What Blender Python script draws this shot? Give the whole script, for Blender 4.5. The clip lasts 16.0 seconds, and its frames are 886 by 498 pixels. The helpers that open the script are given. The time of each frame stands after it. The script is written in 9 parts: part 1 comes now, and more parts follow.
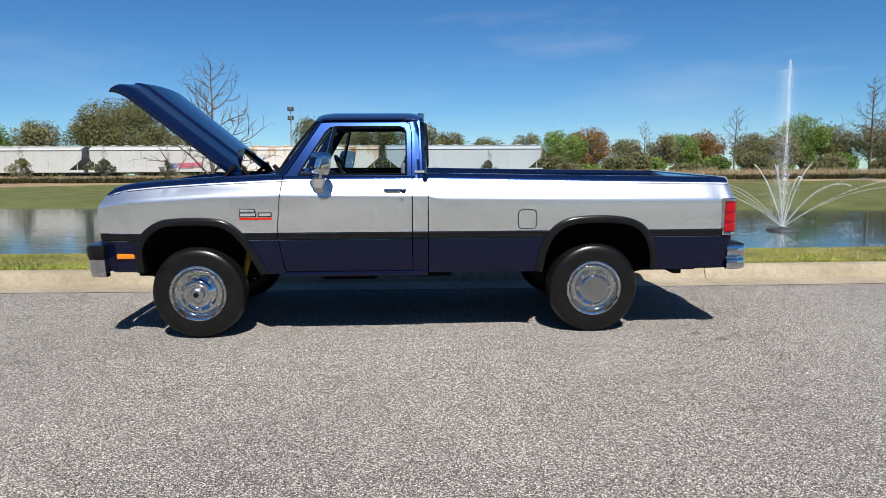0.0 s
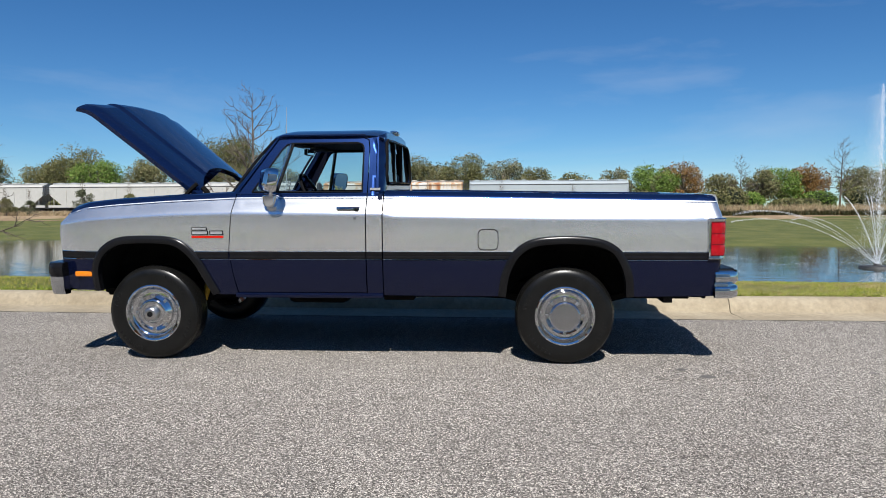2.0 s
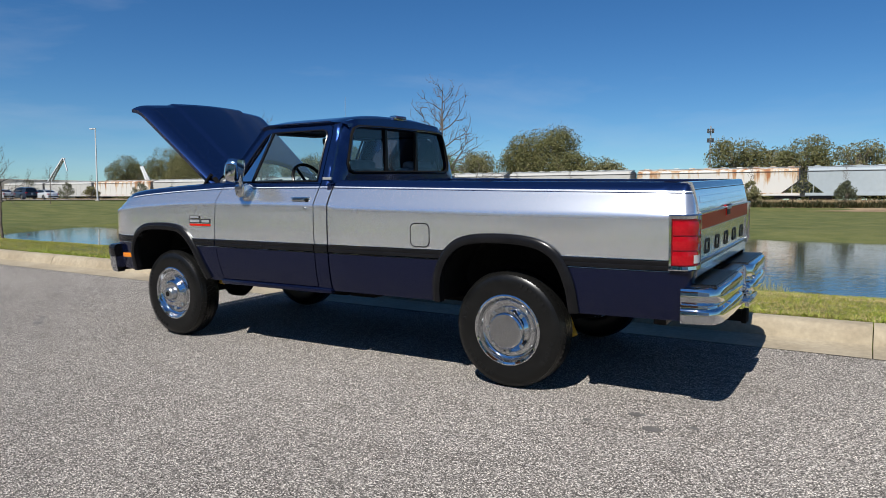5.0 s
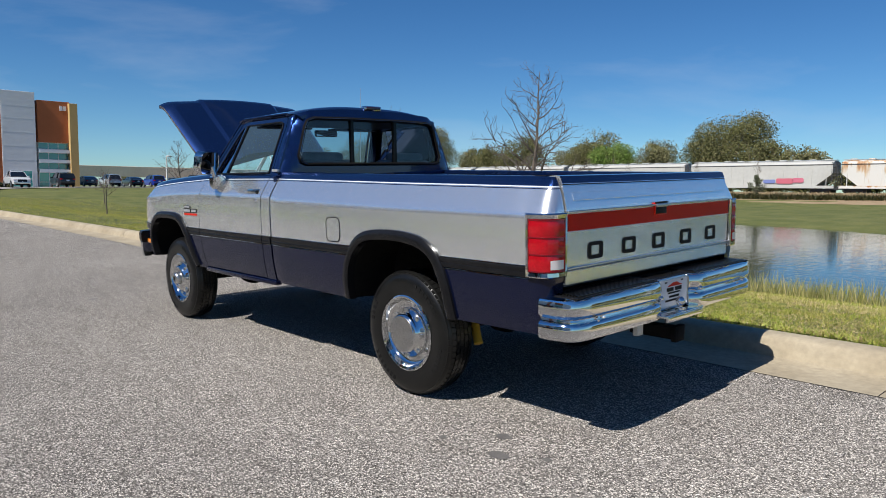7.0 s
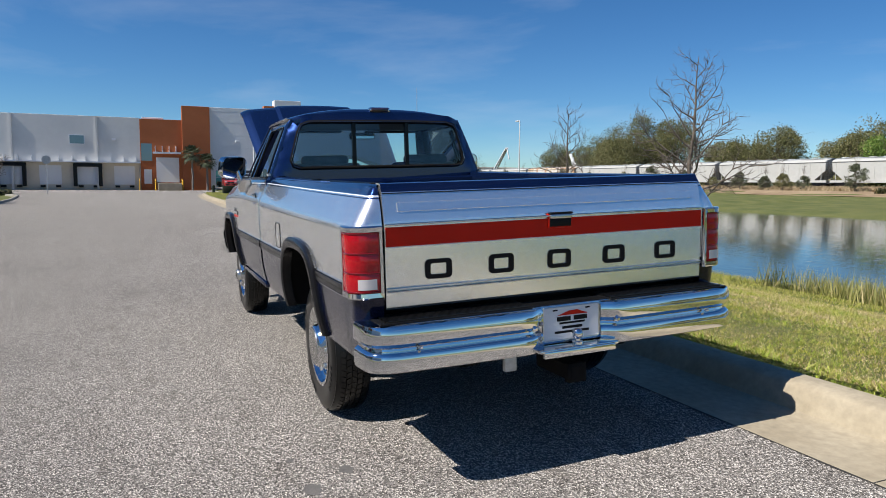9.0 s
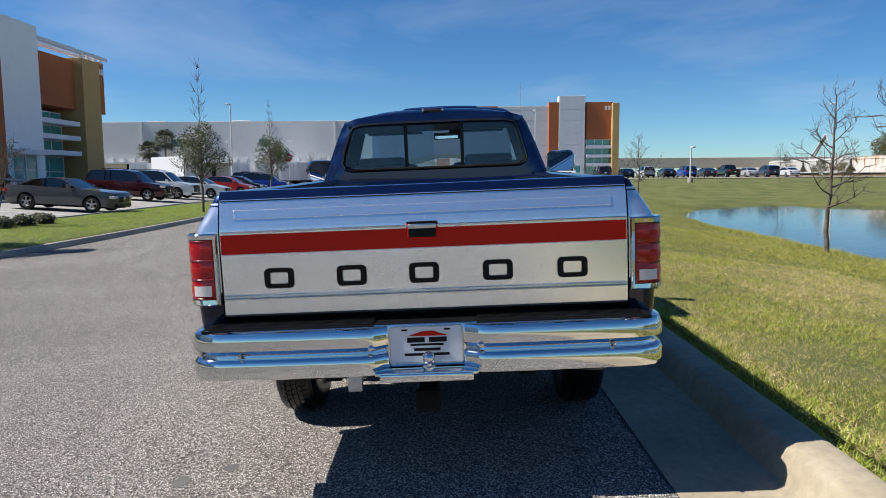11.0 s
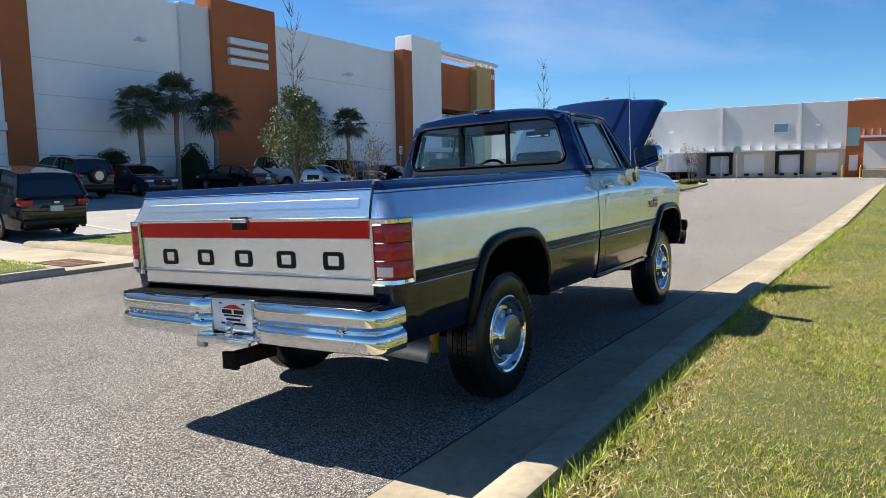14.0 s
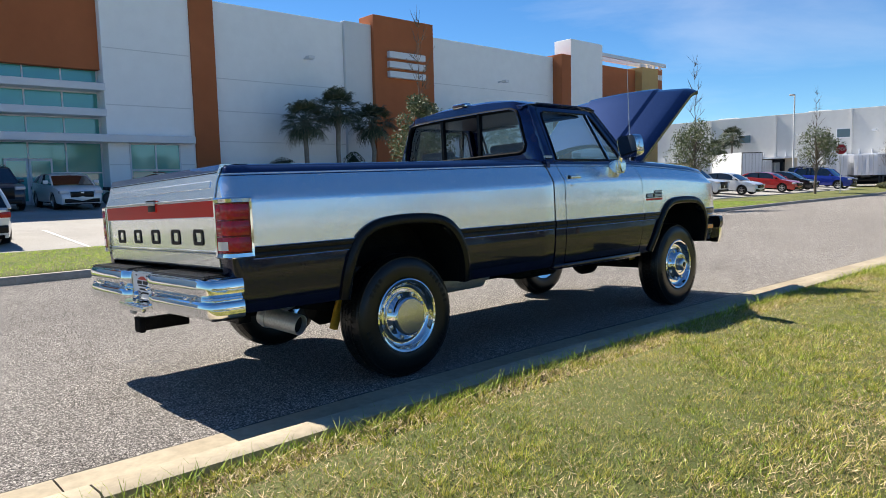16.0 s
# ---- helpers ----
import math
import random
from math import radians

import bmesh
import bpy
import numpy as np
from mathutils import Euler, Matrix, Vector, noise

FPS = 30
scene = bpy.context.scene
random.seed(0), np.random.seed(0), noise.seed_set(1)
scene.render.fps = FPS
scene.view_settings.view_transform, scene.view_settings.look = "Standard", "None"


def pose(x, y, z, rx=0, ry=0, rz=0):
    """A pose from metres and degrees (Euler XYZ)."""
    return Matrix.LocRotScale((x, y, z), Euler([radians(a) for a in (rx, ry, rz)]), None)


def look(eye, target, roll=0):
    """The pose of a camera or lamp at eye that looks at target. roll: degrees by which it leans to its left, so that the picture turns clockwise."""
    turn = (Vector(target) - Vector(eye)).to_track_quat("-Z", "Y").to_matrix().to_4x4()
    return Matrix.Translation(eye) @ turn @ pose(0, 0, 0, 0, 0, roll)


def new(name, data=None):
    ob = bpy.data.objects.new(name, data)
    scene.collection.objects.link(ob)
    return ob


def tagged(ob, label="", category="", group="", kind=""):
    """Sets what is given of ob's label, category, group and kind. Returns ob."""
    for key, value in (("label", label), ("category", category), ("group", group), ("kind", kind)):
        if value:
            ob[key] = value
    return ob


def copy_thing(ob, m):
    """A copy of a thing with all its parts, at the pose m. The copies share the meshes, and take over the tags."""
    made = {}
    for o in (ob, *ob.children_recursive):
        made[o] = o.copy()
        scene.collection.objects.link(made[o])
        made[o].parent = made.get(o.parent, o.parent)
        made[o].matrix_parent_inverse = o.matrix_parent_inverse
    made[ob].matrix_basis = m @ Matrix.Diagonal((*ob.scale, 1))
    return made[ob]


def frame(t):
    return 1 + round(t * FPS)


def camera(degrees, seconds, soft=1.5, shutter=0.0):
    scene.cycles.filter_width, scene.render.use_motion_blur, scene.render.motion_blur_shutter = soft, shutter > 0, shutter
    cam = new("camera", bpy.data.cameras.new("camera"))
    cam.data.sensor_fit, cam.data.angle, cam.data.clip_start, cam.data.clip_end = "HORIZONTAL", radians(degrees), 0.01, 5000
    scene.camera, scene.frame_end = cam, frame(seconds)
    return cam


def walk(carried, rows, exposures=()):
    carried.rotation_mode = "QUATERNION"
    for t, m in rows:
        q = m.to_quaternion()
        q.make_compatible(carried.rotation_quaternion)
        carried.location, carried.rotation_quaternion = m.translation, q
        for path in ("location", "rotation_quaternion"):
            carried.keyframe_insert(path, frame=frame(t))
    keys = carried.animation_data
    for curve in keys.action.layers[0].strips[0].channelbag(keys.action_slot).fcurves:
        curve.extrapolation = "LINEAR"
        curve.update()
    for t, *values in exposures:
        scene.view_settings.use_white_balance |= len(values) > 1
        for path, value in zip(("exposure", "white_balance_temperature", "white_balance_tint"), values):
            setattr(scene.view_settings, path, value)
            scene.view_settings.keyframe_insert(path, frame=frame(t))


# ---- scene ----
cam = camera(65.6, 16.0, soft=0.9)
PATH = [
    (0, (0.087, -6.619, 1.366), (0.184, -4.633, 1.147), -0.3),
    (0.5, (0.262, -6.586, 1.365), (0.368, -4.593, 1.24), -0.3),
    (1, (0.462, -6.525, 1.318), (0.533, -4.53, 1.212), -0.5),
    (1.5, (0.758, -6.39, 1.265), (0.7, -4.394, 1.149), -0.7),
    (2, (1.144, -6.264, 1.217), (0.98, -4.274, 1.103), -0.2),
    (2.5, (1.554, -6.141, 1.22), (1.247, -4.168, 1.111), -0.3),
    (3, (1.981, -5.959, 1.228), (1.507, -4.02, 1.104), -0.2),
    (3.5, (2.461, -5.748, 1.235), (1.845, -3.849, 1.107), -0.2),
    (4, (2.862, -5.474, 1.236), (2.095, -3.633, 1.095), -0.2),
    (4.5, (3.252, -5.172, 1.235), (2.347, -3.395, 1.089), -0.2),
    (5, (3.605, -4.843, 1.229), (2.555, -3.147, 1.084), 0.1),
    (5.2, (3.735, -4.705, 1.242), (2.625, -3.05, 1.074), -0.0),
    (7.3, (4.942, -3.312, 1.269), (3.428, -2.017, 1.1), 0.4),
    (7.5, (5.041, -3.14, 1.28), (3.482, -1.899, 1.112), 0.2),
    (8, (5.261, -2.702, 1.298), (3.607, -1.591, 1.122), 0.4),
    (8.5, (5.406, -2.251, 1.302), (3.649, -1.312, 1.125), 0.2),
    (9, (5.526, -1.797, 1.331), (3.699, -1.008, 1.139), 0.4),
    (9.2, (5.587, -1.596, 1.347), (3.734, -0.871, 1.15), 0.2),
    (11.3, (5.716, 0.363, 1.383), (3.731, 0.247, 1.168), -0.3),
    (11.5, (5.744, 0.551, 1.375), (3.762, 0.389, 1.155), -0.3),
    (12, (5.724, 1.04, 1.396), (3.769, 0.674, 1.185), -0.6),
    (12.3, (5.669, 1.312, 1.444), (3.757, 0.764, 1.238), -0.3),
    (12.5, (5.626, 1.489, 1.47), (3.727, 0.902, 1.247), -0.6),
    (13, (5.537, 1.929, 1.52), (3.713, 1.14, 1.297), -1.2),
    (13.5, (5.375, 2.352, 1.463), (3.65, 1.364, 1.245), -1.0),
    (14, (5.23, 2.777, 1.411), (3.563, 1.694, 1.191), -0.9),
    (14.5, (5.094, 3.181, 1.381), (3.478, 2.022, 1.17), -1.0),
    (15, (4.898, 3.542, 1.328), (3.356, 2.286, 1.109), -1.2),
    (15.5, (4.66, 3.921, 1.294), (3.216, 2.551, 1.1), -1.5),
    (16, (4.318, 4.162, 1.259), (2.975, 2.693, 1.07), -1.4),
]
walk(cam, [(t, look(eye, target, roll)) for t, eye, target, roll in PATH],
     exposures=((0, 0.36, 6450, 10), (5, 0.2, 6450, 10), (9, 0.43, 6500, 10.5), (11.5, 0.62, 6600, 11), (12.5, 0.88, 6800, 10.5), (14, 0.95, 6870, 10.5), (16, 1.02, 6950, 10.5)))


# ---- light and sky ----
TILT_X = 2.0                        # cross fall of the road, rising towards the pond
SLOPE = math.tan(radians(TILT_X))
SUN_FROM = Vector((0.06, -0.86, 1.0)).normalized()


def make_world():
    w = bpy.data.worlds.new("sky")
    scene.world = w
    w.use_nodes = True
    nt = w.node_tree
    nt.nodes.clear()
    out = nt.nodes.new("ShaderNodeOutputWorld")
    bg = nt.nodes.new("ShaderNodeBackground")
    sky = nt.nodes.new("ShaderNodeTexSky")
    sky.sky_type = "NISHITA"
    sky.sun_disc = False
    sky.sun_elevation = math.asin(SUN_FROM.z)
    sky.sun_rotation = math.atan2(SUN_FROM.x, SUN_FROM.y)
    sky.air_density, sky.dust_density, sky.ozone_density = 1.0, 0.12, 1.4
    sky.altitude = 1800
    sat = nt.nodes.new("ShaderNodeHueSaturation")
    sat.inputs["Saturation"].default_value = 1.25
    co = nt.nodes.new("ShaderNodeTexCoord")
    mp = nt.nodes.new("ShaderNodeMapping")
    mp.inputs["Rotation"].default_value = (radians(12), radians(-17), radians(20))
    mp.inputs["Scale"].default_value = (1.1, 1.1, 5.0)
    nz = nt.nodes.new("ShaderNodeTexNoise")
    nz.inputs["Scale"].default_value = 1.7
    nz.inputs["Detail"].default_value = 7
    nz.inputs["Roughness"].default_value = 0.55
    nz.inputs["Distortion"].default_value = 0.4
    rp = nt.nodes.new("ShaderNodeMapRange")
    rp.inputs["From Min"].default_value = 0.53
    rp.inputs["From Max"].default_value = 0.85
    rp.inputs["To Max"].default_value = 0.28
    mix = nt.nodes.new("ShaderNodeMix")
    mix.data_type = "RGBA"
    mix.inputs["B"].default_value = (9.0, 9.6, 10.5, 1)
    hs = nt.nodes.new("ShaderNodeMix")
    hs.data_type = "RGBA"
    hs.blend_type = "MULTIPLY"
    hs.inputs["Factor"].default_value = 1.0
    hs.inputs["B"].default_value = (0.685, 0.98, 1.195, 1)
    nt.links.new(co.outputs["Generated"], mp.inputs["Vector"])
    nt.links.new(mp.outputs["Vector"], nz.inputs["Vector"])
    nt.links.new(nz.outputs["Fac"], rp.inputs["Value"])
    nt.links.new(rp.outputs["Result"], mix.inputs["Factor"])
    nt.links.new(sky.outputs["Color"], sat.inputs["Color"])
    nt.links.new(sat.outputs["Color"], hs.inputs["A"])
    nt.links.new(hs.outputs["Result"], mix.inputs["A"])
    nt.links.new(mix.outputs["Result"], bg.inputs["Color"])
    bg.inputs["Strength"].default_value = 0.0635
    nt.links.new(bg.outputs["Background"], out.inputs["Surface"])


make_world()
sun_data = bpy.data.lights.new("sun", "SUN")
sun_data.energy = 5.0
sun_data.angle = radians(0.5)
sun_data.color = (1.0, 0.965, 0.91)
sun = new("sun", sun_data)
sun.matrix_world = look(SUN_FROM * 60, (0, 0, 0))
scene.view_settings.exposure = 0.0


# ---- materials ----
def mat(name, color, rough=0.6, metal=0.0, coat=0.0, spec=0.5, transmission=0.0, ior=1.45, alpha=1.0):
    m = bpy.data.materials.new(name)
    m.use_nodes = True
    b = m.node_tree.nodes["Principled BSDF"]
    b.inputs["Base Color"].default_value = (*color, 1)
    b.inputs["Roughness"].default_value = rough
    b.inputs["Metallic"].default_value = metal
    b.inputs["Coat Weight"].default_value = coat
    b.inputs["Coat Roughness"].default_value = 0.03
    b.inputs["Specular IOR Level"].default_value = spec
    b.inputs["Transmission Weight"].default_value = transmission
    b.inputs["IOR"].default_value = ior
    b.inputs["Alpha"].default_value = alpha
    return m


def nodes_of(m):
    return m.node_tree, m.node_tree.nodes["Principled BSDF"]


def noise_node(nt, scale, detail=4, rough=0.5, coords="Object", distortion=0.0, stretch=None):
    co = nt.nodes.new("ShaderNodeTexCoord")
    n = nt.nodes.new("ShaderNodeTexNoise")
    n.inputs["Scale"].default_value = scale
    n.inputs["Detail"].default_value = detail
    n.inputs["Roughness"].default_value = rough
    n.inputs["Distortion"].default_value = distortion
    if stretch:
        mp = nt.nodes.new("ShaderNodeMapping")
        mp.inputs["Scale"].default_value = stretch
        nt.links.new(co.outputs[coords], mp.inputs["Vector"])
        nt.links.new(mp.outputs["Vector"], n.inputs["Vector"])
    else:
        nt.links.new(co.outputs[coords], n.inputs["Vector"])
    return n


def ramp(nt, src, stops):
    r = nt.nodes.new("ShaderNodeValToRGB")
    r.color_ramp.elements[0].position, r.color_ramp.elements[0].color = stops[0][0], (*stops[0][1], 1)
    r.color_ramp.elements[1].position, r.color_ramp.elements[1].color = stops[-1][0], (*stops[-1][1], 1)
    for p, c in stops[1:-1]:
        e = r.color_ramp.elements.new(p)
        e.color = (*c, 1)
    nt.links.new(src, r.inputs["Fac"])
    return r


def mixer(nt, a, b, fac, mode="MIX"):
    m = nt.nodes.new("ShaderNodeMix")
    m.data_type = "RGBA"
    m.blend_type = mode
    for sock, v in ((m.inputs["A"], a), (m.inputs["B"], b), (m.inputs["Factor"], fac)):
        if isinstance(v, (int, float)):
            sock.default_value = v
        elif isinstance(v, tuple):
            sock.default_value = (*v, 1)
        else:
            nt.links.new(v, sock)
    return m.outputs["Result"]


def bump(nt, b, src, strength, dist):
    n = nt.nodes.new("ShaderNodeBump")
    n.inputs["Strength"].default_value = strength
    n.inputs["Distance"].default_value = dist
    nt.links.new(src, n.inputs["Height"])
    nt.links.new(n.outputs["Normal"], b.inputs["Normal"])


def mottled(name, lo, hi, scale, rough=0.8, bump_scale=None, bump_str=0.3, bump_dist=0.01, fine=None, metal=0.0, coat=0.0, spec=0.5, random_amount=0.0, stretch=None, grit=0.17):
    """A surface with two scales of variation."""
    m = mat(name, lo, rough, metal, coat, spec)
    nt, b = nodes_of(m)
    n = noise_node(nt, scale, 5, 0.55, stretch=stretch)
    col = ramp(nt, n.outputs["Fac"], [(0.3, lo), (0.7, hi)]).outputs["Color"]
    f = noise_node(nt, fine or scale * 14, 4, 0.6)
    shade = ramp(nt, f.outputs["Fac"], [(0.25, (1 - grit * 1.3,) * 3), (0.75, (1 + grit * 0.7,) * 3)]).outputs["Color"]
    col = mixer(nt, col, shade, 1.0, "MULTIPLY")
    if random_amount:
        oi = nt.nodes.new("ShaderNodeObjectInfo")
        k = 1 - random_amount
        rr = ramp(nt, oi.outputs["Random"], [(0.0, (k, k, k)), (1.0, (1 + random_amount,) * 3)]).outputs["Color"]
        col = mixer(nt, col, rr, 1.0, "MULTIPLY")
    nt.links.new(col, b.inputs["Base Color"])
    if bump_scale:
        bn = noise_node(nt, bump_scale, 5, 0.6)
        bump(nt, b, bn.outputs["Fac"], bump_str, bump_dist)
    return m


def asphalt_mat(name, tone=1.0, cell=130.0):
    m = mat(name, (0.2, 0.2, 0.2), 0.92, spec=0.1)
    nt, b = nodes_of(m)
    co = nt.nodes.new("ShaderNodeTexCoord")
    v = nt.nodes.new("ShaderNodeTexVoronoi")
    v.inputs["Scale"].default_value = cell
    nt.links.new(co.outputs["Object"], v.inputs["Vector"])
    sep = nt.nodes.new("ShaderNodeSeparateColor")
    nt.links.new(v.outputs["Color"], sep.inputs["Color"])
    stones = ramp(nt, sep.outputs["Red"], [(0.0, (0.035 * tone, 0.033 * tone, 0.03 * tone)), (0.35, (0.135 * tone, 0.126 * tone, 0.116 * tone)),
                                          (0.72, (0.275 * tone, 0.255 * tone, 0.233 * tone)), (1.0, (0.82 * tone, 0.765 * tone, 0.70 * tone))]).outputs["Color"]
    big = noise_node(nt, 0.35, 5, 0.55)
    patches = ramp(nt, big.outputs["Fac"], [(0.3, (0.86, 0.85, 0.84)), (0.7, (1.1, 1.09, 1.07))]).outputs["Color"]
    mid = noise_node(nt, 2.6, 5, 0.6, stretch=(0.6, 1.4, 1))
    stain = ramp(nt, mid.outputs["Fac"], [(0.28, (0.8, 0.79, 0.78)), (0.42, (1, 1, 1)), (0.8, (1.05, 1.05, 1.05))]).outputs["Color"]
    col = mixer(nt, mixer(nt, stones, patches, 1.0, "MULTIPLY"), stain, 1.0, "MULTIPLY")
    nt.links.new(col, b.inputs["Base Color"])
    bump(nt, b, v.outputs["Distance"], 0.8, 0.007)
    b.inputs["Diffuse Roughness"].default_value = 0.38
    return m


def paint(name, color, metal=0.35, rough=0.4, flake=0.0):
    m = mat(name, color, rough, metal, 1.0, spec=0.5 if max(color) > 0.3 else 0.08)
    nt, b = nodes_of(m)
    n = noise_node(nt, 900, 2, 0.5)
    c = ramp(nt, n.outputs["Fac"], [(0.3, tuple(x * (1 - flake) for x in color)), (0.7, tuple(min(1, x * (1 + flake)) for x in color))])
    nt.links.new(c.outputs["Color"], b.inputs["Base Color"])
    d = noise_node(nt, 6, 4, 0.6)
    r = nt.nodes.new("ShaderNodeMapRange")
    r.inputs["To Min"].default_value, r.inputs["To Max"].default_value = 0.0, 0.025
    nt.links.new(d.outputs["Fac"], r.inputs["Value"])
    nt.links.new(r.outputs["Result"], b.inputs["Coat Roughness"])
    return m


def glass_mat(name, tint=(0.85, 0.95, 0.93), amount=0.8, rough=0.0, veil=0.0):
    """A thin pane: clear straight through, with a mirror sheen."""
    m = bpy.data.materials.new(name)
    m.use_nodes = True
    nt = m.node_tree
    nt.nodes.clear()
    out = nt.nodes.new("ShaderNodeOutputMaterial")
    tr = nt.nodes.new("ShaderNodeBsdfTransparent")
    tr.inputs["Color"].default_value = (*[c * amount for c in tint], 1)
    gl = nt.nodes.new("ShaderNodeBsdfGlossy")
    gl.inputs["Roughness"].default_value = rough
    fr = nt.nodes.new("ShaderNodeFresnel")
    fr.inputs["IOR"].default_value = 1.7
    mx = nt.nodes.new("ShaderNodeMixShader")
    nt.links.new(fr.outputs["Fac"], mx.inputs["Fac"])
    nt.links.new(tr.outputs["BSDF"], mx.inputs[1])
    nt.links.new(gl.outputs["BSDF"], mx.inputs[2])
    last = mx.outputs["Shader"]
    # cyan translucent film, tinted to brighten the pane like a haze
    if veil:
        tl = nt.nodes.new("ShaderNodeBsdfTranslucent")
        tl.inputs["Color"].default_value = (0.5, 0.82, 0.92, 1)
        film = nt.nodes.new("ShaderNodeMixShader")
        film.inputs["Fac"].default_value = veil
        nt.links.new(last, film.inputs[1])
        nt.links.new(tl.outputs["BSDF"], film.inputs[2])
        last = film.outputs["Shader"]
    nt.links.new(last, out.inputs["Surface"])
    return m


def leaf_mat(name, lo, hi, dry=None, soft=0.0):
    m = mat(name, lo, 0.6, spec=0.3)
    nt, b = nodes_of(m)
    g = nt.nodes.new("ShaderNodeNewGeometry")
    stops = [(0.0, lo), (0.75, hi)] + ([(1.0, dry)] if dry else [(1.0, hi)])
    r = ramp(nt, g.outputs["Random Per Island"], stops)
    nt.links.new(r.outputs["Color"], b.inputs["Base Color"])
    if soft:
        patch = noise_node(nt, 1.9, 5, 0.7)
        f = nt.nodes.new("ShaderNodeMapRange")
        f.inputs["From Min"].default_value, f.inputs["From Max"].default_value, f.inputs["To Max"].default_value = 0.48, 0.68, 0.62
        nt.links.new(patch.outputs["Fac"], f.inputs["Value"])
        col = mixer(nt, r.outputs["Color"], dry, f.outputs["Result"])
        tuft = noise_node(nt, 9.0, 5, 0.75)
        tone = ramp(nt, tuft.outputs["Fac"], [(0.34, (0.45, 0.5, 0.5)), (0.5, (0.92, 0.92, 0.92)), (0.66, (1.25, 1.2, 1.1))])
        col = mixer(nt, col, tone.outputs["Color"], 1.0, "MULTIPLY")
        nt.links.new(col, b.inputs["Base Color"])
        tl = nt.nodes.new("ShaderNodeBsdfTranslucent")
        nt.links.new(col, tl.inputs["Color"])
        mx = nt.nodes.new("ShaderNodeMixShader")
        mx.inputs["Fac"].default_value = soft
        nt.links.new(b.outputs["BSDF"], mx.inputs[1])
        nt.links.new(tl.outputs["BSDF"], mx.inputs[2])
        nt.links.new(mx.outputs["Shader"], nt.nodes["Material Output"].inputs["Surface"])
    return m


M = {}
M["asphalt"] = asphalt_mat("asphalt", 1.01, 185.0)
M["lot"] = mottled("bleached lot asphalt", (0.31, 0.298, 0.277), (0.39, 0.375, 0.35), 0.5, 0.92, 90, 0.3, 0.004, fine=70, grit=0.3, spec=0.1)
M["concrete"] = mottled("kerb concrete", (0.275, 0.225, 0.15), (0.42, 0.36, 0.258), 1.3, 0.9, 60, 0.25, 0.004, random_amount=0.07)
M["old_concrete"] = mottled("weathered concrete", (0.26, 0.24, 0.2), (0.38, 0.35, 0.3), 0.9, 0.9, 50, 0.25, 0.004, random_amount=0.06)
M["turf"] = mottled("turf", (0.072, 0.092, 0.018), (0.155, 0.157, 0.044), 0.55, 0.95, 70, 0.8, 0.03, fine=26)
M["dry_grass"] = leaf_mat("dry grass", (0.25, 0.18, 0.10), (0.42, 0.32, 0.19), (0.17, 0.15, 0.07))
M["fresh_blade"] = leaf_mat("fresh grass blades", (0.19, 0.40, 0.04), (0.46, 0.62, 0.09), (0.62, 0.58, 0.22), 0.45)
M["blade"] = leaf_mat("grass blades", (0.21, 0.285, 0.03), (0.54, 0.50, 0.10), (0.64, 0.51, 0.235), 0.4)
M["silver"] = paint("silver paint", (0.87, 0.89, 0.90), 0.88, 0.25, 0.02)
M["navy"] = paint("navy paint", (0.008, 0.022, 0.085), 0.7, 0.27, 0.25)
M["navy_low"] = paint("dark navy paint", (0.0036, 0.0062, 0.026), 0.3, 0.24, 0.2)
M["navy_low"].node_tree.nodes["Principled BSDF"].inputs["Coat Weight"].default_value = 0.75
M["red_band"] = mat("red tape", (0.55, 0.012, 0.004), 0.3, spec=0.2)
M["chrome"] = mat("chrome", (0.68, 0.69, 0.70), 0.06, 1.0)
M["brushed"] = mottled("brushed steel", (0.55, 0.55, 0.54), (0.7, 0.7, 0.69), 4, 0.28, metal=1.0)
M["satin"] = mat("satin steel", (0.5, 0.505, 0.51), 0.24, 1.0)
M["black_plastic"] = mottled("black plastic", (0.007, 0.007, 0.008), (0.012, 0.012, 0.013), 8, 0.22, spec=0.22)
M["rubber"] = mottled("tyre rubber", (0.005, 0.005, 0.005), (0.009, 0.009, 0.0085), 9, 0.3, 90, 0.12, 0.002, spec=0.4)
M["under"] = mottled("underbody", (0.006, 0.006, 0.006), (0.014, 0.013, 0.012), 5, 0.85, spec=0.1)
M["rim_white"] = mat("raised letter rubber", (0.009, 0.009, 0.009), 0.5, spec=0.25)
M["exhaust"] = mottled("exhaust steel", (0.42, 0.41, 0.39), (0.6, 0.59, 0.56), 6, 0.5, metal=0.6)
M["glass"] = glass_mat("car glass", (0.80, 0.93, 0.95), 0.82)
M["glass_dark"] = glass_mat("tinted car glass", (0.75, 0.88, 0.93), 0.78)
M["glass_front"] = glass_mat("dusty windscreen glass", (0.78, 0.95, 0.97), 0.84, veil=0.09)
M["mirror"] = mat("mirror glass", (0.9, 0.9, 0.9), 0.01, 1.0)
M["lens_red"] = mottled("red lens", (0.30, 0.003, 0.007), (0.46, 0.006, 0.014), 9.0, 0.14, 260, 0.2, 0.001, coat=0.6, spec=0.25, fine=90)
M["lens_bright"] = mat("deep red lens rib", (0.16, 0.003, 0.006), 0.2, coat=0.3)
M["lens_dull"] = mat("dark red lens", (0.05, 0.014, 0.014), 0.12, coat=1.0)
M["lens_white"] = mat("clear lens", (0.62, 0.58, 0.57), 0.12, coat=1.0)
M["lens_amber"] = mat("amber lens", (0.75, 0.22, 0.01), 0.15, coat=1.0)
M["vinyl"] = mottled("grey blue upholstery", (0.13, 0.15, 0.18), (0.2, 0.22, 0.26), 12, 0.85, 200, 0.3, 0.002)
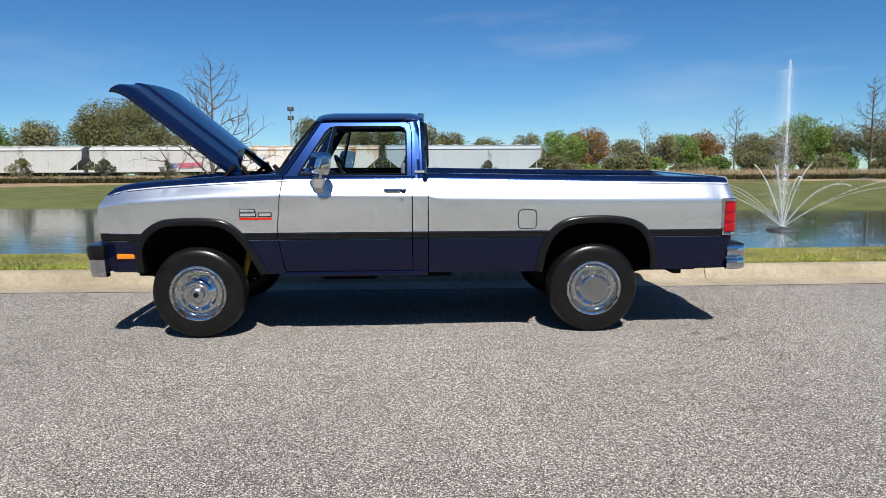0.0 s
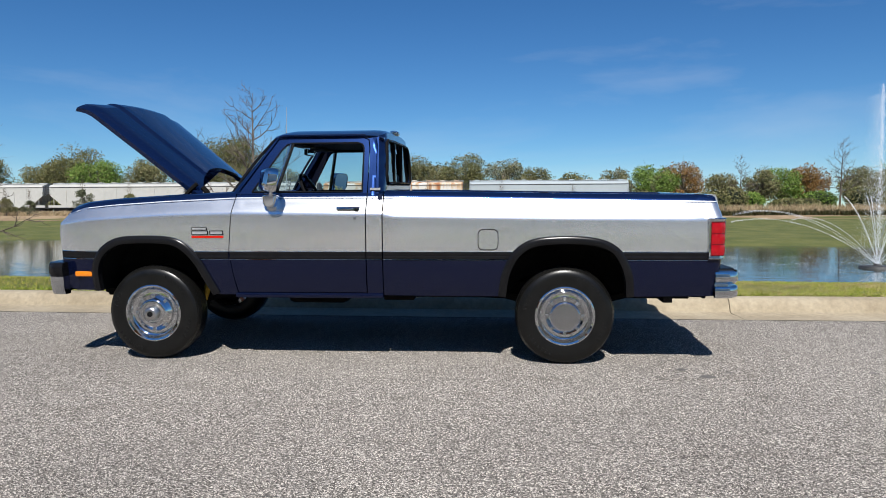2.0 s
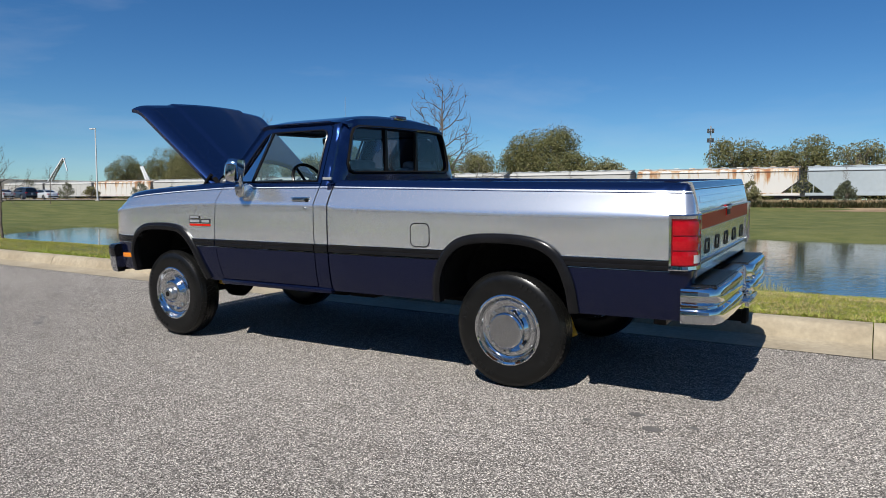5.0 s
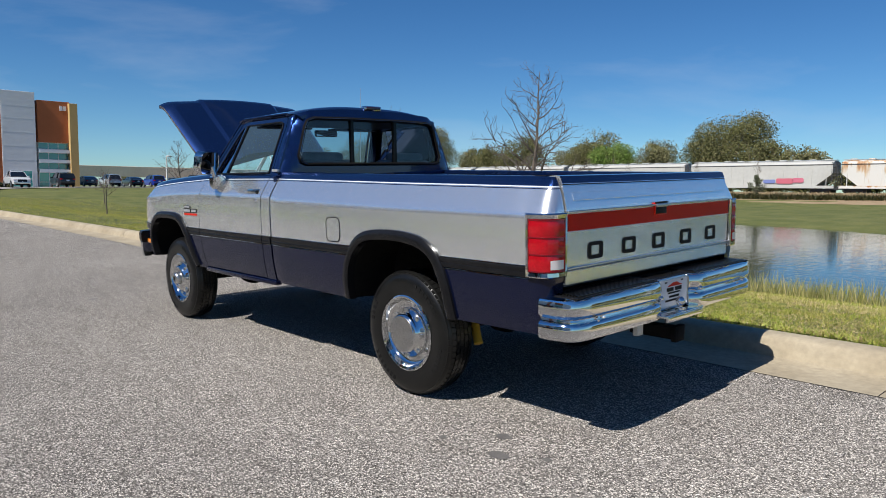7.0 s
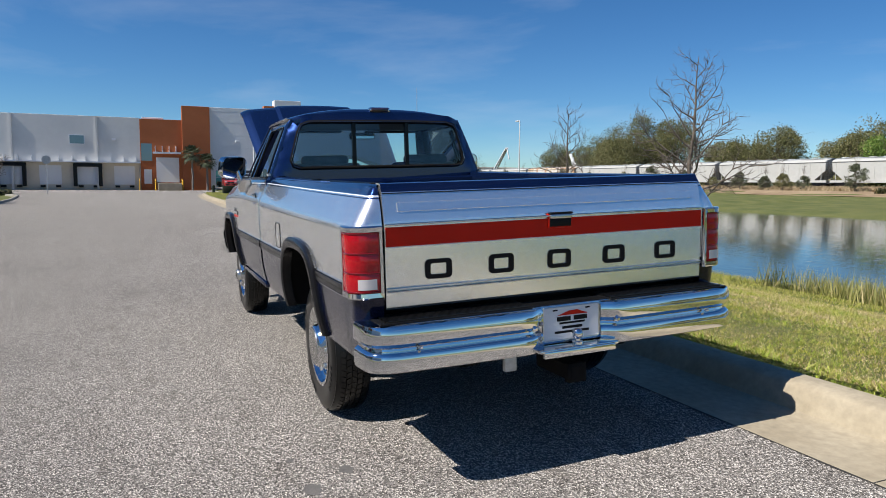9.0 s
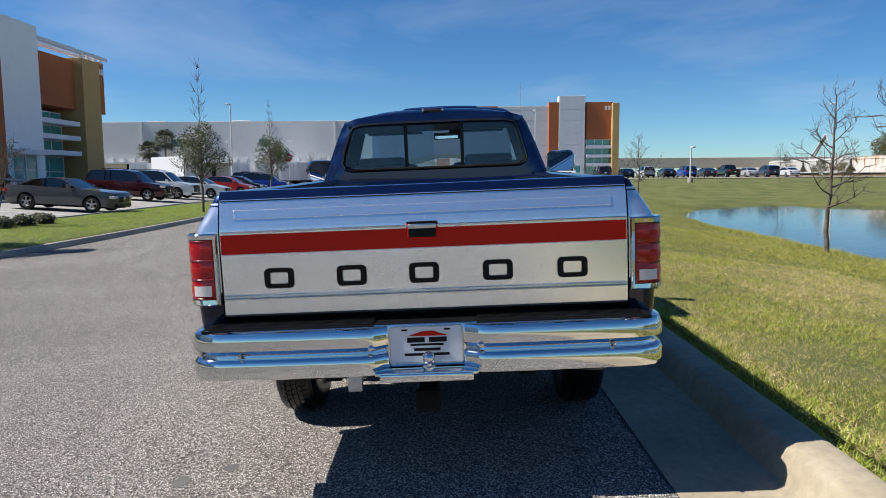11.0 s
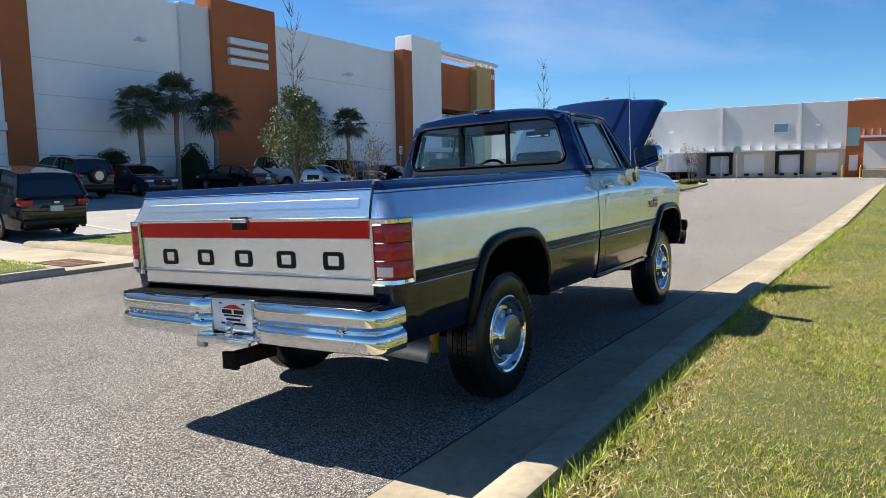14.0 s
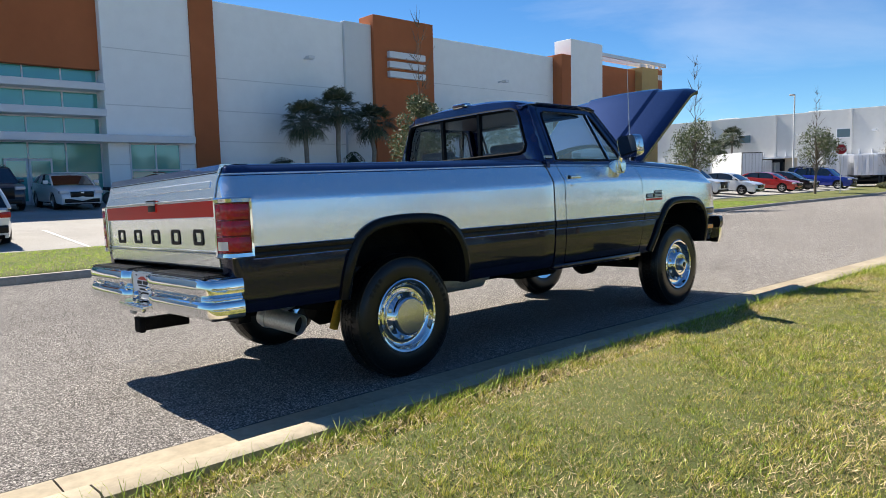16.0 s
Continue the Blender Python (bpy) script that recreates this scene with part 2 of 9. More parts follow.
M["dash"] = mottled("dark blue dashboard", (0.012, 0.018, 0.04), (0.02, 0.028, 0.055), 12, 0.6)
M["letter_black"] = mat("black emblem", (0.008, 0.008, 0.009), 0.45, spec=0.15)
M["white_paint"] = mottled("white wall paint", (0.86, 0.86, 0.85), (0.90, 0.90, 0.89), 0.09, 0.85, 12, 0.06, 0.01, fine=1.3, grit=0.03)
M["grey_paint"] = mottled("light grey wall paint", (0.66, 0.665, 0.67), (0.71, 0.71, 0.70), 0.12, 0.85, 12, 0.06, 0.01, fine=1.3, grit=0.03)
M["dull_white"] = mottled("dull white wall paint", (0.60, 0.595, 0.57), (0.66, 0.65, 0.62), 0.12, 0.85, 12, 0.06, 0.01, fine=1.3, grit=0.03)
M["orange_paint"] = mottled("burnt orange wall paint", (0.36, 0.105, 0.035), (0.44, 0.135, 0.05), 0.15, 0.85, 12, 0.06, 0.01, fine=1.5, grit=0.05)
M["tan_paint"] = mottled("ochre wall paint", (0.42, 0.27, 0.10), (0.5, 0.33, 0.13), 0.15, 0.85, 12, 0.06, 0.01, fine=1.5, grit=0.05)
M["beige_paint"] = mottled("beige wall paint", (0.55, 0.49, 0.39), (0.63, 0.57, 0.46), 0.15, 0.85, 12, 0.06, 0.01, fine=1.5, grit=0.05)
M["window"] = mat("teal window glass", (0.07, 0.34, 0.31), 0.05, coat=1.0, spec=0.9)
M["window_grey"] = mat("grey window glass", (0.10, 0.17, 0.20), 0.05, coat=1.0, spec=0.9)
M["frame_white"] = mat("white metal trim", (0.68, 0.69, 0.71), 0.45)
M["dark_metal"] = mottled("dark metal", (0.03, 0.03, 0.03), (0.06, 0.06, 0.06), 5, 0.6)
M["galvanised"] = mottled("galvanised steel", (0.42, 0.43, 0.44), (0.55, 0.56, 0.56), 3, 0.45, metal=0.5)
M["lamp_white"] = mottled("pale grey pole paint", (0.55, 0.56, 0.56), (0.66, 0.66, 0.66), 2, 0.5)
M["yellow"] = mat("safety yellow", (0.72, 0.40, 0.03), 0.6)
M["sign_red"] = mat("sign red", (0.42, 0.02, 0.03), 0.5)
M["bark"] = mottled("bark", (0.10, 0.075, 0.055), (0.2, 0.165, 0.13), 7, 0.95, 30, 0.8, 0.02)
M["twig"] = mottled("grey brown twigs", (0.10, 0.08, 0.065), (0.17, 0.14, 0.115), 6, 0.95)
M["oak_leaf"] = leaf_mat("oak leaves", (0.07, 0.075, 0.026), (0.165, 0.16, 0.058), (0.25, 0.21, 0.10))
M["green_leaf"] = leaf_mat("fresh leaves", (0.07, 0.13, 0.02), (0.17, 0.26, 0.045), (0.26, 0.29, 0.08))
M["olive_leaf"] = leaf_mat("olive leaves", (0.10, 0.10, 0.04), (0.19, 0.18, 0.075), (0.27, 0.23, 0.12))
M["rust_leaf"] = leaf_mat("rust brown leaves", (0.17, 0.085, 0.025), (0.30, 0.16, 0.05), (0.14, 0.13, 0.04))
M["holly_leaf"] = leaf_mat("glossy oak leaves", (0.055, 0.075, 0.03), (0.155, 0.18, 0.085), (0.36, 0.38, 0.25))
M["palm_leaf"] = leaf_mat("palm fronds", (0.034, 0.05, 0.03), (0.09, 0.11, 0.06), (0.22, 0.2, 0.13))
M["palm_dead"] = leaf_mat("dry palm boots", (0.12, 0.095, 0.065), (0.22, 0.18, 0.13))
M["shrub"] = leaf_mat("dark shrub leaves", (0.014, 0.022, 0.010), (0.035, 0.05, 0.018))
M["reed"] = leaf_mat("reeds", (0.15, 0.17, 0.04), (0.33, 0.30, 0.10), (0.45, 0.36, 0.18))
M["tan_soil"] = mottled("tan dry soil", (0.22, 0.15, 0.085), (0.36, 0.265, 0.16), 0.4, 0.95, 5, 0.8, 0.05, fine=3.0)
M["mulch"] = mottled("dry brush soil", (0.12, 0.08, 0.05), (0.22, 0.16, 0.10), 0.5, 0.95, 8, 0.8, 0.05)
M["train_white"] = mottled("weathered white rail car", (0.43, 0.425, 0.39), (0.49, 0.485, 0.45), 0.25, 0.7, fine=2.0, grit=0.05)
M["train_blue"] = mottled("pale blue grey rail car", (0.34, 0.385, 0.40), (0.38, 0.43, 0.445), 0.2, 0.7, fine=2.0, grit=0.05)
M["drop"] = mat("water spray", (0.85, 0.89, 0.92), 0.25)


def rusty_mat():
    m = mat("rusty white rail car", (0.5, 0.5, 0.47), 0.75)
    nt, b = nodes_of(m)
    n = noise_node(nt, 1.1, 6, 0.65, stretch=(1, 1, 0.16))
    co = nt.nodes.new("ShaderNodeTexCoord")
    xyz = nt.nodes.new("ShaderNodeSeparateXYZ")
    nt.links.new(co.outputs["Generated"], xyz.inputs["Vector"])
    run = nt.nodes.new("ShaderNodeMath")      # streaks run down from the roof edge
    run.operation = "MULTIPLY_ADD"
    run.inputs[1].default_value, run.inputs[2].default_value = 0.26, -0.19
    nt.links.new(xyz.outputs["Z"], run.inputs[0])
    add = nt.nodes.new("ShaderNodeMath")
    nt.links.new(n.outputs["Fac"], add.inputs[0])
    nt.links.new(run.outputs["Value"], add.inputs[1])
    c = ramp(nt, add.outputs["Value"], [(0.49, (0.60, 0.58, 0.53)), (0.57, (0.5, 0.36, 0.22)), (0.66, (0.33, 0.13, 0.05))])
    nt.links.new(c.outputs["Color"], b.inputs["Base Color"])
    return m


M["train_rust"] = rusty_mat()


def water_mat():
    m = mat("pond water", (0.035, 0.05, 0.045), 0.04, spec=0.6, ior=1.33)
    nt, b = nodes_of(m)
    n = noise_node(nt, 2.2, 3, 0.55, stretch=(0.55, 1.5, 1))
    bump(nt, b, n.outputs["Fac"], 0.16, 0.04)
    return m


M["water"] = water_mat()


# ---- mesh helpers ----
def part(name, bm, material, parent=None, label="", smooth=True, kind=""):
    me = bpy.data.meshes.new(name)
    bm.normal_update()
    bm.to_mesh(me)
    bm.free()
    for m in material if isinstance(material, (list, tuple)) else [material]:
        me.materials.append(m)
    if smooth:
        me.shade_smooth()
        me.set_sharp_from_angle(angle=radians(38))
    ob = new(name, me)
    if parent:
        ob.parent = parent
    return tagged(ob, label, kind=kind)


def thing(name, at=None, label="", category="", group="", kind=""):
    ob = new(name)
    ob.empty_display_size = 0.2
    if at is not None:
        ob.matrix_world = at
    return tagged(ob, label, category, group, kind)


def raw(name, verts, faces, material, parent=None, label="", smooth=False, kind=""):
    me = bpy.data.meshes.new(name)
    me.from_pydata([tuple(v) for v in verts], [], [tuple(f) for f in faces])
    for m in material if isinstance(material, (list, tuple)) else [material]:
        me.materials.append(m)
    if smooth:
        me.shade_smooth()
    ob = new(name, me)
    if parent:
        ob.parent = parent
    return tagged(ob, label, kind=kind)


def fast_mesh(name, verts, faces, material, parent=None, label="", kind="", smooth=False):
    """Many quads or triangles from numpy arrays."""
    verts, faces = np.asarray(verts, np.float32), np.asarray(faces, np.int32)
    me = bpy.data.meshes.new(name)
    me.vertices.add(len(verts))
    me.vertices.foreach_set("co", verts.ravel())
    k = faces.shape[1]
    me.loops.add(faces.size)
    me.loops.foreach_set("vertex_index", faces.ravel())
    me.polygons.add(len(faces))
    me.polygons.foreach_set("loop_start", np.arange(0, faces.size, k, dtype=np.int32))
    me.polygons.foreach_set("loop_total", np.full(len(faces), k, dtype=np.int32))
    me.update(calc_edges=True)
    me.materials.append(material)
    if smooth:
        me.shade_smooth()
    ob = new(name, me)
    if parent:
        ob.parent = parent
    return tagged(ob, label, kind=kind)


def box(bm, x0, x1, y0, y1, z0, z1, bevel=0.0, seg=2, m=None, mi=0):
    """An upright box, its edges rounded by bevel; m: a pose for it."""
    r = bmesh.ops.create_cube(bm, size=1.0, matrix=Matrix.Translation(((x0 + x1) / 2, (y0 + y1) / 2, (z0 + z1) / 2)) @ Matrix.Diagonal((abs(x1 - x0), abs(y1 - y0), abs(z1 - z0), 1)))
    vs = r["verts"]
    if bevel:
        es = list({e for v in vs for e in v.link_edges})
        q = bmesh.ops.bevel(bm, geom=es, offset=bevel, segments=seg, affect="EDGES", profile=0.5)
        vs = list({v for f in q["faces"] for v in f.verts} | {v for v in vs if v.is_valid})
    if m is not None:
        bmesh.ops.transform(bm, matrix=m, verts=vs)
    if mi:
        for f in {f for v in vs for f in v.link_faces}:
            f.material_index = mi
    return vs


def a_box(*args, **kw):
    bm = bmesh.new()
    box(bm, *args, **kw)
    return bm


def ring_loft(bm, rings, closed=True, caps=True, mi=0):
    """Joins rings of equally many points by quads."""
    vr = [[bm.verts.new(p) for p in r] for r in rings]
    n = len(vr[0])
    for a, b in zip(vr, vr[1:]):
        for i in range(n if closed else n - 1):
            j = (i + 1) % n
            f = bm.faces.new((a[i], a[j], b[j], b[i]))
            f.material_index = mi
    if caps and closed:
        for r in (vr[0][::-1], vr[-1]):
            try:
                bm.faces.new(r).material_index = mi
            except ValueError:
                pass
    return vr


def tube(bm, pts, radii, n=8, caps=True, mi=0):
    pts = [Vector(p) for p in pts]
    if isinstance(radii, (int, float)):
        radii = [radii] * len(pts)
    rings, up = [], None
    for i, p in enumerate(pts):
        d = (pts[min(i + 1, len(pts) - 1)] - pts[max(i - 1, 0)]).normalized()
        if up is None:
            up = d.orthogonal().normalized()
        side = d.cross(up)
        if side.length < 1e-6:
            side = d.orthogonal()
        side.normalize()
        up = side.cross(d).normalized()
        rings.append([p + radii[i] * (math.cos(2 * math.pi * k / n) * side + math.sin(2 * math.pi * k / n) * up) for k in range(n)])
    ring_loft(bm, rings, True, caps, mi)


def lathe(bm, profile, n=32, m=None, mi=0):
    """Turns (radius, height) pairs round the z axis; m: a pose for it."""
    m = m or Matrix.Identity(4)
    rings = [[m @ Vector((r * math.cos(2 * math.pi * k / n), r * math.sin(2 * math.pi * k / n), h)) for k in range(n)] for r, h in profile]
    ring_loft(bm, rings, True, False, mi)


def disc(bm, r, m, n=32, mi=0):
    bm.faces.new([bm.verts.new(m @ Vector((r * math.cos(2 * math.pi * k / n), r * math.sin(2 * math.pi * k / n), 0))) for k in range(n)]).material_index = mi


def prism(bm, poly, h0, h1, axis="z", mi=0):
    """A flat polygon pushed from h0 to h1 along an axis. Poly is (x, y), (x, z) or (y, z)."""
    put = {"z": lambda a, b, h: (a, b, h), "y": lambda a, b, h: (a, h, b), "x": lambda a, b, h: (h, a, b)}[axis]
    lo, hi = [bm.verts.new(put(a, b, h0)) for a, b in poly], [bm.verts.new(put(a, b, h1)) for a, b in poly]
    n = len(poly)
    fs = [bm.faces.new(lo), bm.faces.new(hi)]
    for i in range(n):
        fs.append(bm.faces.new((lo[i], lo[(i + 1) % n], hi[(i + 1) % n], hi[i])))
    for f in fs:
        f.material_index = mi
    bmesh.ops.recalc_face_normals(bm, faces=fs)
    return fs


def rounded(x0, x1, z0, z1, r, n=5):
    """A rectangle with rounded corners, as a list of pairs."""
    out = []
    for cx, cz, a0 in ((x1 - r, z1 - r, 0), (x0 + r, z1 - r, 90), (x0 + r, z0 + r, 180), (x1 - r, z0 + r, 270)):
        for k in range(n + 1):
            a = radians(a0 + 90 * k / n)
            out.append((cx + r * math.cos(a), cz + r * math.sin(a)))
    return out


def inside(p, poly):
    x, y = p
    c = False
    for (x1, y1), (x2, y2) in zip(poly, poly[1:] + poly[:1]):
        if (y1 > y) != (y2 > y) and x < (x2 - x1) * (y - y1) / (y2 - y1) + x1:
            c = not c
    return c


def smooth_line(pts, per=6):
    """A soft curve through points (Catmull-Rom)."""
    out = []
    p = [pts[0]] + list(pts) + [pts[-1]]
    for i in range(1, len(p) - 2):
        for k in range(per):
            t = k / per
            out.append(tuple(0.5 * (2 * b + (c - a) * t + (2 * a - 5 * b + 4 * c - d) * t * t + (3 * b - a - 3 * c + d) * t ** 3)
                             for a, b, c, d in zip(p[i - 1], p[i], p[i + 1], p[i + 2])))
    return out + [tuple(pts[-1])]


# ---- ground, road, pond ----
def lerp(a, b, t):
    return a + (b - a) * min(1.0, max(0.0, t))


def table(x, rows):
    """A value read off a table of (place, value) rows, straight between them."""
    if x <= rows[0][0]:
        return rows[0][1]
    for (a, va), (b, vb) in zip(rows, rows[1:]):
        if x <= b:
            return va + (vb - va) * (x - a) / (b - a)
    return rows[-1][1]


WATER_Z = -0.92
ROAD_END = -74.0


def road_z(x, y):
    return lerp(SLOPE * (y + 0.96), 0.0, (-50 - x) / 24)


def near_shore(x):
    return table(x, [(-46, 24), (-41, 16.5), (-33, 13.2), (-26, 12.1), (-16, 11.6), (-6, 11.0), (2, 10.4), (60, 10.0)])


def far_shore(x):
    return table(x, [(-46, 24), (-42, 42), (-30, 43), (-11, 41), (0, 35), (12, 34.5), (27, 32.5), (60, 31)])


def far_bank(y):
    """Height of the railway embankment."""
    return table(y, [(66, -0.15), (73, 0.1), (77, 0.55), (82, 0.7), (90, 0.85), (96, 1.05), (112, 1.0), (140, 0.9), (700, 0.2)])


def bank(x, y):
    """Height of the grass on the pond's side of the road."""
    top = table(x, [(-100, 0.25), (-50, 0.25), (-10, 0.24), (30, 0.22)])
    if x < -46.0:
        side = lerp(-0.9, 0.15, (-46.0 - x) / 26)
        return lerp(top, side, (y - 3) / 12) if y < 40 else lerp(lerp(side, -0.2, (y - 40) / 32), far_bank(y), (y - 68) / 8)
    ns, fs = near_shore(x), far_shore(x)
    if y <= 3.0:
        return top
    if y < ns:
        t = (y - 3.0) / (ns - 3.0)
        return top + (WATER_Z - 0.02 - top) * (t ** 1.25)
    if y < ns + 2:
        return lerp(WATER_Z - 0.02, -1.6, (y - ns) / 2)
    if y < fs - 2:
        return -1.6
    if y < fs:
        return lerp(-1.6, WATER_Z + 0.02, (y - fs + 2) / 2)
    return lerp(table(y - fs, [(0, -0.9), (4, -0.62), (16, -0.4), (30, -0.1)]), far_bank(y), (y - 68) / 8)


def lot_z(y):
    return table(y, [(-60, 0.8), (-33, 0.72), (-28.5, 0.6), (-13.6, -0.26), (-9, -0.26)])


def near_off(x):
    """How far the pond-side kerb bends away from a straight line."""
    return table(x, [(-75, 6.0), (-70, 3.2), (-64, 1.7), (-50, 0.9), (-12, 0.36), (-4, 0.1), (0, 0), (40, 0)])


def far_off(x):
    return table(x, [(-68, 4.2), (-64, 2.4), (-55, 1.6), (-34, 1.0), (-14, 0.1), (0, 0)])


def warp(x, y):
    """Moves the rows of the ground along with the bends of the kerbs."""
    if y > 1.0:
        return y + near_off(x) * lerp(1, 0, (y - 2) / 12)
    if y > -4:
        return y + near_off(x) * lerp(0, 1, (y + 4) / 5)
    if y > -9.45:
        return y - far_off(x) * lerp(0, 1, (-4 - y) / 5.4)
    return y - far_off(x) * lerp(1, 0, (-13.7 - y) / 8)


def land(x, y):
    if y > 1.5:
        z = bank(x, y) - (0.075 if y < 2.0 else 0.0) - SLOPE * 0
        if x < -66:
            z = lerp(z, table(y, [(5, 0.1), (9, 0.5), (16, 0.8), (25, 0.95), (60, 1.0), (120, 0.4)]), (-66 - x) / 18)
        return z
    if y > -9.55:
        return road_z(x, y) - 0.12
    if -15.2 < y and -3.6 < x < -1.25:
        return -0.36
    if y > -14.95 and x > -60 or y > -13.7 and x > -67:
        return lerp(-0.165, -0.12, (-9.6 - y) / 0.8)
    return lot_z(y) - 0.12 if x > -70 else -0.13


def grid_sheet(name, xs, ys, hfun, material, label, category="", kind="structure", bend=None):
    verts = [(x, bend(x, y) if bend else y, hfun(x, y)) for x in xs for y in ys]
    ny = len(ys)
    faces = [(i * ny + j, (i + 1) * ny + j, (i + 1) * ny + j + 1, i * ny + j + 1) for i in range(len(xs) - 1) for j in range(ny - 1)]
    ob = fast_mesh(name, verts, faces, material, label=label, kind=kind, smooth=True)
    if category:
        ob["category"] = category
    return ob


def steps(*rows):
    """Numbers from rows of (start, end, step)."""
    out = []
    for a, b, s in rows:
        n = max(1, round((b - a) / s))
        out += [a + (b - a) * i / n for i in range(n)]
    return out + [rows[-1][1]]


grid_sheet("ground", steps((-1500, -200, 130), (-200, -60, 5), (-60, 34, 1.0), (34, 80, 4), (80, 1500, 140)),
           steps((-1500, -120, 140), (-120, -34, 8), (-34, -16, 2), (-16, -9.62, 0.4), (-9.62, -9.5, 0.12), (-9.5, 1.4, 1.4), (1.4, 1.68, 0.28), (1.68, 2.0, 0.16), (2.0, 14, 0.5), (14, 48, 1.5), (48, 130, 4), (130, 1500, 130)),
           land, M["turf"], "mown green turf sloping down to a pond", "grass", bend=warp)
grid_sheet("road", steps((ROAD_END, -50, 4), (-50, 40, 3)), steps((-9.45, 1.03, 1.5)), road_z, M["asphalt"], "light grey asphalt road with coarse aggregate", "road", bend=warp)
grid_sheet("road_apron", steps((-99.9, ROAD_END, 5)), steps((-75, -9.45, 6), (-9.45, 3.2, 1.5), (3.2, 7.0, 2)), lambda x, y: 0.0, M["asphalt"], "pale asphalt apron before the loading docks", "road")
grid_sheet("parking_lot", steps((ROAD_END, 45, 8)), steps((-33.0, -28.5, 2), (-28.5, -22, 2), (-22, -13.6, 1.4)), lambda x, y: lot_z(y), M["lot"], "sunlit asphalt car park rising to a warehouse", "car park", bend=warp)
bm = bmesh.new()
bm.faces.new([bm.verts.new(p) for p in ((-50, 9, WATER_Z), (70, 9, WATER_Z), (70, 48, WATER_Z), (-50, 48, WATER_Z))])
tagged(part("water", bm, M["water"], label="still pond water with small ripples"), category="pond", kind="structure")


def kerb_profile(flip=1):
    # gutter pan, face, top and back, as (across, up)
    return [(-0.02, -0.15), (-0.02, 0.0), (0.40, -0.012), (0.44, 0.0), (0.47, 0.06), (0.50, 0.115), (0.54, 0.135), (0.66, 0.14), (0.69, 0.13), (0.69, -0.15)]


def kerb_run(name, x0, x1, place, profile, material, label, length=3.05, along=1):
    """A row of cast kerb lengths with open joints; place(x) gives the foot of each."""
    root = thing(name, label=label, category="kerb", kind="structure")
    n = int(round((x1 - x0) / length))
    L = (x1 - x0) / n
    bm = bmesh.new()
    g = 0.004
    rings = []
    for x, s in ((g, 0.994), (g + 0.012, 1), (L - g - 0.012, 1), (L - g, 0.994)):
        rings.append([(x, along * a, b * s) for a, b in profile])
    ring_loft(bm, rings)
    bmesh.ops.recalc_face_normals(bm, faces=bm.faces)
    first = part("kerb_length", bm, material, root)
    for i in range(n):
        ob = first if i == 0 else new("kerb_length", first.data)
        ob.parent = root
        a, b = Vector(place(x0 + i * L)), Vector(place(x0 + (i + 1) * L))
        d = b - a
        ob.matrix_world = Matrix.Translation(a) @ Matrix.Rotation(math.atan2(d.y, d.x), 4, "Z") @ Matrix.Rotation(-math.atan2(d.z, d.xy.length), 4, "Y") @ Matrix.Rotation(radians(TILT_X), 4, "X")
    return root


def near_kerb(x):
    return (x, 1.03 + near_off(x), road_z(x, 1.03) + 0.004)


kerb_run("kerb_pond_side", 3.67 - 3.05 * 26, 3.67 + 3.05 * 11, near_kerb, kerb_profile(), M["concrete"], "pale cast concrete kerb and gutter with joints")
rng = random.Random(5)
xs = steps((-50, 34, 0.12))
verts = []
for x in xs:
    y, w = 1.03 + near_off(x) - 0.022 + rng.uniform(-0.007, 0.007), rng.uniform(0.004, 0.013)
    verts += [(x, y - w, road_z(x, 1.0) + 0.0035), (x, y + w, road_z(x, 1.0) + 0.0035)]
seam = raw("gutter_seam", verts, [(2 * i, 2 * i + 2, 2 * i + 3, 2 * i + 1) for i in range(len(xs) - 1)], mottled("dark joint", (0.035, 0.032, 0.028), (0.075, 0.07, 0.06), 8, 0.9), label="dark uneven joint between road and gutter", kind="structure")
tagged(seam, category="road joint")
verts, y = [], -6.15
for x in xs:
    y = -6.15 + 0.12 * math.sin(x * 0.21) + 0.03 * math.sin(x * 1.3) + rng.uniform(-0.006, 0.006)
    w = rng.uniform(0.004, 0.012)
    verts += [(x, y - w, road_z(x, y) + 0.003), (x, y + w, road_z(x, y) + 0.003)]
lane = raw("paving_seam", verts, [(2 * i, 2 * i + 2, 2 * i + 3, 2 * i + 1) for i in range(len(xs) - 1)], mottled("worn seam", (0.08, 0.075, 0.07), (0.14, 0.13, 0.12), 8, 0.9), label="thin dark seam between two strips of asphalt", kind="structure")
tagged(lane, category="road joint")
upright = [(0.0, -0.15), (0.0, 0.02), (0.02, 0.10), (0.05, 0.135), (0.17, 0.14), (0.19, 0.12), (0.19, -0.15)]


def far_kerb(x):
    return (x, -9.47 - far_off(x), road_z(x, -9.47) + 0.004)


kerb_run("kerb_car_park_island", -67.0, -3.2, far_kerb, upright, M["old_concrete"], "grey upright kerb round a grass strip", 3.0, -1)
kerb_run("kerb_car_park_corner", -1.3, 30.0, far_kerb, upright, M["old_concrete"], "grey upright kerb round a grass strip", 3.0, -1)
kerb_run("kerb_parking_edge", -60.0, -3.6, lambda x: (x, -14.85 - far_off(x), -0.215), upright, M["old_concrete"], "low kerb between lawn and car park", 3.0, -1)

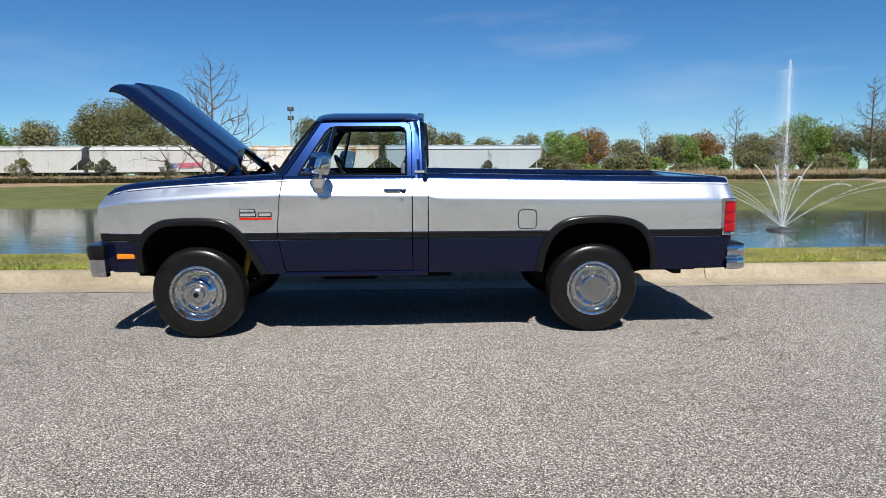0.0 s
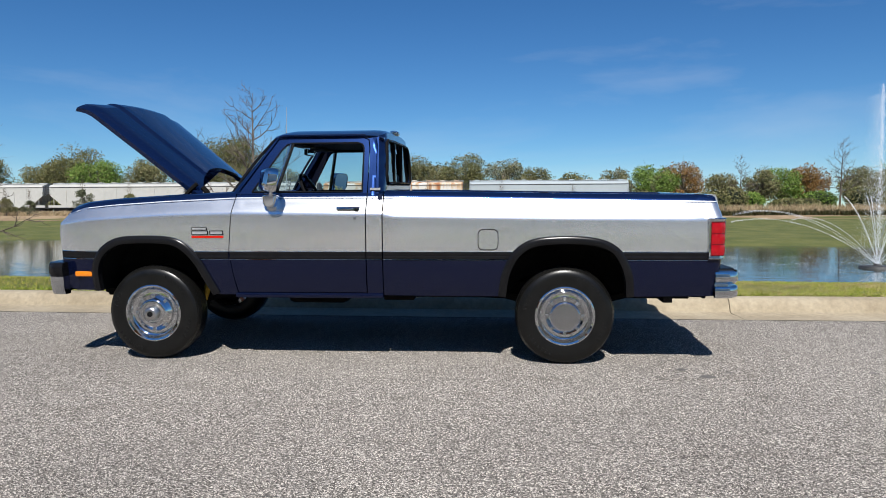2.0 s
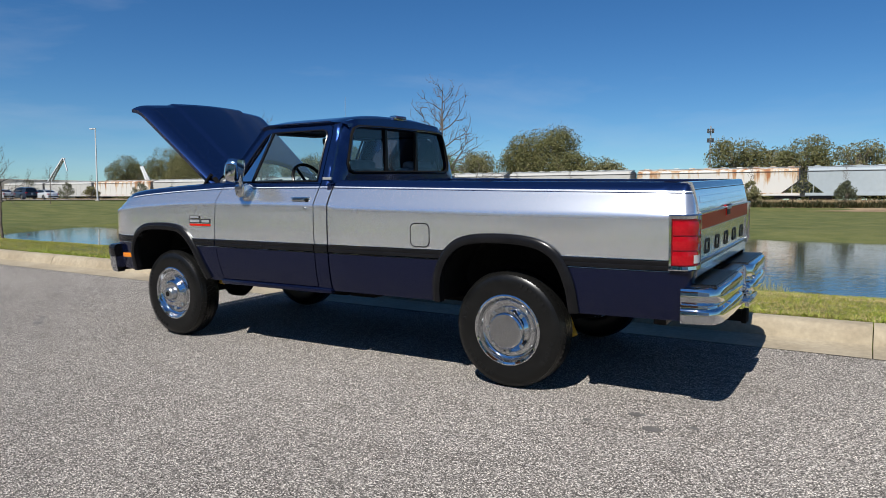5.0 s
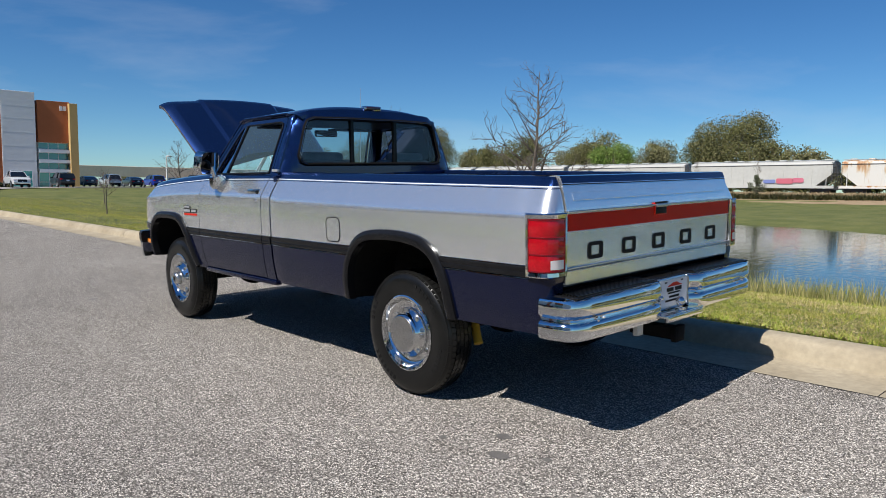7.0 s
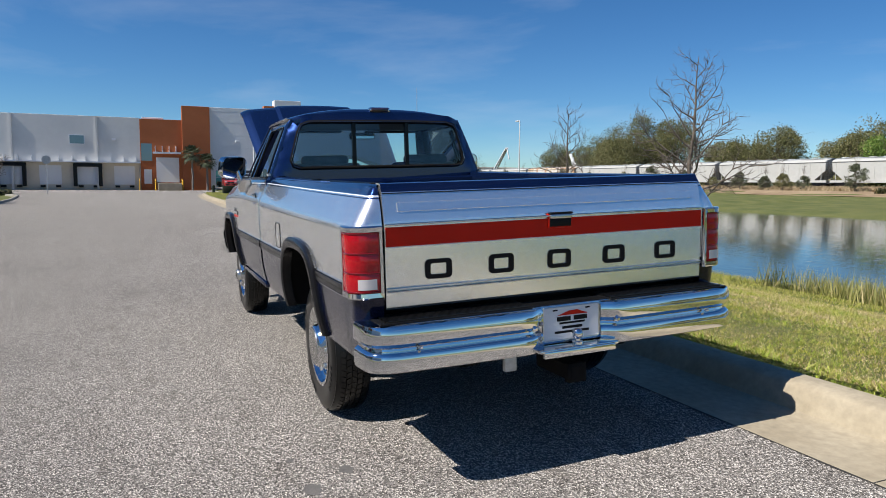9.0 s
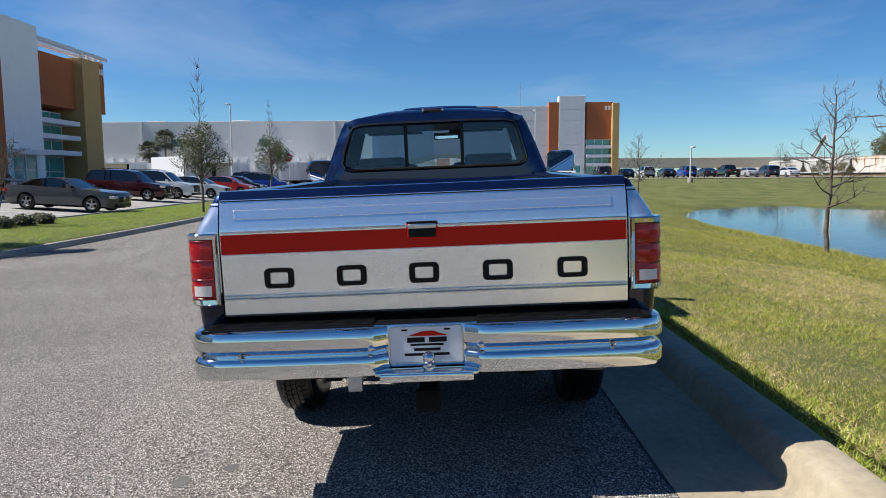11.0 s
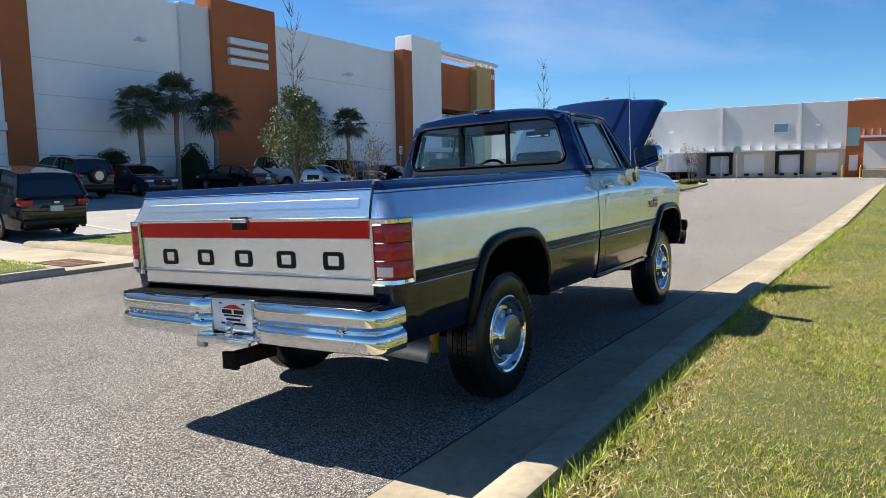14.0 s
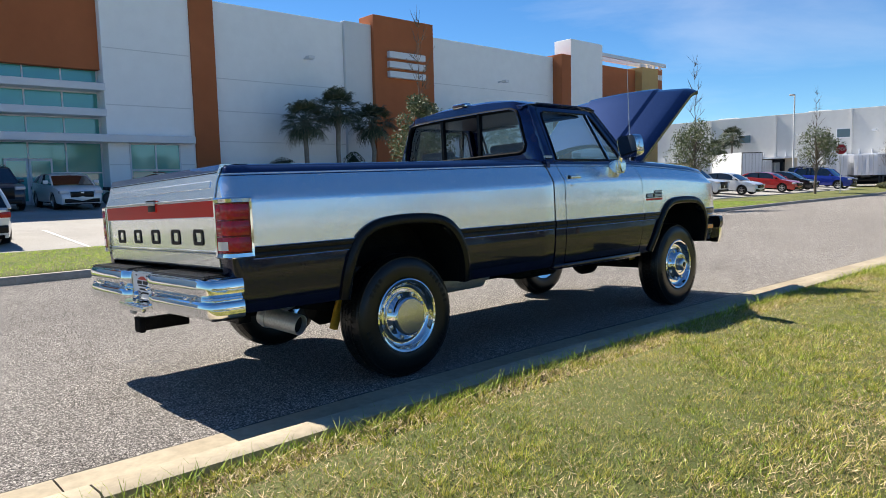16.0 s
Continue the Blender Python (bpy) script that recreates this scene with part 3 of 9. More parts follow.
# drain inlet between the two lawns
inlet = thing("drain_inlet", label="concrete drain inlet with a rusty grate in the kerb", category="drain", kind="structure")
part("apron", a_box(-3.3, -1.28, -14.9, -9.47, -0.33, -0.215, bevel=0.01), M["concrete"], inlet, smooth=False)
bm = bmesh.new()
ring_loft(bm, [[(x, y, z) for x, z in ((-3.1, -0.3), (-3.14, -0.2), (-3.22, -0.12), (-3.34, -0.085), (-3.7, -0.08), (-3.78, -0.1), (-3.8, -0.3))] for y in steps((-14.9, -9.52, 0.5))])
bmesh.ops.recalc_face_normals(bm, faces=bm.faces)
part("flank", bm, M["concrete"], inlet, "broad rounded concrete kerb beside the inlet")
rust = mottled("rusty iron", (0.16, 0.08, 0.045), (0.28, 0.15, 0.09), 6, 0.85)
# near-black slab on the apron paints the shade below the grate
part("grate_well", a_box(-2.3, -1.55, -11.2, -9.95, -0.24, -0.209), M["under"], inlet, smooth=False)
for k in range(13):
    part("grate_bar", a_box(-2.27, -1.58, -11.17 + k * 0.1, -11.12 + k * 0.1, -0.212, -0.198, bevel=0.004), rust, inlet, smooth=False)
for x in (-2.28, -1.93, -1.6):
    part("grate_rail", a_box(x, x + 0.04, -11.19, -9.96, -0.213, -0.195, bevel=0.004), rust, inlet, smooth=False)

# painted bay lines in the car park
lines_mat = mottled("worn white line paint", (0.55, 0.55, 0.53), (0.72, 0.72, 0.7), 2.0, 0.8)
bay_lines = thing("bay_lines", label="worn white parking bay lines on the asphalt", category="road marking", kind="structure")
for k in range(22):
    x = 10 - k * 2.75
    for ya, yb in ((-20.0, -15.3), (-32.0, -27.0)):
        bm = bmesh.new()
        bm.faces.new([bm.verts.new(p) for p in ((x, ya, lot_z(ya) + 0.01), (x + 0.1, ya, lot_z(ya) + 0.01), (x + 0.1, yb, lot_z(yb) + 0.01), (x, yb, lot_z(yb) + 0.01))])
        part("line", bm, lines_mat, bay_lines, smooth=False)


# ---- buildings ----
def wall_box(name, parent, x0, x1, y0, y1, z0, z1, material, label="", bevel=0.02):
    return part(name, a_box(x0, x1, y0, y1, z0, z1, bevel=bevel, seg=1), material, parent, label, smooth=False)


def reveal_lines(parent, x0, x1, y, zs, axis="x"):
    for z in zs:
        if axis == "x":
            part("reveal", a_box(x0, x1, y - 0.002, y + 0.012, z, z + 0.05), M["grey_paint"], parent, smooth=False)
        else:
            part("reveal", a_box(y - 0.002, y + 0.012, x0, x1, z, z + 0.05), M["grey_paint"], parent, smooth=False)


def glazing(parent, x0, x1, z0, z1, n, at, rows=1, axis="x", face=1):
    """A window: glass panes between white bars; at: the plane of its face. It looks along +y (axis x) or +x (axis y)."""
    root = new("window")
    root.parent = parent

    def put(name, a0, a1, d0, d1, b0, b1, m):
        args = (a0, a1, at + d0, at + d1, b0, b1) if axis == "x" else (at + d0, at + d1, a0, a1, b0, b1)
        return part(name, a_box(*args), m, root, smooth=False)

    w, h = (x1 - x0) / n, (z1 - z0) / rows
    for i in range(n):
        for j in range(rows):
            put("pane", x0 + i * w + 0.03, x0 + (i + 1) * w - 0.03, -0.06, -0.03, z0 + j * h + 0.03, z0 + (j + 1) * h - 0.03, M["window"])
    for i in range(n + 1):
        put("mullion", x0 + i * w - 0.035, x0 + i * w + 0.035, -0.08, 0.03, z0, z1, M["frame_white"])
    for j in range(rows + 1):
        put("transom", x0, x1, -0.078, 0.028, z0 + j * h - 0.035, z0 + j * h + 0.035, M["frame_white"])
    return root


# the long warehouse beyond the car park; its face looks at the pond
wh = thing("warehouse", label="long white tilt-up warehouse with burnt orange piers in shade", category="warehouse")
F = -33.0
BASE = 0.3
wall_box("wall", wh, -22.0, -12.6, F - 40, F, BASE, 11.6, M["white_paint"])
wall_box("wall", wh, -42.8, -28.7, F - 40, F, BASE, 11.62, M["white_paint"])
wall_box("wall", wh, -11.5, -6.9, F - 40, F + 0.15, BASE, 13.2, M["white_paint"])
# unseen stretch of wall, added to carry on the building's shade
wall_box("wall", wh, 8.0, 40.0, F - 40, F, BASE, 11.6, M["white_paint"])
wall_box("pier", wh, -12.75, -11.4, F - 2, F + 0.3, BASE, 12.1, M["orange_paint"], "burnt orange painted pier")
wall_box("pier", wh, -23.6, -21.42, F - 2, F + 0.25, BASE, 11.68, M["grey_paint"], "light grey painted pier")
wall_box("tower", wh, -28.7, -23.5, F - 1.0, F + 0.55, BASE, 12.32, M["orange_paint"], "burnt orange painted tower panel")
wall_box("pier", wh, -43.95, -42.7, F - 0.6, F + 0.97, BASE, 11.8, M["orange_paint"], "burnt orange painted pier")
wall_box("tower", wh, -48.55, -43.97, F - 0.8, F + 0.95, BASE, 13.17, M["white_paint"])
wall_box("upper_panel", wh, -55.8, -48.3, F - 6, F - 0.2, 7.5, 11.75, M["orange_paint"], "burnt orange painted upper wall")
wall_box("pier", wh, -58.65, -55.7, F - 6, F + 0.55, BASE, 12.0, M["tan_paint"], "ochre painted pier")
wall_box("end_cap", wh, -59.6, -58.6, F - 9, F + 0.45, 7.4, 12.1, M["orange_paint"], "burnt orange corner cap")
wall_box("wall", wh, -59.4, -42.2, F - 40, F - 7, BASE, 11.0, M["white_paint"])
wall_box("upper_panel", wh, -6.9, 8.0, F - 6, F - 0.3, 7.35, 12.2, M["orange_paint"], "burnt orange painted upper wall")
wall_box("core", wh, -6.9, 8.0, F - 40, F - 2.0, BASE, 7.4, M["grey_paint"])
wall_box("core", wh, -55.2, -48.4, F - 7, F - 2.5, BASE, 7.5, M["dark_metal"])
for z in (8.36, 9.0, 9.64):
    wall_box("louvre", wh, -27.7, -24.55, F + 0.5, F + 0.85, z, z + 0.42, M["frame_white"], "white metal louvre blade")
reveal_lines(wh, -21.4, -12.8, F, (2.6, 3.9, 5.6, 7.4))
reveal_lines(wh, -42.0, -29.0, F, (2.6, 5.6, 8.4))
reveal_lines(wh, -11.3, -6.95, F + 0.15, (2.6, 5.6, 8.4))
for z0, z1 in ((6.6, 7.4), (5.36, 6.25), (4.15, 4.98)):
    glazing(wh, -6.85, 8.0, z0, z1, 9, F - 0.75)
    glazing(wh, -55.1, -48.5, z0 - 0.3, z1 - 0.3, 4, F - 1.3)
for z in (6.28, 5.02):
    wall_box("ledge", wh, -6.95, 8.0, F - 1.9, F + 0.25, z, z + 0.36, M["frame_white"], "white metal sunshade ledge")
    wall_box("ledge", wh, -55.3, -48.2, F - 2.4, F + 0.3, z - 0.3, z + 0.1, M["frame_white"], "white metal sunshade ledge")
wall_box("ledge", wh, -55.3, -48.2, F - 2.4, F + 0.3, 3.4, 3.8, M["frame_white"], "white metal sunshade ledge")
wall_box("canopy", wh, -11.2, 8.0, F - 0.1, F + 0.75, 3.72, 4.1, M["frame_white"], "white metal canopy")
glazing(wh, -6.85, 8.0, 0.75, 3.75, 9, F - 0.75, 2)
glazing(wh, -55.1, -48.5, 0.75, 3.3, 3, F - 1.3, 2)
glazing(wh, -10.5, -7.95, 1.0, 3.68, 2, F + 0.2, 2)
glazing(wh, -47.4, -44.5, 1.0, 3.2, 2, F + 1.0, 2)
wall_box("canopy", wh, -47.9, -44.1, F + 0.9, F + 1.8, 3.25, 3.6, M["frame_white"], "white metal canopy")
for x in (-4.55, -3.5):
    part("entrance_door", a_box(x, x + 1.02, F - 0.72, F - 0.66, 0.72, 2.95, bevel=0.02), M["frame_white"], wh, "white framed glass door", smooth=False)
    part("door_glass", a_box(x + 0.1, x + 0.92, F - 0.67, F - 0.64, 0.9, 2.82), M["window"], wh, smooth=False)
# steel pergola over the corner
for yy in (F + 0.4, F - 0.9):
    wall_box("beam", wh, -60.0, -48.2, yy, yy + 0.25, 12.3, 12.62, M["frame_white"], "white steel roof beam")
for x in (-59.2, -58.2, -57.0, -55.8):
    wall_box("beam_post", wh, x, x + 0.2, F + 0.3, F + 0.52, 11.95, 12.32, M["frame_white"])
for k in range(2):
    wall_box("number_plate_bar", wh, -59.45 + 0.42 * k, -59.12 + 0.42 * k, F + 0.45, F + 0.5, 11.0, 11.5, M["frame_white"], "pale bar of a wall sign")
for x in (-18.6, -36.0):
    root = new("wall_lamp")
    root.parent = wh
    part("arm", a_box(x, x + 0.08, F, F + 0.7, 9.0, 9.1), M["frame_white"], root, smooth=False)
    part("head", a_box(x - 0.1, x + 0.3, F + 0.55, F + 1.0, 8.9, 9.1, bevel=0.03), M["frame_white"], root, smooth=False)
for k in range(5):
    wall_box("side_ledge", wh, -60.6, -59.9, F - 8, F - 2, 1.6 + 1.3 * k, 1.95 + 1.3 * k, M["frame_white"])

# the dock warehouse across the end of the road; its face looks down the road
dk = thing("dock_warehouse", label="white warehouse with loading docks and orange entrance blocks", category="warehouse")
G = -100.0


def face_box(name, y0, y1, z0, z1, out, material, label="", deep=20.0):
    return part(name, a_box(G - deep, G + out, y0, y1, z0, z1, bevel=0.02, seg=1), material, dk, label, smooth=False)


face_box("wall", -75.0, -2.3, 3.75, 10.0, 0.0, M["dull_white"])
face_box("dock_wall", -75.0, -2.3, -0.1, 3.75, -0.25, M["beige_paint"], "beige painted dock wall")
face_box("block", -2.3, 3.2, -0.1, 9.9, 0.05, M["orange_paint"], "burnt orange painted block")
face_box("tower", 3.2, 6.95, -0.1, 11.9, 0.5, M["orange_paint"], "burnt orange painted tower", deep=1.0)
face_box("wall", 6.95, 14.7, -0.1, 11.9, 0.2, M["grey_paint"])
face_box("pier", 14.6, 16.2, -0.1, 12.4, 0.8, M["orange_paint"], "burnt orange painted pier", deep=1.0)
face_box("tower", 16.1, 20.0, -0.1, 13.3, 0.85, M["grey_paint"], deep=1.0)
face_box("upper_panel", 20.3, 24.2, 6.9, 12.4, 0.6, M["orange_paint"], "burnt orange painted upper wall", deep=1.0)
face_box("core", 20.3, 24.0, -0.1, 6.9, -0.6, M["grey_paint"])
face_box("pier", 24.0, 25.0, -0.1, 12.2, 1.4, M["tan_paint"], "ochre painted pier", deep=1.0)
for z in (2.6, 4.4, 6.2, 8.0, 9.8, 11.4):
    reveal_lines(dk, 7.0, 14.6, G + 0.2, (z,), "y")
    reveal_lines(dk, 16.2, 19.9, G + 0.85, (z,), "y")
for z0, z1 in ((6.0, 6.85), (4.6, 5.5), (3.3, 4.15)):
    glazing(dk, 20.4, 24.0, z0, z1, 3, G + 0.0, 1, "y")
for z in (5.5, 4.15, 2.85):
    part("ledge", a_box(G - 0.5, G + 1.0, 20.3, 24.1, z, z + 0.42), M["frame_white"], dk, "white metal sunshade ledge", smooth=False)
glazing(dk, 20.4, 24.0, 0.3, 2.85, 3, G + 0.0, 2, "y")
glazing(dk, 16.9, 19.4, 0.9, 3.0, 2, G + 0.95, 2, "y")
glazing(dk, 11.2, 13.9, 0.3, 2.9, 3, G + 0.25, 2, "y")
glazing(dk, 7.6, 10.3, 0.9, 2.9, 3, G + 0.25, 2, "y")
part("sign_bar", a_box(G + 0.6, G + 0.68, 23.0, 23.35, 11.2, 11.8), M["frame_white"], dk, "pale bar of a wall sign", smooth=False)
part("sign_bar", a_box(G + 0.6, G + 0.68, 23.45, 23.8, 11.2, 11.8), M["frame_white"], dk, "pale bar of a wall sign", smooth=False)
for y in (-67.5, -57.4, -47.3, -37.5, -27.6, -17.7, -7.7):
    part("pilaster", a_box(G, G + 0.18, y - 0.12, y + 0.12, 0.0, 10.0), M["dull_white"], dk, smooth=False)
for y in (-62, -42, -28.5, -10.1):
    root = new("window")
    root.parent = dk
    part("window_frame", a_box(G - 0.02, G + 0.06, y - 0.95, y + 0.95, 6.15, 7.45), M["frame_white"], root, smooth=False)
    part("pane", a_box(G + 0.02, G + 0.08, y - 0.85, y + 0.85, 6.25, 7.35), M["window_grey"], root, smooth=False)
part("dock_ledge", a_box(G - 0.3, G + 0.9, -75, -2.3, 3.72, 3.9), M["frame_white"], dk, "white metal canopy along the docks", smooth=False)
for k in range(46):
    y = -74 + k * 1.58
    part("bracket", a_box(G, G + 0.3, y, y + 0.07, 3.9, 4.55), M["frame_white"], dk, smooth=False)
for k, y in enumerate((-4.4, -8.9, -13.4, -17.9, -22.3, -26.7, -33, -38, -43, -48)):
    root = new("dock_door")
    root.parent = dk
    sealed = k % 2 == 1
    part("leaf", a_box(G - 0.3, G - 0.2, y - 1.3, y + 1.3, 0.75, 3.3), M["grey_paint"], root, "pale grey sectional door", smooth=False)
    for j in range(1, 5):
        part("seam", a_box(G - 0.21, G - 0.185, y - 1.3, y + 1.3, 0.75 + j * 0.5, 0.78 + j * 0.5), M["frame_white"], root, smooth=False)
    for yy in (y - 0.9, y + 0.9):
        part("bumper", a_box(G - 0.25, G + 0.1, yy - 0.3, yy + 0.3, 0.35, 0.65, bevel=0.03), M["black_plastic"], root, "black rubber dock bumper", smooth=False)
    if sealed:
        for a, b in ((y - 1.75, y - 1.3), (y + 1.3, y + 1.75)):
            part("dock_seal", a_box(G - 0.25, G + 0.45, a, b, 0.5, 3.6, bevel=0.04), M["black_plastic"], root, "black foam dock seal", smooth=False)
        part("dock_seal", a_box(G - 0.25, G + 0.46, y - 1.75, y + 1.75, 3.15, 3.62, bevel=0.04), M["black_plastic"], root, "black foam dock seal", smooth=False)
root = new("ramp_door")
root.parent = dk
part("leaf", a_box(G, G + 0.12, -0.3, 2.7, 1.1, 4.6), M["grey_paint"], root, "pale grey roll-up door", smooth=False)
part("canopy", a_box(G, G + 0.8, -0.7, 3.0, 5.1, 5.35), M["frame_white"], root, smooth=False)
for y in (-0.4, 0.5, 1.4, 2.3):
    part("strut", a_box(G, G + 0.7, y, y + 0.07, 5.3, 6.2), M["frame_white"], root, smooth=False)
part("ramp", a_box(G, G + 5, -0.2, 2.8, 0, 1.0, bevel=0.03), M["concrete"], root, smooth=False)
part("side_window", a_box(G, G + 0.1, -2.2, -0.8, 4.1, 6.5), M["window_grey"], root, smooth=False)
part("side_door", a_box(G, G + 0.1, -1.9, -0.9, 0.9, 2.9), M["grey_paint"], root, smooth=False)
for y in (-2.5, -0.5, 3.0):
    bm = bmesh.new()
    for z in (0.6, 1.1, 1.6):
        tube(bm, [(G + 0.3, y, z), (G + 3.5, y, z - 0.4)], 0.06, 6)
    for x in (0.3, 1.9, 3.5):
        tube(bm, [(G + x, y, 0), (G + x, y, 1.65 - 0.1 * x)], 0.06, 6)
    part("hand_rail", bm, M["yellow"], root, "yellow steel hand rail")
for y, z, ln in ((-5.6, 6.9, 3.0), (-24.6, 6.9, 3), (-34, 6.9, 3), (10.6, 7.1, 3), (-45, 6.9, 3)):
    root = new("wall_lamp")
    root.parent = dk
    part("arm", a_box(G, G + 0.9, y, y + 0.09, z, z + 0.1), M["frame_white"], root, smooth=False)
    part("head", a_box(G + 0.7, G + 1.3, y - 0.2, y + 0.3, z - 0.12, z + 0.12, bevel=0.03), M["frame_white"], root, smooth=False)
for y in (4.0, -30, -44):
    part("roof_unit", a_box(G - 12, G - 8, y - 6, y - 3, 9.9, 10.8, bevel=0.05), M["grey_paint"], dk, "pale roof plant box", smooth=False)


# ---- freight train beyond the pond ----
TY = 95.0


def hopper(x0, x1, material, label):
    root = thing("hopper_car", pose(0, TY, 0.6), label=label, category="rail car", group="freight train")
    bm = bmesh.new()
    sec = [(-1.5, 1.5), (-1.54, 4.3), (-1.42, 4.5), (-0.5, 4.72), (0.5, 4.72), (1.42, 4.5), (1.54, 4.3), (1.5, 1.5)]
    rings = []
    for x, zb in ((x0 + 0.5, 3.2), (x0 + 0.55, 3.0), (x0 + 2.6, 1.35), (x1 - 2.6, 1.35), (x1 - 0.55, 3.0), (x1 - 0.5, 3.2)):
        rings.append([(x, y, max(z, zb) if z > 1.6 else zb) for y, z in sec])
    ring_loft(bm, rings)
    bmesh.ops.recalc_face_normals(bm, faces=bm.faces)
    part("body", bm, material, root, smooth=False)
    part("side_sill", a_box(x0 + 0.3, x1 - 0.3, -1.56, -1.4, 1.15, 1.5), material, root, smooth=False)
    n = 11
    for k in range(n):
        x = x0 + 1.2 + (x1 - x0 - 2.4) * k / (n - 1)
        part("rib", a_box(x - 0.04, x + 0.04, -1.57, -1.5, 1.5, 4.1), material, root, smooth=False)
    # dark strip along the side paints the shadow under the roof edge
    part("eave_line", a_box(x0 + 0.5, x1 - 0.5, -1.575, -1.5, 4.16, 4.25), M["dark_metal"], root, "dark strip painted in as the eave's shadow", smooth=False)
    part("roof_walk", a_box(x0 + 0.4, x1 - 0.4, -0.5, 0.5, 4.78, 4.86), M["galvanised"], root, smooth=False)
    for k in range(10):
        x = x0 + 1.5 + (x1 - x0 - 3) * k / 9
        part("hatch", a_box(x - 0.35, x + 0.35, -0.45, 0.45, 4.7, 4.95, bevel=0.05, seg=1), material, root, smooth=False)
    for x in (x0 + 0.35, x1 - 0.35):
        bm = bmesh.new()
        for dx in (-0.25, 0.25):
            tube(bm, [(x + dx, -1.5, 1.2), (x + dx, -1.5, 4.5)], 0.035, 5)
        for j in range(9):
            tube(bm, [(x - 0.25, -1.5, 1.4 + j * 0.35), (x + 0.25, -1.5, 1.4 + j * 0.35)], 0.03, 5)
        part("ladder", bm, M["dark_metal"], root)
        part("end_sill", a_box(x - 0.35, x + 0.35, -1.4, 1.4, 1.0, 1.35), M["dark_metal"], root, smooth=False)
    for x in (x0 + 2.0, x1 - 2.0):
        bogie = new("bogie")
        bogie.parent = root
        part("side_frame", a_box(x - 1.1, x + 1.1, -1.2, 1.2, 0.75, 1.1, bevel=0.06, seg=1), M["dark_metal"], bogie, smooth=False)
        for dx in (-0.85, 0.85):
            bm = bmesh.new()
            lathe(bm, [(0.0, -1.0), (0.45, -1.0), (0.45, 1.0), (0.0, 1.0)], 16, pose(x + dx, 0, 0.85, 90))
            part("wheelset", bm, M["dark_metal"], bogie)
    return root


TRAIN = [(-224, "train_white"), (-202, "train_white"), (-180, "train_white"), (-158, "train_rust"), (-135, "train_white"), (-112, "train_white"), (-90, "train_white"),
         (-67.7, "train_white"), (-45.4, "train_white"), (-25.2, "train_rust"), (-3.7, "train_blue"), (19.9, None)]
for (xa, mk), (xb, _) in zip(TRAIN, TRAIN[1:]):
    text = {"train_white": "weathered white covered hopper rail car", "train_rust": "white hopper rail car with rust patches", "train_blue": "pale blue grey hopper rail car, last of the train"}[mk]
    hopper(xa, xb, M[mk], text)
grid_sheet("rail_bed", steps((-260, 120, 20)), [TY - 4, TY - 2, TY + 2, TY + 4], lambda x, y: 1.18 if abs(y - TY) < 3 else 0.9, M["mulch"], "brown ballast bed under the train", "rail bed")
# paint scrawl on a rail car
scrawl = thing("scrawl", label="faded pink and blue sprayed shapes on a rail car", category="graffiti")
for k, (dx, dz, w, h, c) in enumerate(((0, 0, 2.2, 0.7, (0.5, 0.12, 0.16)), (-2.0, 0.05, 1.6, 0.5, (0.16, 0.2, 0.42)), (1.7, 0.15, 1.4, 0.6, (0.52, 0.14, 0.2)))):
    bm = bmesh.new()
    prism(bm, rounded(-31.5 + dx - w / 2, -31.5 + dx + w / 2, 2.35 + dz, 2.35 + dz + h, 0.2, 3), TY - 1.62, TY - 1.6, "y")
    part("sprayed_shape", bm, mat("spray paint", c, 0.7), scrawl, smooth=False)


# ---- the pickup truck (x towards its tail, y towards the pond, from the road under it) ----
truck = thing("pickup_truck", pose(0, -0.96, 0) @ pose(0, 0, 0, TILT_X) @ pose(0, 0.96, 0),
              "silver and navy pickup truck, bonnet raised, parked on the road", "pickup truck")
from mathutils.geometry import delaunay_2d_cdt

STRIPE_LO, STRIPE_HI = 0.834, 0.896


def z_belt(x):
    return table(x, [(-2.43, 1.165), (-2.36, 1.20), (-2.2, 1.243), (-1.94, 1.268), (-1.5, 1.295), (-0.92, 1.32), (0.24, 1.32), (1.64, 1.293), (2.78, 1.275)])


def z_crease(x):
    return table(x, [(-2.4, 1.12), (-2.2, 1.15), (-1.5, 1.19), (-0.93, 1.2), (0.23, 1.186), (0.34, 1.165), (1.64, 1.147), (2.8, 1.14)])


def side(x, z):
    """Half width of the body at a place along it and a height."""
    c, t = z_crease(x), z_belt(x)
    if z <= STRIPE_LO:
        y = 0.985 - 0.04 * ((STRIPE_LO - z) / 0.29) ** 2
    elif z <= c:
        y = 0.985 + 0.004 * math.sin(math.pi * (z - STRIPE_LO) / (c - STRIPE_LO))
    else:
        u = (z - c) / (t - c)
        y = 0.985 - 0.07 * u - 0.012 * u * u
        if z > t:
            y = 0.903 - 0.03 * ((z - t) / 0.035) ** 2
    if x < -1.95:
        y -= 0.085 * ((-1.95 - x) / 0.47) ** 2.4
    if 0.245 < x < 0.34:
        y -= 0.006 * (0.34 - x) / 0.095
    if x > 2.55:
        y -= 0.004 * ((x - 2.55) / 0.11) ** 2
    return y


WRAP, WRAP_END = 2.66, 2.92


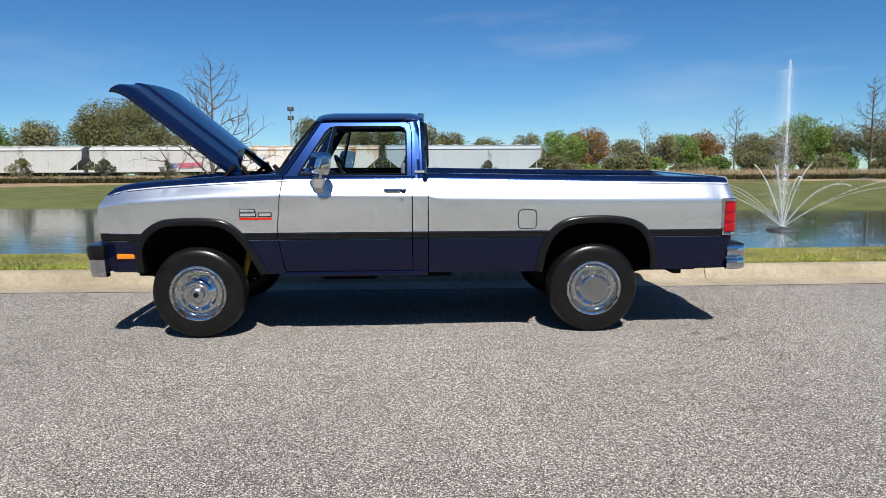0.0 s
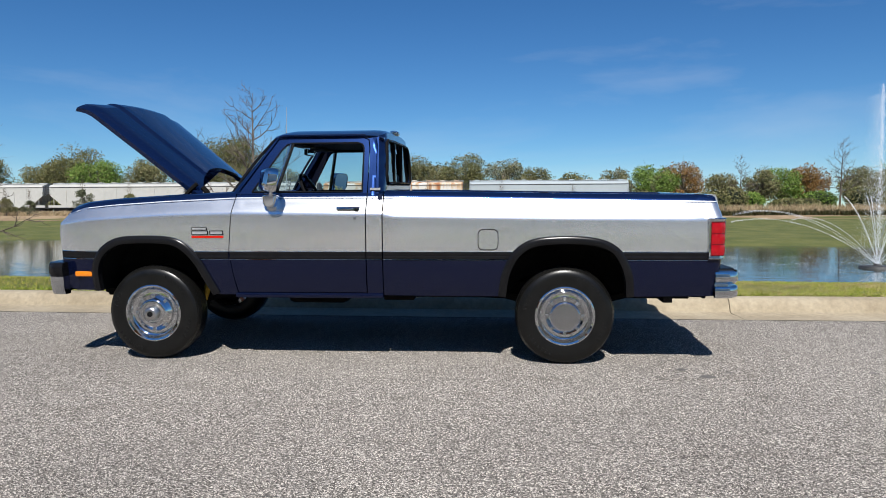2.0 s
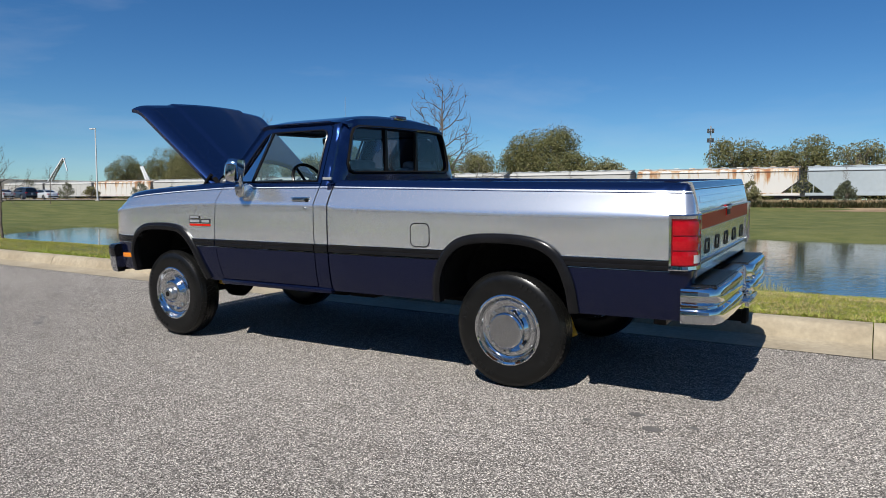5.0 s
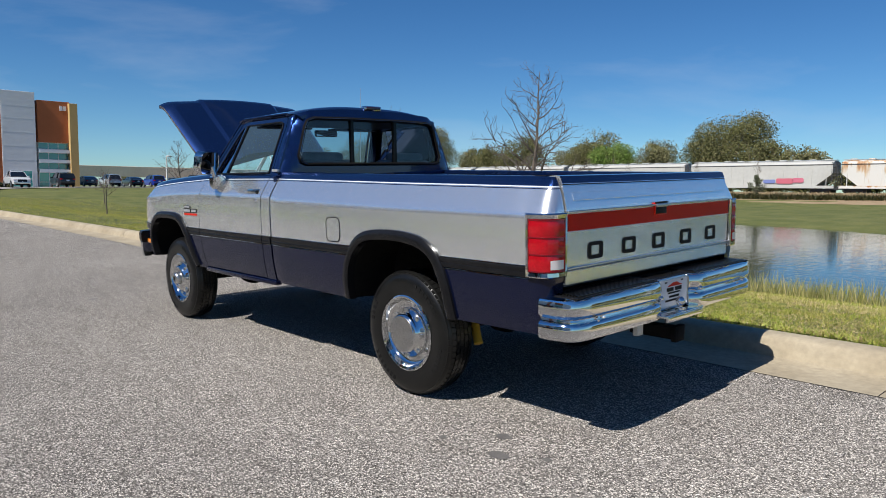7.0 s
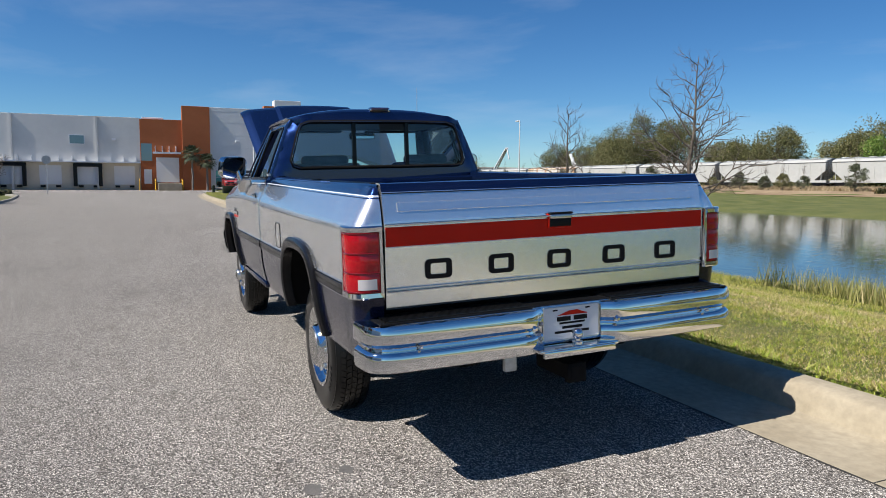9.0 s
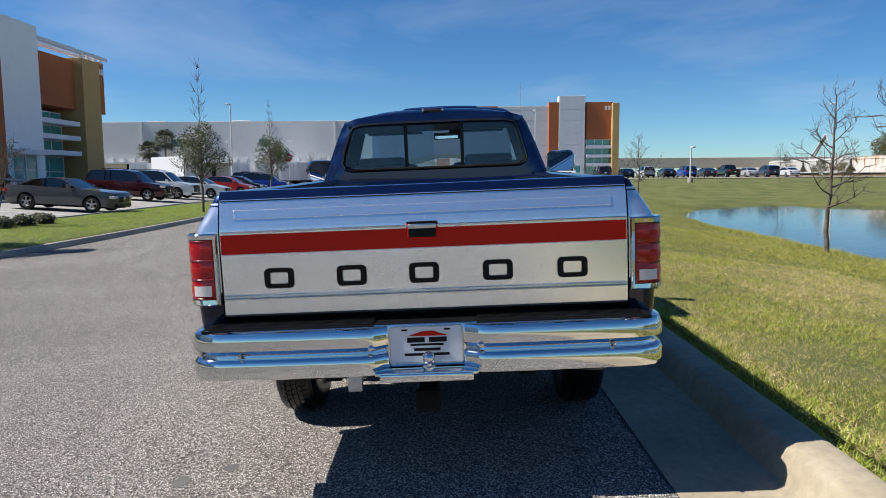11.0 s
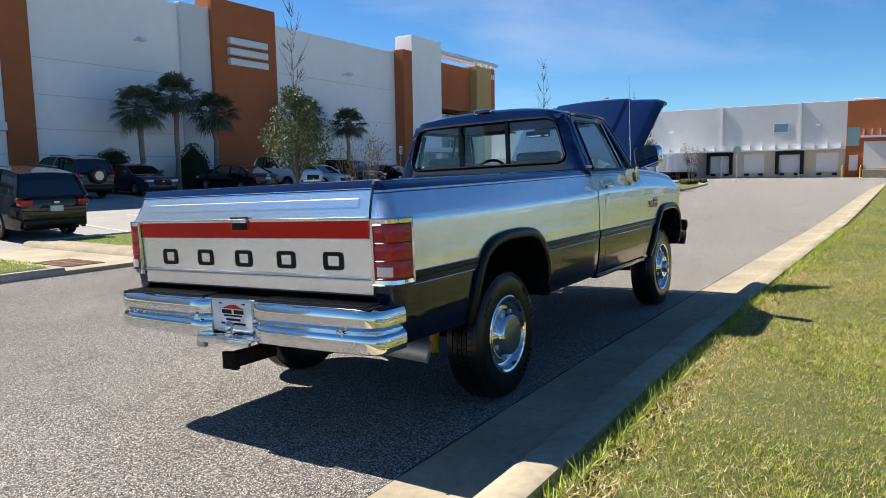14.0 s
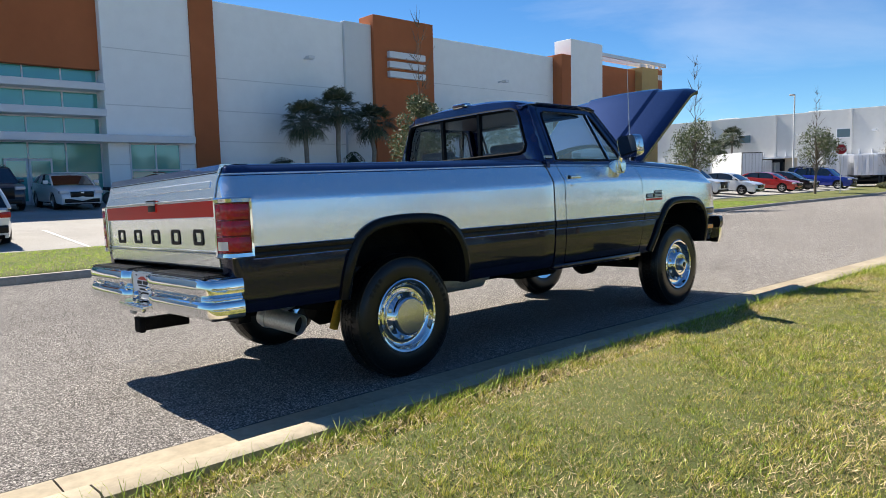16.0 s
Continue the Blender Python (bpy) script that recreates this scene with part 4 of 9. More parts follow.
def skin(x, z, d=0.0):
    """The flank's surface seen from above, carried round the rear corner to the tailgate: past WRAP, x runs on along the skin."""
    if x <= WRAP:
        return (x, side(x, z) + d)
    ys, xr = side(WRAP, z), table(z, [(0.5, 2.765), (0.7, 2.79), (0.86, 2.806), (1.15, 2.808), (1.235, 2.79), (1.32, 2.755)])
    a, b = xr - WRAP, ys - 0.860
    r = min(0.06, b - 0.002)
    t = min(1.0, (x - WRAP) / (WRAP_END - WRAP)) * (a + b - 2 * r + r * math.pi / 2)
    if t < a - r:
        return (WRAP + t, ys + d)
    t -= a - r
    if t < r * math.pi / 2:
        c, n = math.cos(t / r), math.sin(t / r)
        return (xr - r + (r + d) * n, ys - r + (r + d) * c)
    return (xr + d, ys - r - (t - r * math.pi / 2))


def dense(poly, step=0.035, closed=True):
    out = []
    pairs = list(zip(poly, poly[1:] + (poly[:1] if closed else [])))
    for (a, b), (c, d) in pairs:
        n = max(1, int(math.hypot(c - a, d - b) / step))
        out += [(a + (c - a) * k / n, b + (d - b) * k / n) for k in range(n)]
    return out if closed else out + [poly[-1]]


def sheet(outline, mapping, holes=(), lines=(), pick=None, step=0.07, rim=0.022, rim_dir=(0, -1, 0), s=1):
    """A pressed panel: a flat outline with holes, filled with triangles, bent by mapping(a, b), with its rims turned in."""
    verts, edges = [], []

    def add(loop, closed):
        i0 = len(verts)
        verts.extend(loop)
        n = len(loop)
        edges.extend((i0 + k, i0 + (k + 1) % n) for k in range(n if closed else n - 1))

    out = dense(outline)
    add(out, True)
    hs = [dense(h) for h in holes]
    for h in hs:
        add(h, True)
    for ln in lines:
        add(dense(ln, 0.05, False), False)
    fixed = list(verts)
    a0, a1 = min(p[0] for p in out), max(p[0] for p in out)
    b0, b1 = min(p[1] for p in out), max(p[1] for p in out)
    for i in range(1, int((a1 - a0) / step) + 1):
        for j in range(1, int((b1 - b0) / step) + 1):
            p = (a0 + i * step, b0 + j * step)
            if inside(p, out) and not any(inside(p, h) for h in hs) and all(abs(p[0] - q[0]) + abs(p[1] - q[1]) > 0.04 for q in fixed):
                verts.append(p)
    v2, _, tris, *_ = delaunay_2d_cdt([Vector(p) for p in verts], edges, [], 0, 1e-5)
    bm = bmesh.new()
    bv = {}
    for t in tris:
        c = [sum(v2[i][k] for i in t) / 3 for k in (0, 1)]
        if not inside(c, out) or any(inside(c, h) for h in hs):
            continue
        for i in t:
            if i not in bv:
                bv[i] = bm.verts.new(mapping(*v2[i]))
        try:
            f = bm.faces.new([bv[i] for i in t])
        except ValueError:
            continue
        if pick:
            f.material_index = pick(*c)
    if rim:
        es = [e for e in bm.edges if e.is_boundary]
        r = bmesh.ops.extrude_edge_only(bm, edges=es)
        for v in (g for g in r["geom"] if isinstance(g, bmesh.types.BMVert)):
            v.co += Vector(rim_dir) * rim
    bmesh.ops.recalc_face_normals(bm, faces=bm.faces)
    return bm


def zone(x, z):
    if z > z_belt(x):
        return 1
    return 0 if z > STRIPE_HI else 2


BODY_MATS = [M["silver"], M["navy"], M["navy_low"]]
ARCH_F = [(-2.085, 0.575), (-2.085, 0.75), (-2.035, 0.872), (-1.94, 0.95), (-1.81, 0.985), (-1.51, 0.985), (-1.365, 0.943), (-1.245, 0.823), (-1.163, 0.675), (-1.105, 0.553)]
ARCH_R = [(1.165, 0.548), (1.195, 0.729), (1.272, 0.877), (1.405, 0.963), (1.643, 0.985), (1.872, 0.968), (2.003, 0.912), (2.072, 0.82), (2.115, 0.694), (2.128, 0.552)]
ARCH_F, ARCH_R = smooth_line(ARCH_F, 4), smooth_line(ARCH_R, 4)


def belt_line(x0, x1):
    return [(x, z_belt(x)) for x in steps((x0, x1, 0.1))]


def flat_line(x0, x1, z):
    return [(x0, z), (x1, z)]


def true_normals(ob, s):
    """Soft, even shading on a flank panel, from the shape of the flank itself; its turned rims keep their own."""
    me = ob.data
    e = 0.014
    own = []
    for v in me.vertices:
        x, y, z = v.co
        if x > WRAP:
            n = v.normal.copy()
            own.append(n if n.x + n.y * s > 0 else -n)
            continue
        if abs(abs(y) - side(x, z)) > 0.002:
            own.append(None)
            continue
        xa = max(x - e, 0.2455) if x > 0.2452 else x - e
        xb = min(x + e, 0.2445) if x < 0.2448 else x + e
        dx, dz = (side(xb, z) - side(xa, z)) / (xb - xa), (side(x, z + e) - side(x, z - e)) / (2 * e)
        own.append(Vector((-dx, s, -dz)).normalized())
    out = []
    for f in me.polygons:
        on = all(own[i] for i in f.vertices)
        for i in f.vertices:
            out.append((own[i] if on else f.normal)[:])
    me.normals_split_custom_set(out)


def creases(x0, x1):
    """Three close lines along the crease, so that its bend is even."""
    return [[(x, z_crease(x) + d) for x in steps((x0, x1, 0.2))] for d in (-0.022, 0.0, 0.022)]


def body_side(s, right):
    """All the panels of one flank; s is -1 on the road's side, 1 on the pond's side."""
    def put(x, z):
        return (x, s * side(x, z), z)

    turned = (0, -s, 0)
    who = "passenger" if right else "driver"
    # front wing with its wheel opening
    nose = [(-2.385, 0.585), (-2.405, 0.72), (-2.415, 0.9), (-2.428, 1.04), (-2.415, 1.12), (-2.385, 1.19), (-2.32, 1.243)]
    top = [(x, z_belt(x) + 0.034) for x in steps((-2.2, -0.95, 0.15))]
    outline = [ARCH_F[0]] + nose + top + [(-0.942, 1.33), (-0.965, 1.12), (-0.985, 0.89), (-0.955, 0.7), (-0.928, 0.55), (ARCH_F[-1][0], 0.55)] + ARCH_F[::-1][1:-1]
    wing = part("front_wing", sheet(outline, put, lines=[belt_line(-2.4, -0.9), flat_line(-2.5, -0.9, STRIPE_HI), *creases(-2.42, -0.9)], pick=zone, rim_dir=turned), BODY_MATS, truck)
    true_normals(wing, s)
    # lower door skin
    outline = [(-0.921, 0.572), (-0.949, 0.7), (-0.978, 0.89), (-0.958, 1.12), (-0.935, 1.342), (0.108, 1.342), (0.108, 0.572)]
    door = part("door", sheet(outline, put, lines=[belt_line(-1.0, 0.15), flat_line(-1.0, 0.15, STRIPE_HI), *creases(-1.0, 0.15)], pick=zone, rim_dir=turned), BODY_MATS, truck)
    true_normals(door, s)
    outline = [(0.117, 0.555), (0.117, 1.345), (0.238, 1.345), (0.238, 0.555)]
    corner = part("cab_corner", sheet(outline, put, lines=[belt_line(0.1, 0.25), flat_line(0.1, 0.25, STRIPE_HI), *creases(0.1, 0.25)], pick=zone, rim_dir=turned), BODY_MATS, truck)
    true_normals(corner, s)
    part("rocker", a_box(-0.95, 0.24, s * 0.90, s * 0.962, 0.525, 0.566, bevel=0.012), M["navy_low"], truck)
    # bed side
    outline = [(0.246, 0.55), (0.246, z_belt(0.246) + 0.034)] + [(x, z_belt(x) + 0.034) for x in steps((0.4, 2.66, 0.2), (2.66, WRAP_END, 0.05))] + \
              [(WRAP_END, 0.86), (WRAP_END, 0.7), (WRAP_END, 0.562), (ARCH_R[-1][0], 0.552)] + ARCH_R[::-1][1:-1] + [(ARCH_R[0][0], 0.548)]
    bends = [[(WRAP + 0.02 * k, 0.575), (WRAP + 0.02 * k, 1.303)] for k in range(1, 13)]
    bed = part("bed_side", sheet(outline, lambda x, z: (skin(x, z)[0], s * skin(x, z)[1], z), lines=[belt_line(0.2, WRAP_END - 0.002), flat_line(0.2, WRAP_END - 0.002, STRIPE_HI), *creases(0.2, WRAP_END - 0.01), *bends], pick=zone, rim=0), BODY_MATS, truck)
    true_normals(bed, s)
    # rail on top of the bed side, and the inner wall
    bm = bmesh.new()
    rings = []
    for x in steps((0.246, 2.75, 0.12)):
        zt = z_belt(x) + 0.034
        y0 = side(x, zt)
        rings.append([(x, s * y0, zt), (x, s * (y0 - 0.008), zt + 0.008), (x, s * (y0 - 0.03), zt + 0.012), (x, s * 0.79, zt + 0.012), (x, s * 0.775, zt + 0.004), (x, s * 0.77, zt - 0.03), (x, s * 0.77, 0.99)])
    ring_loft(bm, rings, False, False)
    bmesh.ops.recalc_face_normals(bm, faces=bm.faces)
    part("bed_rail", bm, M["navy"], truck, "navy bed rail and inner wall")
    # stake pockets are not cut: near-black patches paint their inner shade
    for x in (0.34, 1.45, 2.62):
        part("stake_pocket", a_box(x, x + 0.07, s * 0.80, s * 0.85, z_belt(x) + 0.044, z_belt(x) + 0.0475), M["under"], truck, "flat dark patch for the shade in a stake pocket", smooth=False)
    # black rubbing strip with bright edges, in lengths between the openings
    lengths = [(-2.405, -2.06), (-1.285, -0.985), (-0.972, 0.108), (0.118, 0.238), (0.247, 1.262), (2.05, 2.69)]
    for xa, xb in lengths:
        zs = ((STRIPE_LO + 0.002, 0.0), (STRIPE_LO + 0.008, 0.008), (0.855, 0.0095), (0.865, 0.006), (0.875, 0.0095), (STRIPE_HI - 0.008, 0.008), (STRIPE_HI - 0.002, 0.0))
        bm = bmesh.new()
        ring_loft(bm, [[(x, s * (side(x, z) + d), z) for z, d in zs] + [(x, s * (side(x, 0.86) - 0.005), 0.86)] for x in steps((xa, xb, 0.12))])
        bmesh.ops.recalc_face_normals(bm, faces=bm.faces)
        strip = part("rubbing_strip", bm, M["black_plastic"], truck, "black rubbing strip with bright edges")
        for z in (STRIPE_LO, STRIPE_HI):
            bm = bmesh.new()
            tube(bm, [(x, s * (side(x, z) + 0.002), z) for x in steps((xa, xb, 0.12))], 0.0028, 5)
            part("bright_edge", bm, M["chrome"], strip)
    # fine double pinstripe along the belt
    for xa, xb in ((-2.37, -0.945), (-0.935, 0.107), (0.118, 0.238), (0.247, WRAP_END)):
        for dz, mk in ((-0.004, "frame_white"), (-0.013, "navy")):
            bm = bmesh.new()
            rings = []
            for x in steps((xa, xb, 0.1)) if xb < WRAP else steps((xa, WRAP, 0.1), (WRAP, xb, 0.02)):
                z = z_belt(x) + dz
                lo, hi = skin(x, z - 0.002, 0.0012), skin(x, z + 0.002, 0.0012)
                rings.append([(lo[0], s * lo[1], z - 0.002), (hi[0], s * hi[1], z + 0.002)])
            ring_loft(bm, rings, False, False)
            bmesh.ops.recalc_face_normals(bm, faces=bm.faces)
            part("pinstripe", bm, M[mk], truck, "thin painted pinstripe")
    # wheel arch mouldings and liners
    for arch, cx, name in ((ARCH_F, -1.6635, "front"), (ARCH_R, 1.6635, "rear")):
        rings = []
        n = len(arch)
        for k, (x, z) in enumerate(arch):
            xa, za = arch[max(0, k - 1)]
            xb, zb = arch[min(n - 1, k + 1)]
            tx, tz = xb - xa, zb - za
            L = math.hypot(tx, tz)
            nx, nz = -tz / L, tx / L
            ring = []
            for out, d in ((0.034, -0.002), (0.033, 0.014), (0.02, 0.026), (-0.012, 0.03), (-0.027, 0.022), (-0.03, -0.03), (0.01, -0.03)):
                px, pz = x + nx * out, z + nz * out
                ring.append((px, s * (side(px, pz) + d), pz))
            rings.append(ring)
        bm = bmesh.new()
        ring_loft(bm, rings)
        bmesh.ops.recalc_face_normals(bm, faces=bm.faces)
        part("arch_moulding", bm, M["black_plastic"], truck, "black plastic wheel arch moulding")
        bm = bmesh.new()
        ring_loft(bm, [[(x, s * 0.95, z), (x, s * 0.6, z - 0.02), (x, s * 0.5, max(z - 0.3, 0.5))] for x, z in arch], False, False)
        part("wheel_well", bm, M["under"], truck)
    # door furniture
    y = side(0, 1.22)
    plate = part("door_handle", a_box(-0.118, 0.066, s * (y - 0.01), s * (y + 0.004), 1.194, 1.244, bevel=0.006), M["chrome"], truck, "chrome door handle")
    part("grip_recess", a_box(-0.095, 0.0, s * (y + 0.002), s * (y + 0.006), 1.205, 1.235, bevel=0.0), M["black_plastic"], plate)
    part("paddle", a_box(-0.108, 0.02, s * (y + 0.004), s * (y + 0.013), 1.212, 1.232, bevel=0.004), M["chrome"], plate)
    part("button", a_box(0.025, 0.056, s * (y + 0.002), s * (y + 0.010), 1.204, 1.234, bevel=0.004), M["black_plastic"], plate)
    bm = bmesh.new()
    lathe(bm, [(0.012, 0), (0.012, 0.008), (0.004, 0.009), (0.0, 0.004)], 16, Matrix.Translation((0.03, s * (side(0.03, 1.157) - 0.001), 1.157)) @ pose(0, 0, 0, -90 * s))
    part("lock", bm, M["chrome"], truck)
    # badge: plain shapes
    yb = side(-1.15, 1.04)
    for x0, x1, z0, z1, mk in ((-1.277, -1.15, 1.066, 1.087, "letter_black"), (-1.277, -1.142, 1.026, 1.062, "letter_black"), (-1.13, -1.02, 1.026, 1.062, "letter_black"), (-1.277, -1.02, 1.004, 1.02, "red_band"),
                               (-1.27, -1.158, 1.070, 1.083, "galvanised"), (-1.27, -1.15, 1.033, 1.055, "galvanised"), (-1.122, -1.028, 1.033, 1.055, "galvanised")):
        d = 0.006 if mk == "galvanised" else 0.004
        part("badge_bar", a_box(x0, x1, s * (yb - 0.01), s * (yb + d), z0, z1), M[mk], truck, "bar of a silver, black and red badge", smooth=False)
    part("cab_badge", a_box(0.135, 0.215, s * 0.878, s * 0.894, 1.37, 1.388), M["galvanised"], truck, "small silver badge bar", smooth=False)
    # amber marker
    ym = side(-2.2, 0.71)
    part("side_marker", a_box(-2.272, -2.13, s * (ym - 0.02), s * (ym + 0.012), 0.69, 0.732, bevel=0.006), M["lens_amber"], truck, "amber side marker lamp")

    # upper door frame with its window opening, and the pillar behind it
    def green(x, z):
        u = (z - 1.345) / 0.455
        return (x, s * (0.885 - 0.155 * u - 0.03 * u * u), z)

    opening = [(-0.815, 1.36), (-0.60, 1.70), (-0.562, 1.738), (-0.51, 1.748), (0.015, 1.748), (0.052, 1.735), (0.066, 1.70), (0.07, 1.36)]
    outline = [(-0.93, 1.345), (-0.66, 1.77), (-0.60, 1.795), (0.04, 1.795), (0.095, 1.77), (0.108, 1.70), (0.108, 1.345)]
    upper = part("door_frame", sheet(outline, green, [opening], rim_dir=turned, step=0.05), M["navy"], truck, "navy window frame of the door")
    outline = [(0.116, 1.345), (0.116, 1.70), (0.103, 1.775), (0.05, 1.80), (-0.62, 1.80), (-0.62, 1.812), (0.12, 1.812), (0.18, 1.80), (0.19, 1.6), (0.2, 1.345)]
    part("cab_pillar", sheet(outline, green, rim_dir=turned, step=0.05), M["navy"], truck)
    bm = bmesh.new()
    loop = [Vector(green(*p)) + Vector((0, s * 0.003, 0)) for p in dense(opening, 0.05)]
    tube(bm, loop + [loop[0]], 0.007, 6)
    part("window_seal", bm, M["black_plastic"], truck)
    bm = bmesh.new()
    tube(bm, [Vector(green(-0.515, 1.745)), Vector(green(-0.615, 1.362))], 0.011, 6)
    part("vent_post", bm, M["black_plastic"], truck, "dark post of the vent window")
    bm = bmesh.new()
    tube(bm, [Vector(green(-0.535, 1.743)) + Vector((0, s * 0.006, 0)), Vector(green(-0.632, 1.362)) + Vector((0, s * 0.006, 0))], 0.006, 6)
    part("vent_trim", bm, M["chrome"], truck)
    bm = bmesh.new()
    bm.faces.new([bm.verts.new(Vector(green(*p)) - Vector((0, s * 0.012, 0))) for p in ((-0.81, 1.362), (-0.6, 1.7), (-0.555, 1.74), (-0.52, 1.745), (-0.617, 1.362))])
    part("vent_glass", bm, M["glass"], truck, smooth=False).visible_shadow = False
    if right:
        bm = bmesh.new()
        bm.faces.new([bm.verts.new(Vector(green(*p)) - Vector((0, s * 0.014, 0))) for p in ((-0.61, 1.362), (-0.508, 1.745), (0.015, 1.747), (0.064, 1.70), (0.068, 1.362))])
        part("door_glass", bm, M["glass"], truck, smooth=False).visible_shadow = False
    # windscreen pillar and drip rail
    bm = bmesh.new()
    n = 9
    rings = []
    for k in range(n):
        u = k / (n - 1)
        a = Vector(green(-0.932 + 0.305 * u ** 0.96, 1.345 + 0.45 * u))
        b = Vector((-1.0 + 0.335 * u, s * (0.825 - 0.165 * u), 1.352 + 0.447 * u))
        mid = (a + b) / 2 + Vector((-0.012, s * 0.014, 0))
        rings.append([a, mid, b, b + Vector((0.05, -s * 0.03, -0.01)), a + Vector((0.04, -s * 0.04, 0))])
    ring_loft(bm, rings)
    bmesh.ops.recalc_face_normals(bm, faces=bm.faces)
    part("windscreen_pillar", bm, M["navy"], truck)
    bm = bmesh.new()
    tube(bm, [Vector(green(-0.932 + 0.305 * u ** 0.96, 1.345 + 0.455 * u)) + Vector((-0.006, s * 0.012, 0.004)) for u in (0.05, 0.3, 0.6, 0.85, 1)] + [Vector(green(x, 1.812)) + Vector((0, s * 0.012, 0)) for x in (-0.6, -0.3, 0, 0.07)], 0.007, 6)
    part("drip_rail", bm, M["navy"], truck)
    # mirror
    mm = new("door_mirror")
    mm.parent = truck
    tagged(mm, "chrome door mirror on a folding bracket")
    bm = bmesh.new()
    prof = rounded(1.0, 1.245, 1.365, 1.545, 0.05, 5)
    swing = Matrix.Translation((-0.61, s * 1.08, 0)) @ Matrix.Rotation(s * radians(-20 if right else -31), 4, "Z") @ Matrix.Translation((0, -s * (0.0 if right else 0.06), 1.455)) @ Matrix.Rotation(radians(9 if right else 10), 4, "Y") @ Matrix.Translation((0.61, -s * 1.08, -1.455))
    rings = []
    for x, k in ((-0.585, 0.96), (-0.575, 1.0), (-0.61, 1.0), (-0.64, 0.93), (-0.66, 0.7), (-0.665, 0.3)):
        rings.append([(x, s * (1.1225 + (a - 1.1225) * k), 1.455 + (b - 1.455) * k) for a, b in prof])
    ring_loft(bm, rings)
    bmesh.ops.recalc_face_normals(bm, faces=bm.faces)
    bmesh.ops.transform(bm, matrix=swing, verts=bm.verts)
    part("housing", bm, M["chrome"], mm)
    bm = bmesh.new()
    out = -0.572

    def face(a, b, k, d):
        return (out + d, s * (1.1225 + (a - 1.1225) * k), 1.455 + (b - 1.455) * k)

    bm.faces.new([bm.verts.new(face(a, b, 0.93, 0.002)) for a, b in prof])
    rim = bmesh.new()
    ring_loft(rim, [[(-0.585, s * (1.1225 + (a - 1.1225) * 0.98), 1.455 + (b - 1.455) * 0.97) for a, b in prof], [face(a, b, 0.985, 0.0) for a, b in prof], [face(a, b, 0.975, 0.006) for a, b in prof], [face(a, b, 0.94, 0.006) for a, b in prof], [face(a, b, 0.92, 0.001) for a, b in prof]], True, False)
    bmesh.ops.recalc_face_normals(rim, faces=rim.faces)
    bmesh.ops.transform(rim, matrix=swing, verts=rim.verts)
    bmesh.ops.transform(bm, matrix=swing, verts=bm.verts)
    part("bezel", rim, M["chrome"], mm, "chrome rim round the mirror glass")
    part("mirror_glass", bm, M["mirror"], mm, smooth=False)
    bm = bmesh.new()
    tube(bm, [(-0.62, s * 1.02, 1.42), (-0.62, s * 1.0, 1.36), (-0.625, s * 0.985, 1.30)], [0.02, 0.017, 0.024], 8)
    part("arm", bm, M["chrome"], mm)
    bm = bmesh.new()
    rings = []
    for d, k in ((-0.02, 1.0), (0.06, 0.96), (0.085, 0.78)):
        rings.append([(-0.63 + (x + 0.63) * k, s * (side(-0.63, 1.28) + d + (1.28 - z) * 0.0), 1.28 + (z - 1.28) * k) for x, z in ((-0.70, 1.355), (-0.57, 1.355), (-0.582, 1.27), (-0.61, 1.235), (-0.672, 1.235), (-0.695, 1.28))])
    ring_loft(bm, rings)
    bmesh.ops.recalc_face_normals(bm, faces=bm.faces)
    bmesh.ops.bevel(bm, geom=list(bm.edges), offset=0.011, segments=3, affect="EDGES")
    part("bracket", bm, M["chrome"], mm)
    # tail lamp in a bright bezel
    lamp = new("tail_lamp")
    lamp.parent = truck
    tagged(lamp, "tall red tail lamp in a chrome bezel")

    def wrap(u, z, d=0.0):
        # u runs from the tailgate's edge round the corner to the flank
        p = skin(WRAP_END - 0.004 - 0.228 * u, 1.0, d + 0.006)
        return (p[0], s * p[1], z)

    us = [k / 16 for k in range(17)]
    for z0, z1 in ((0.872, 0.955), (0.955, 1.036), (1.036, 1.122)):
        bm = bmesh.new()
        ring_loft(bm, [[wrap(0.09 + 0.82 * u, z0 + (z1 - z0) * k / 6, 0.012 + 0.004 * math.sin(math.pi * k / 6)) for k in range(7)] for u in us], False, False)
        bmesh.ops.recalc_face_normals(bm, faces=bm.faces)
        part("lens", bm, M["lens_red"], lamp, "red lens with fine optic ribs")
    bm = bmesh.new()
    ring_loft(bm, [[wrap(u, 0.886, 0.0172), wrap(u, 0.93, 0.0172)] for u in (0.15, 0.22, 0.3, 0.38, 0.46)], False, False)
    part("lens", bm, M["lens_white"], lamp, "clear reversing lens")
    for z in (0.875, 0.955, 1.036, 1.119):
        bm = bmesh.new()
        tube(bm, [wrap(0.09 + 0.82 * u, z, 0.0125) for u in us], 0.0042, 6)
        part("lens_rib", bm, M["lens_bright"], lamp, "deep red moulded rib")
    for u in (0.092, 0.908):
        bm = bmesh.new()
        tube(bm, [wrap(u, z, 0.0125) for z in (0.875, 0.95, 1.04, 1.119)], 0.0042, 6)
        part("lens_rib", bm, M["lens_bright"], lamp, "deep red moulded rib")
    loops = []
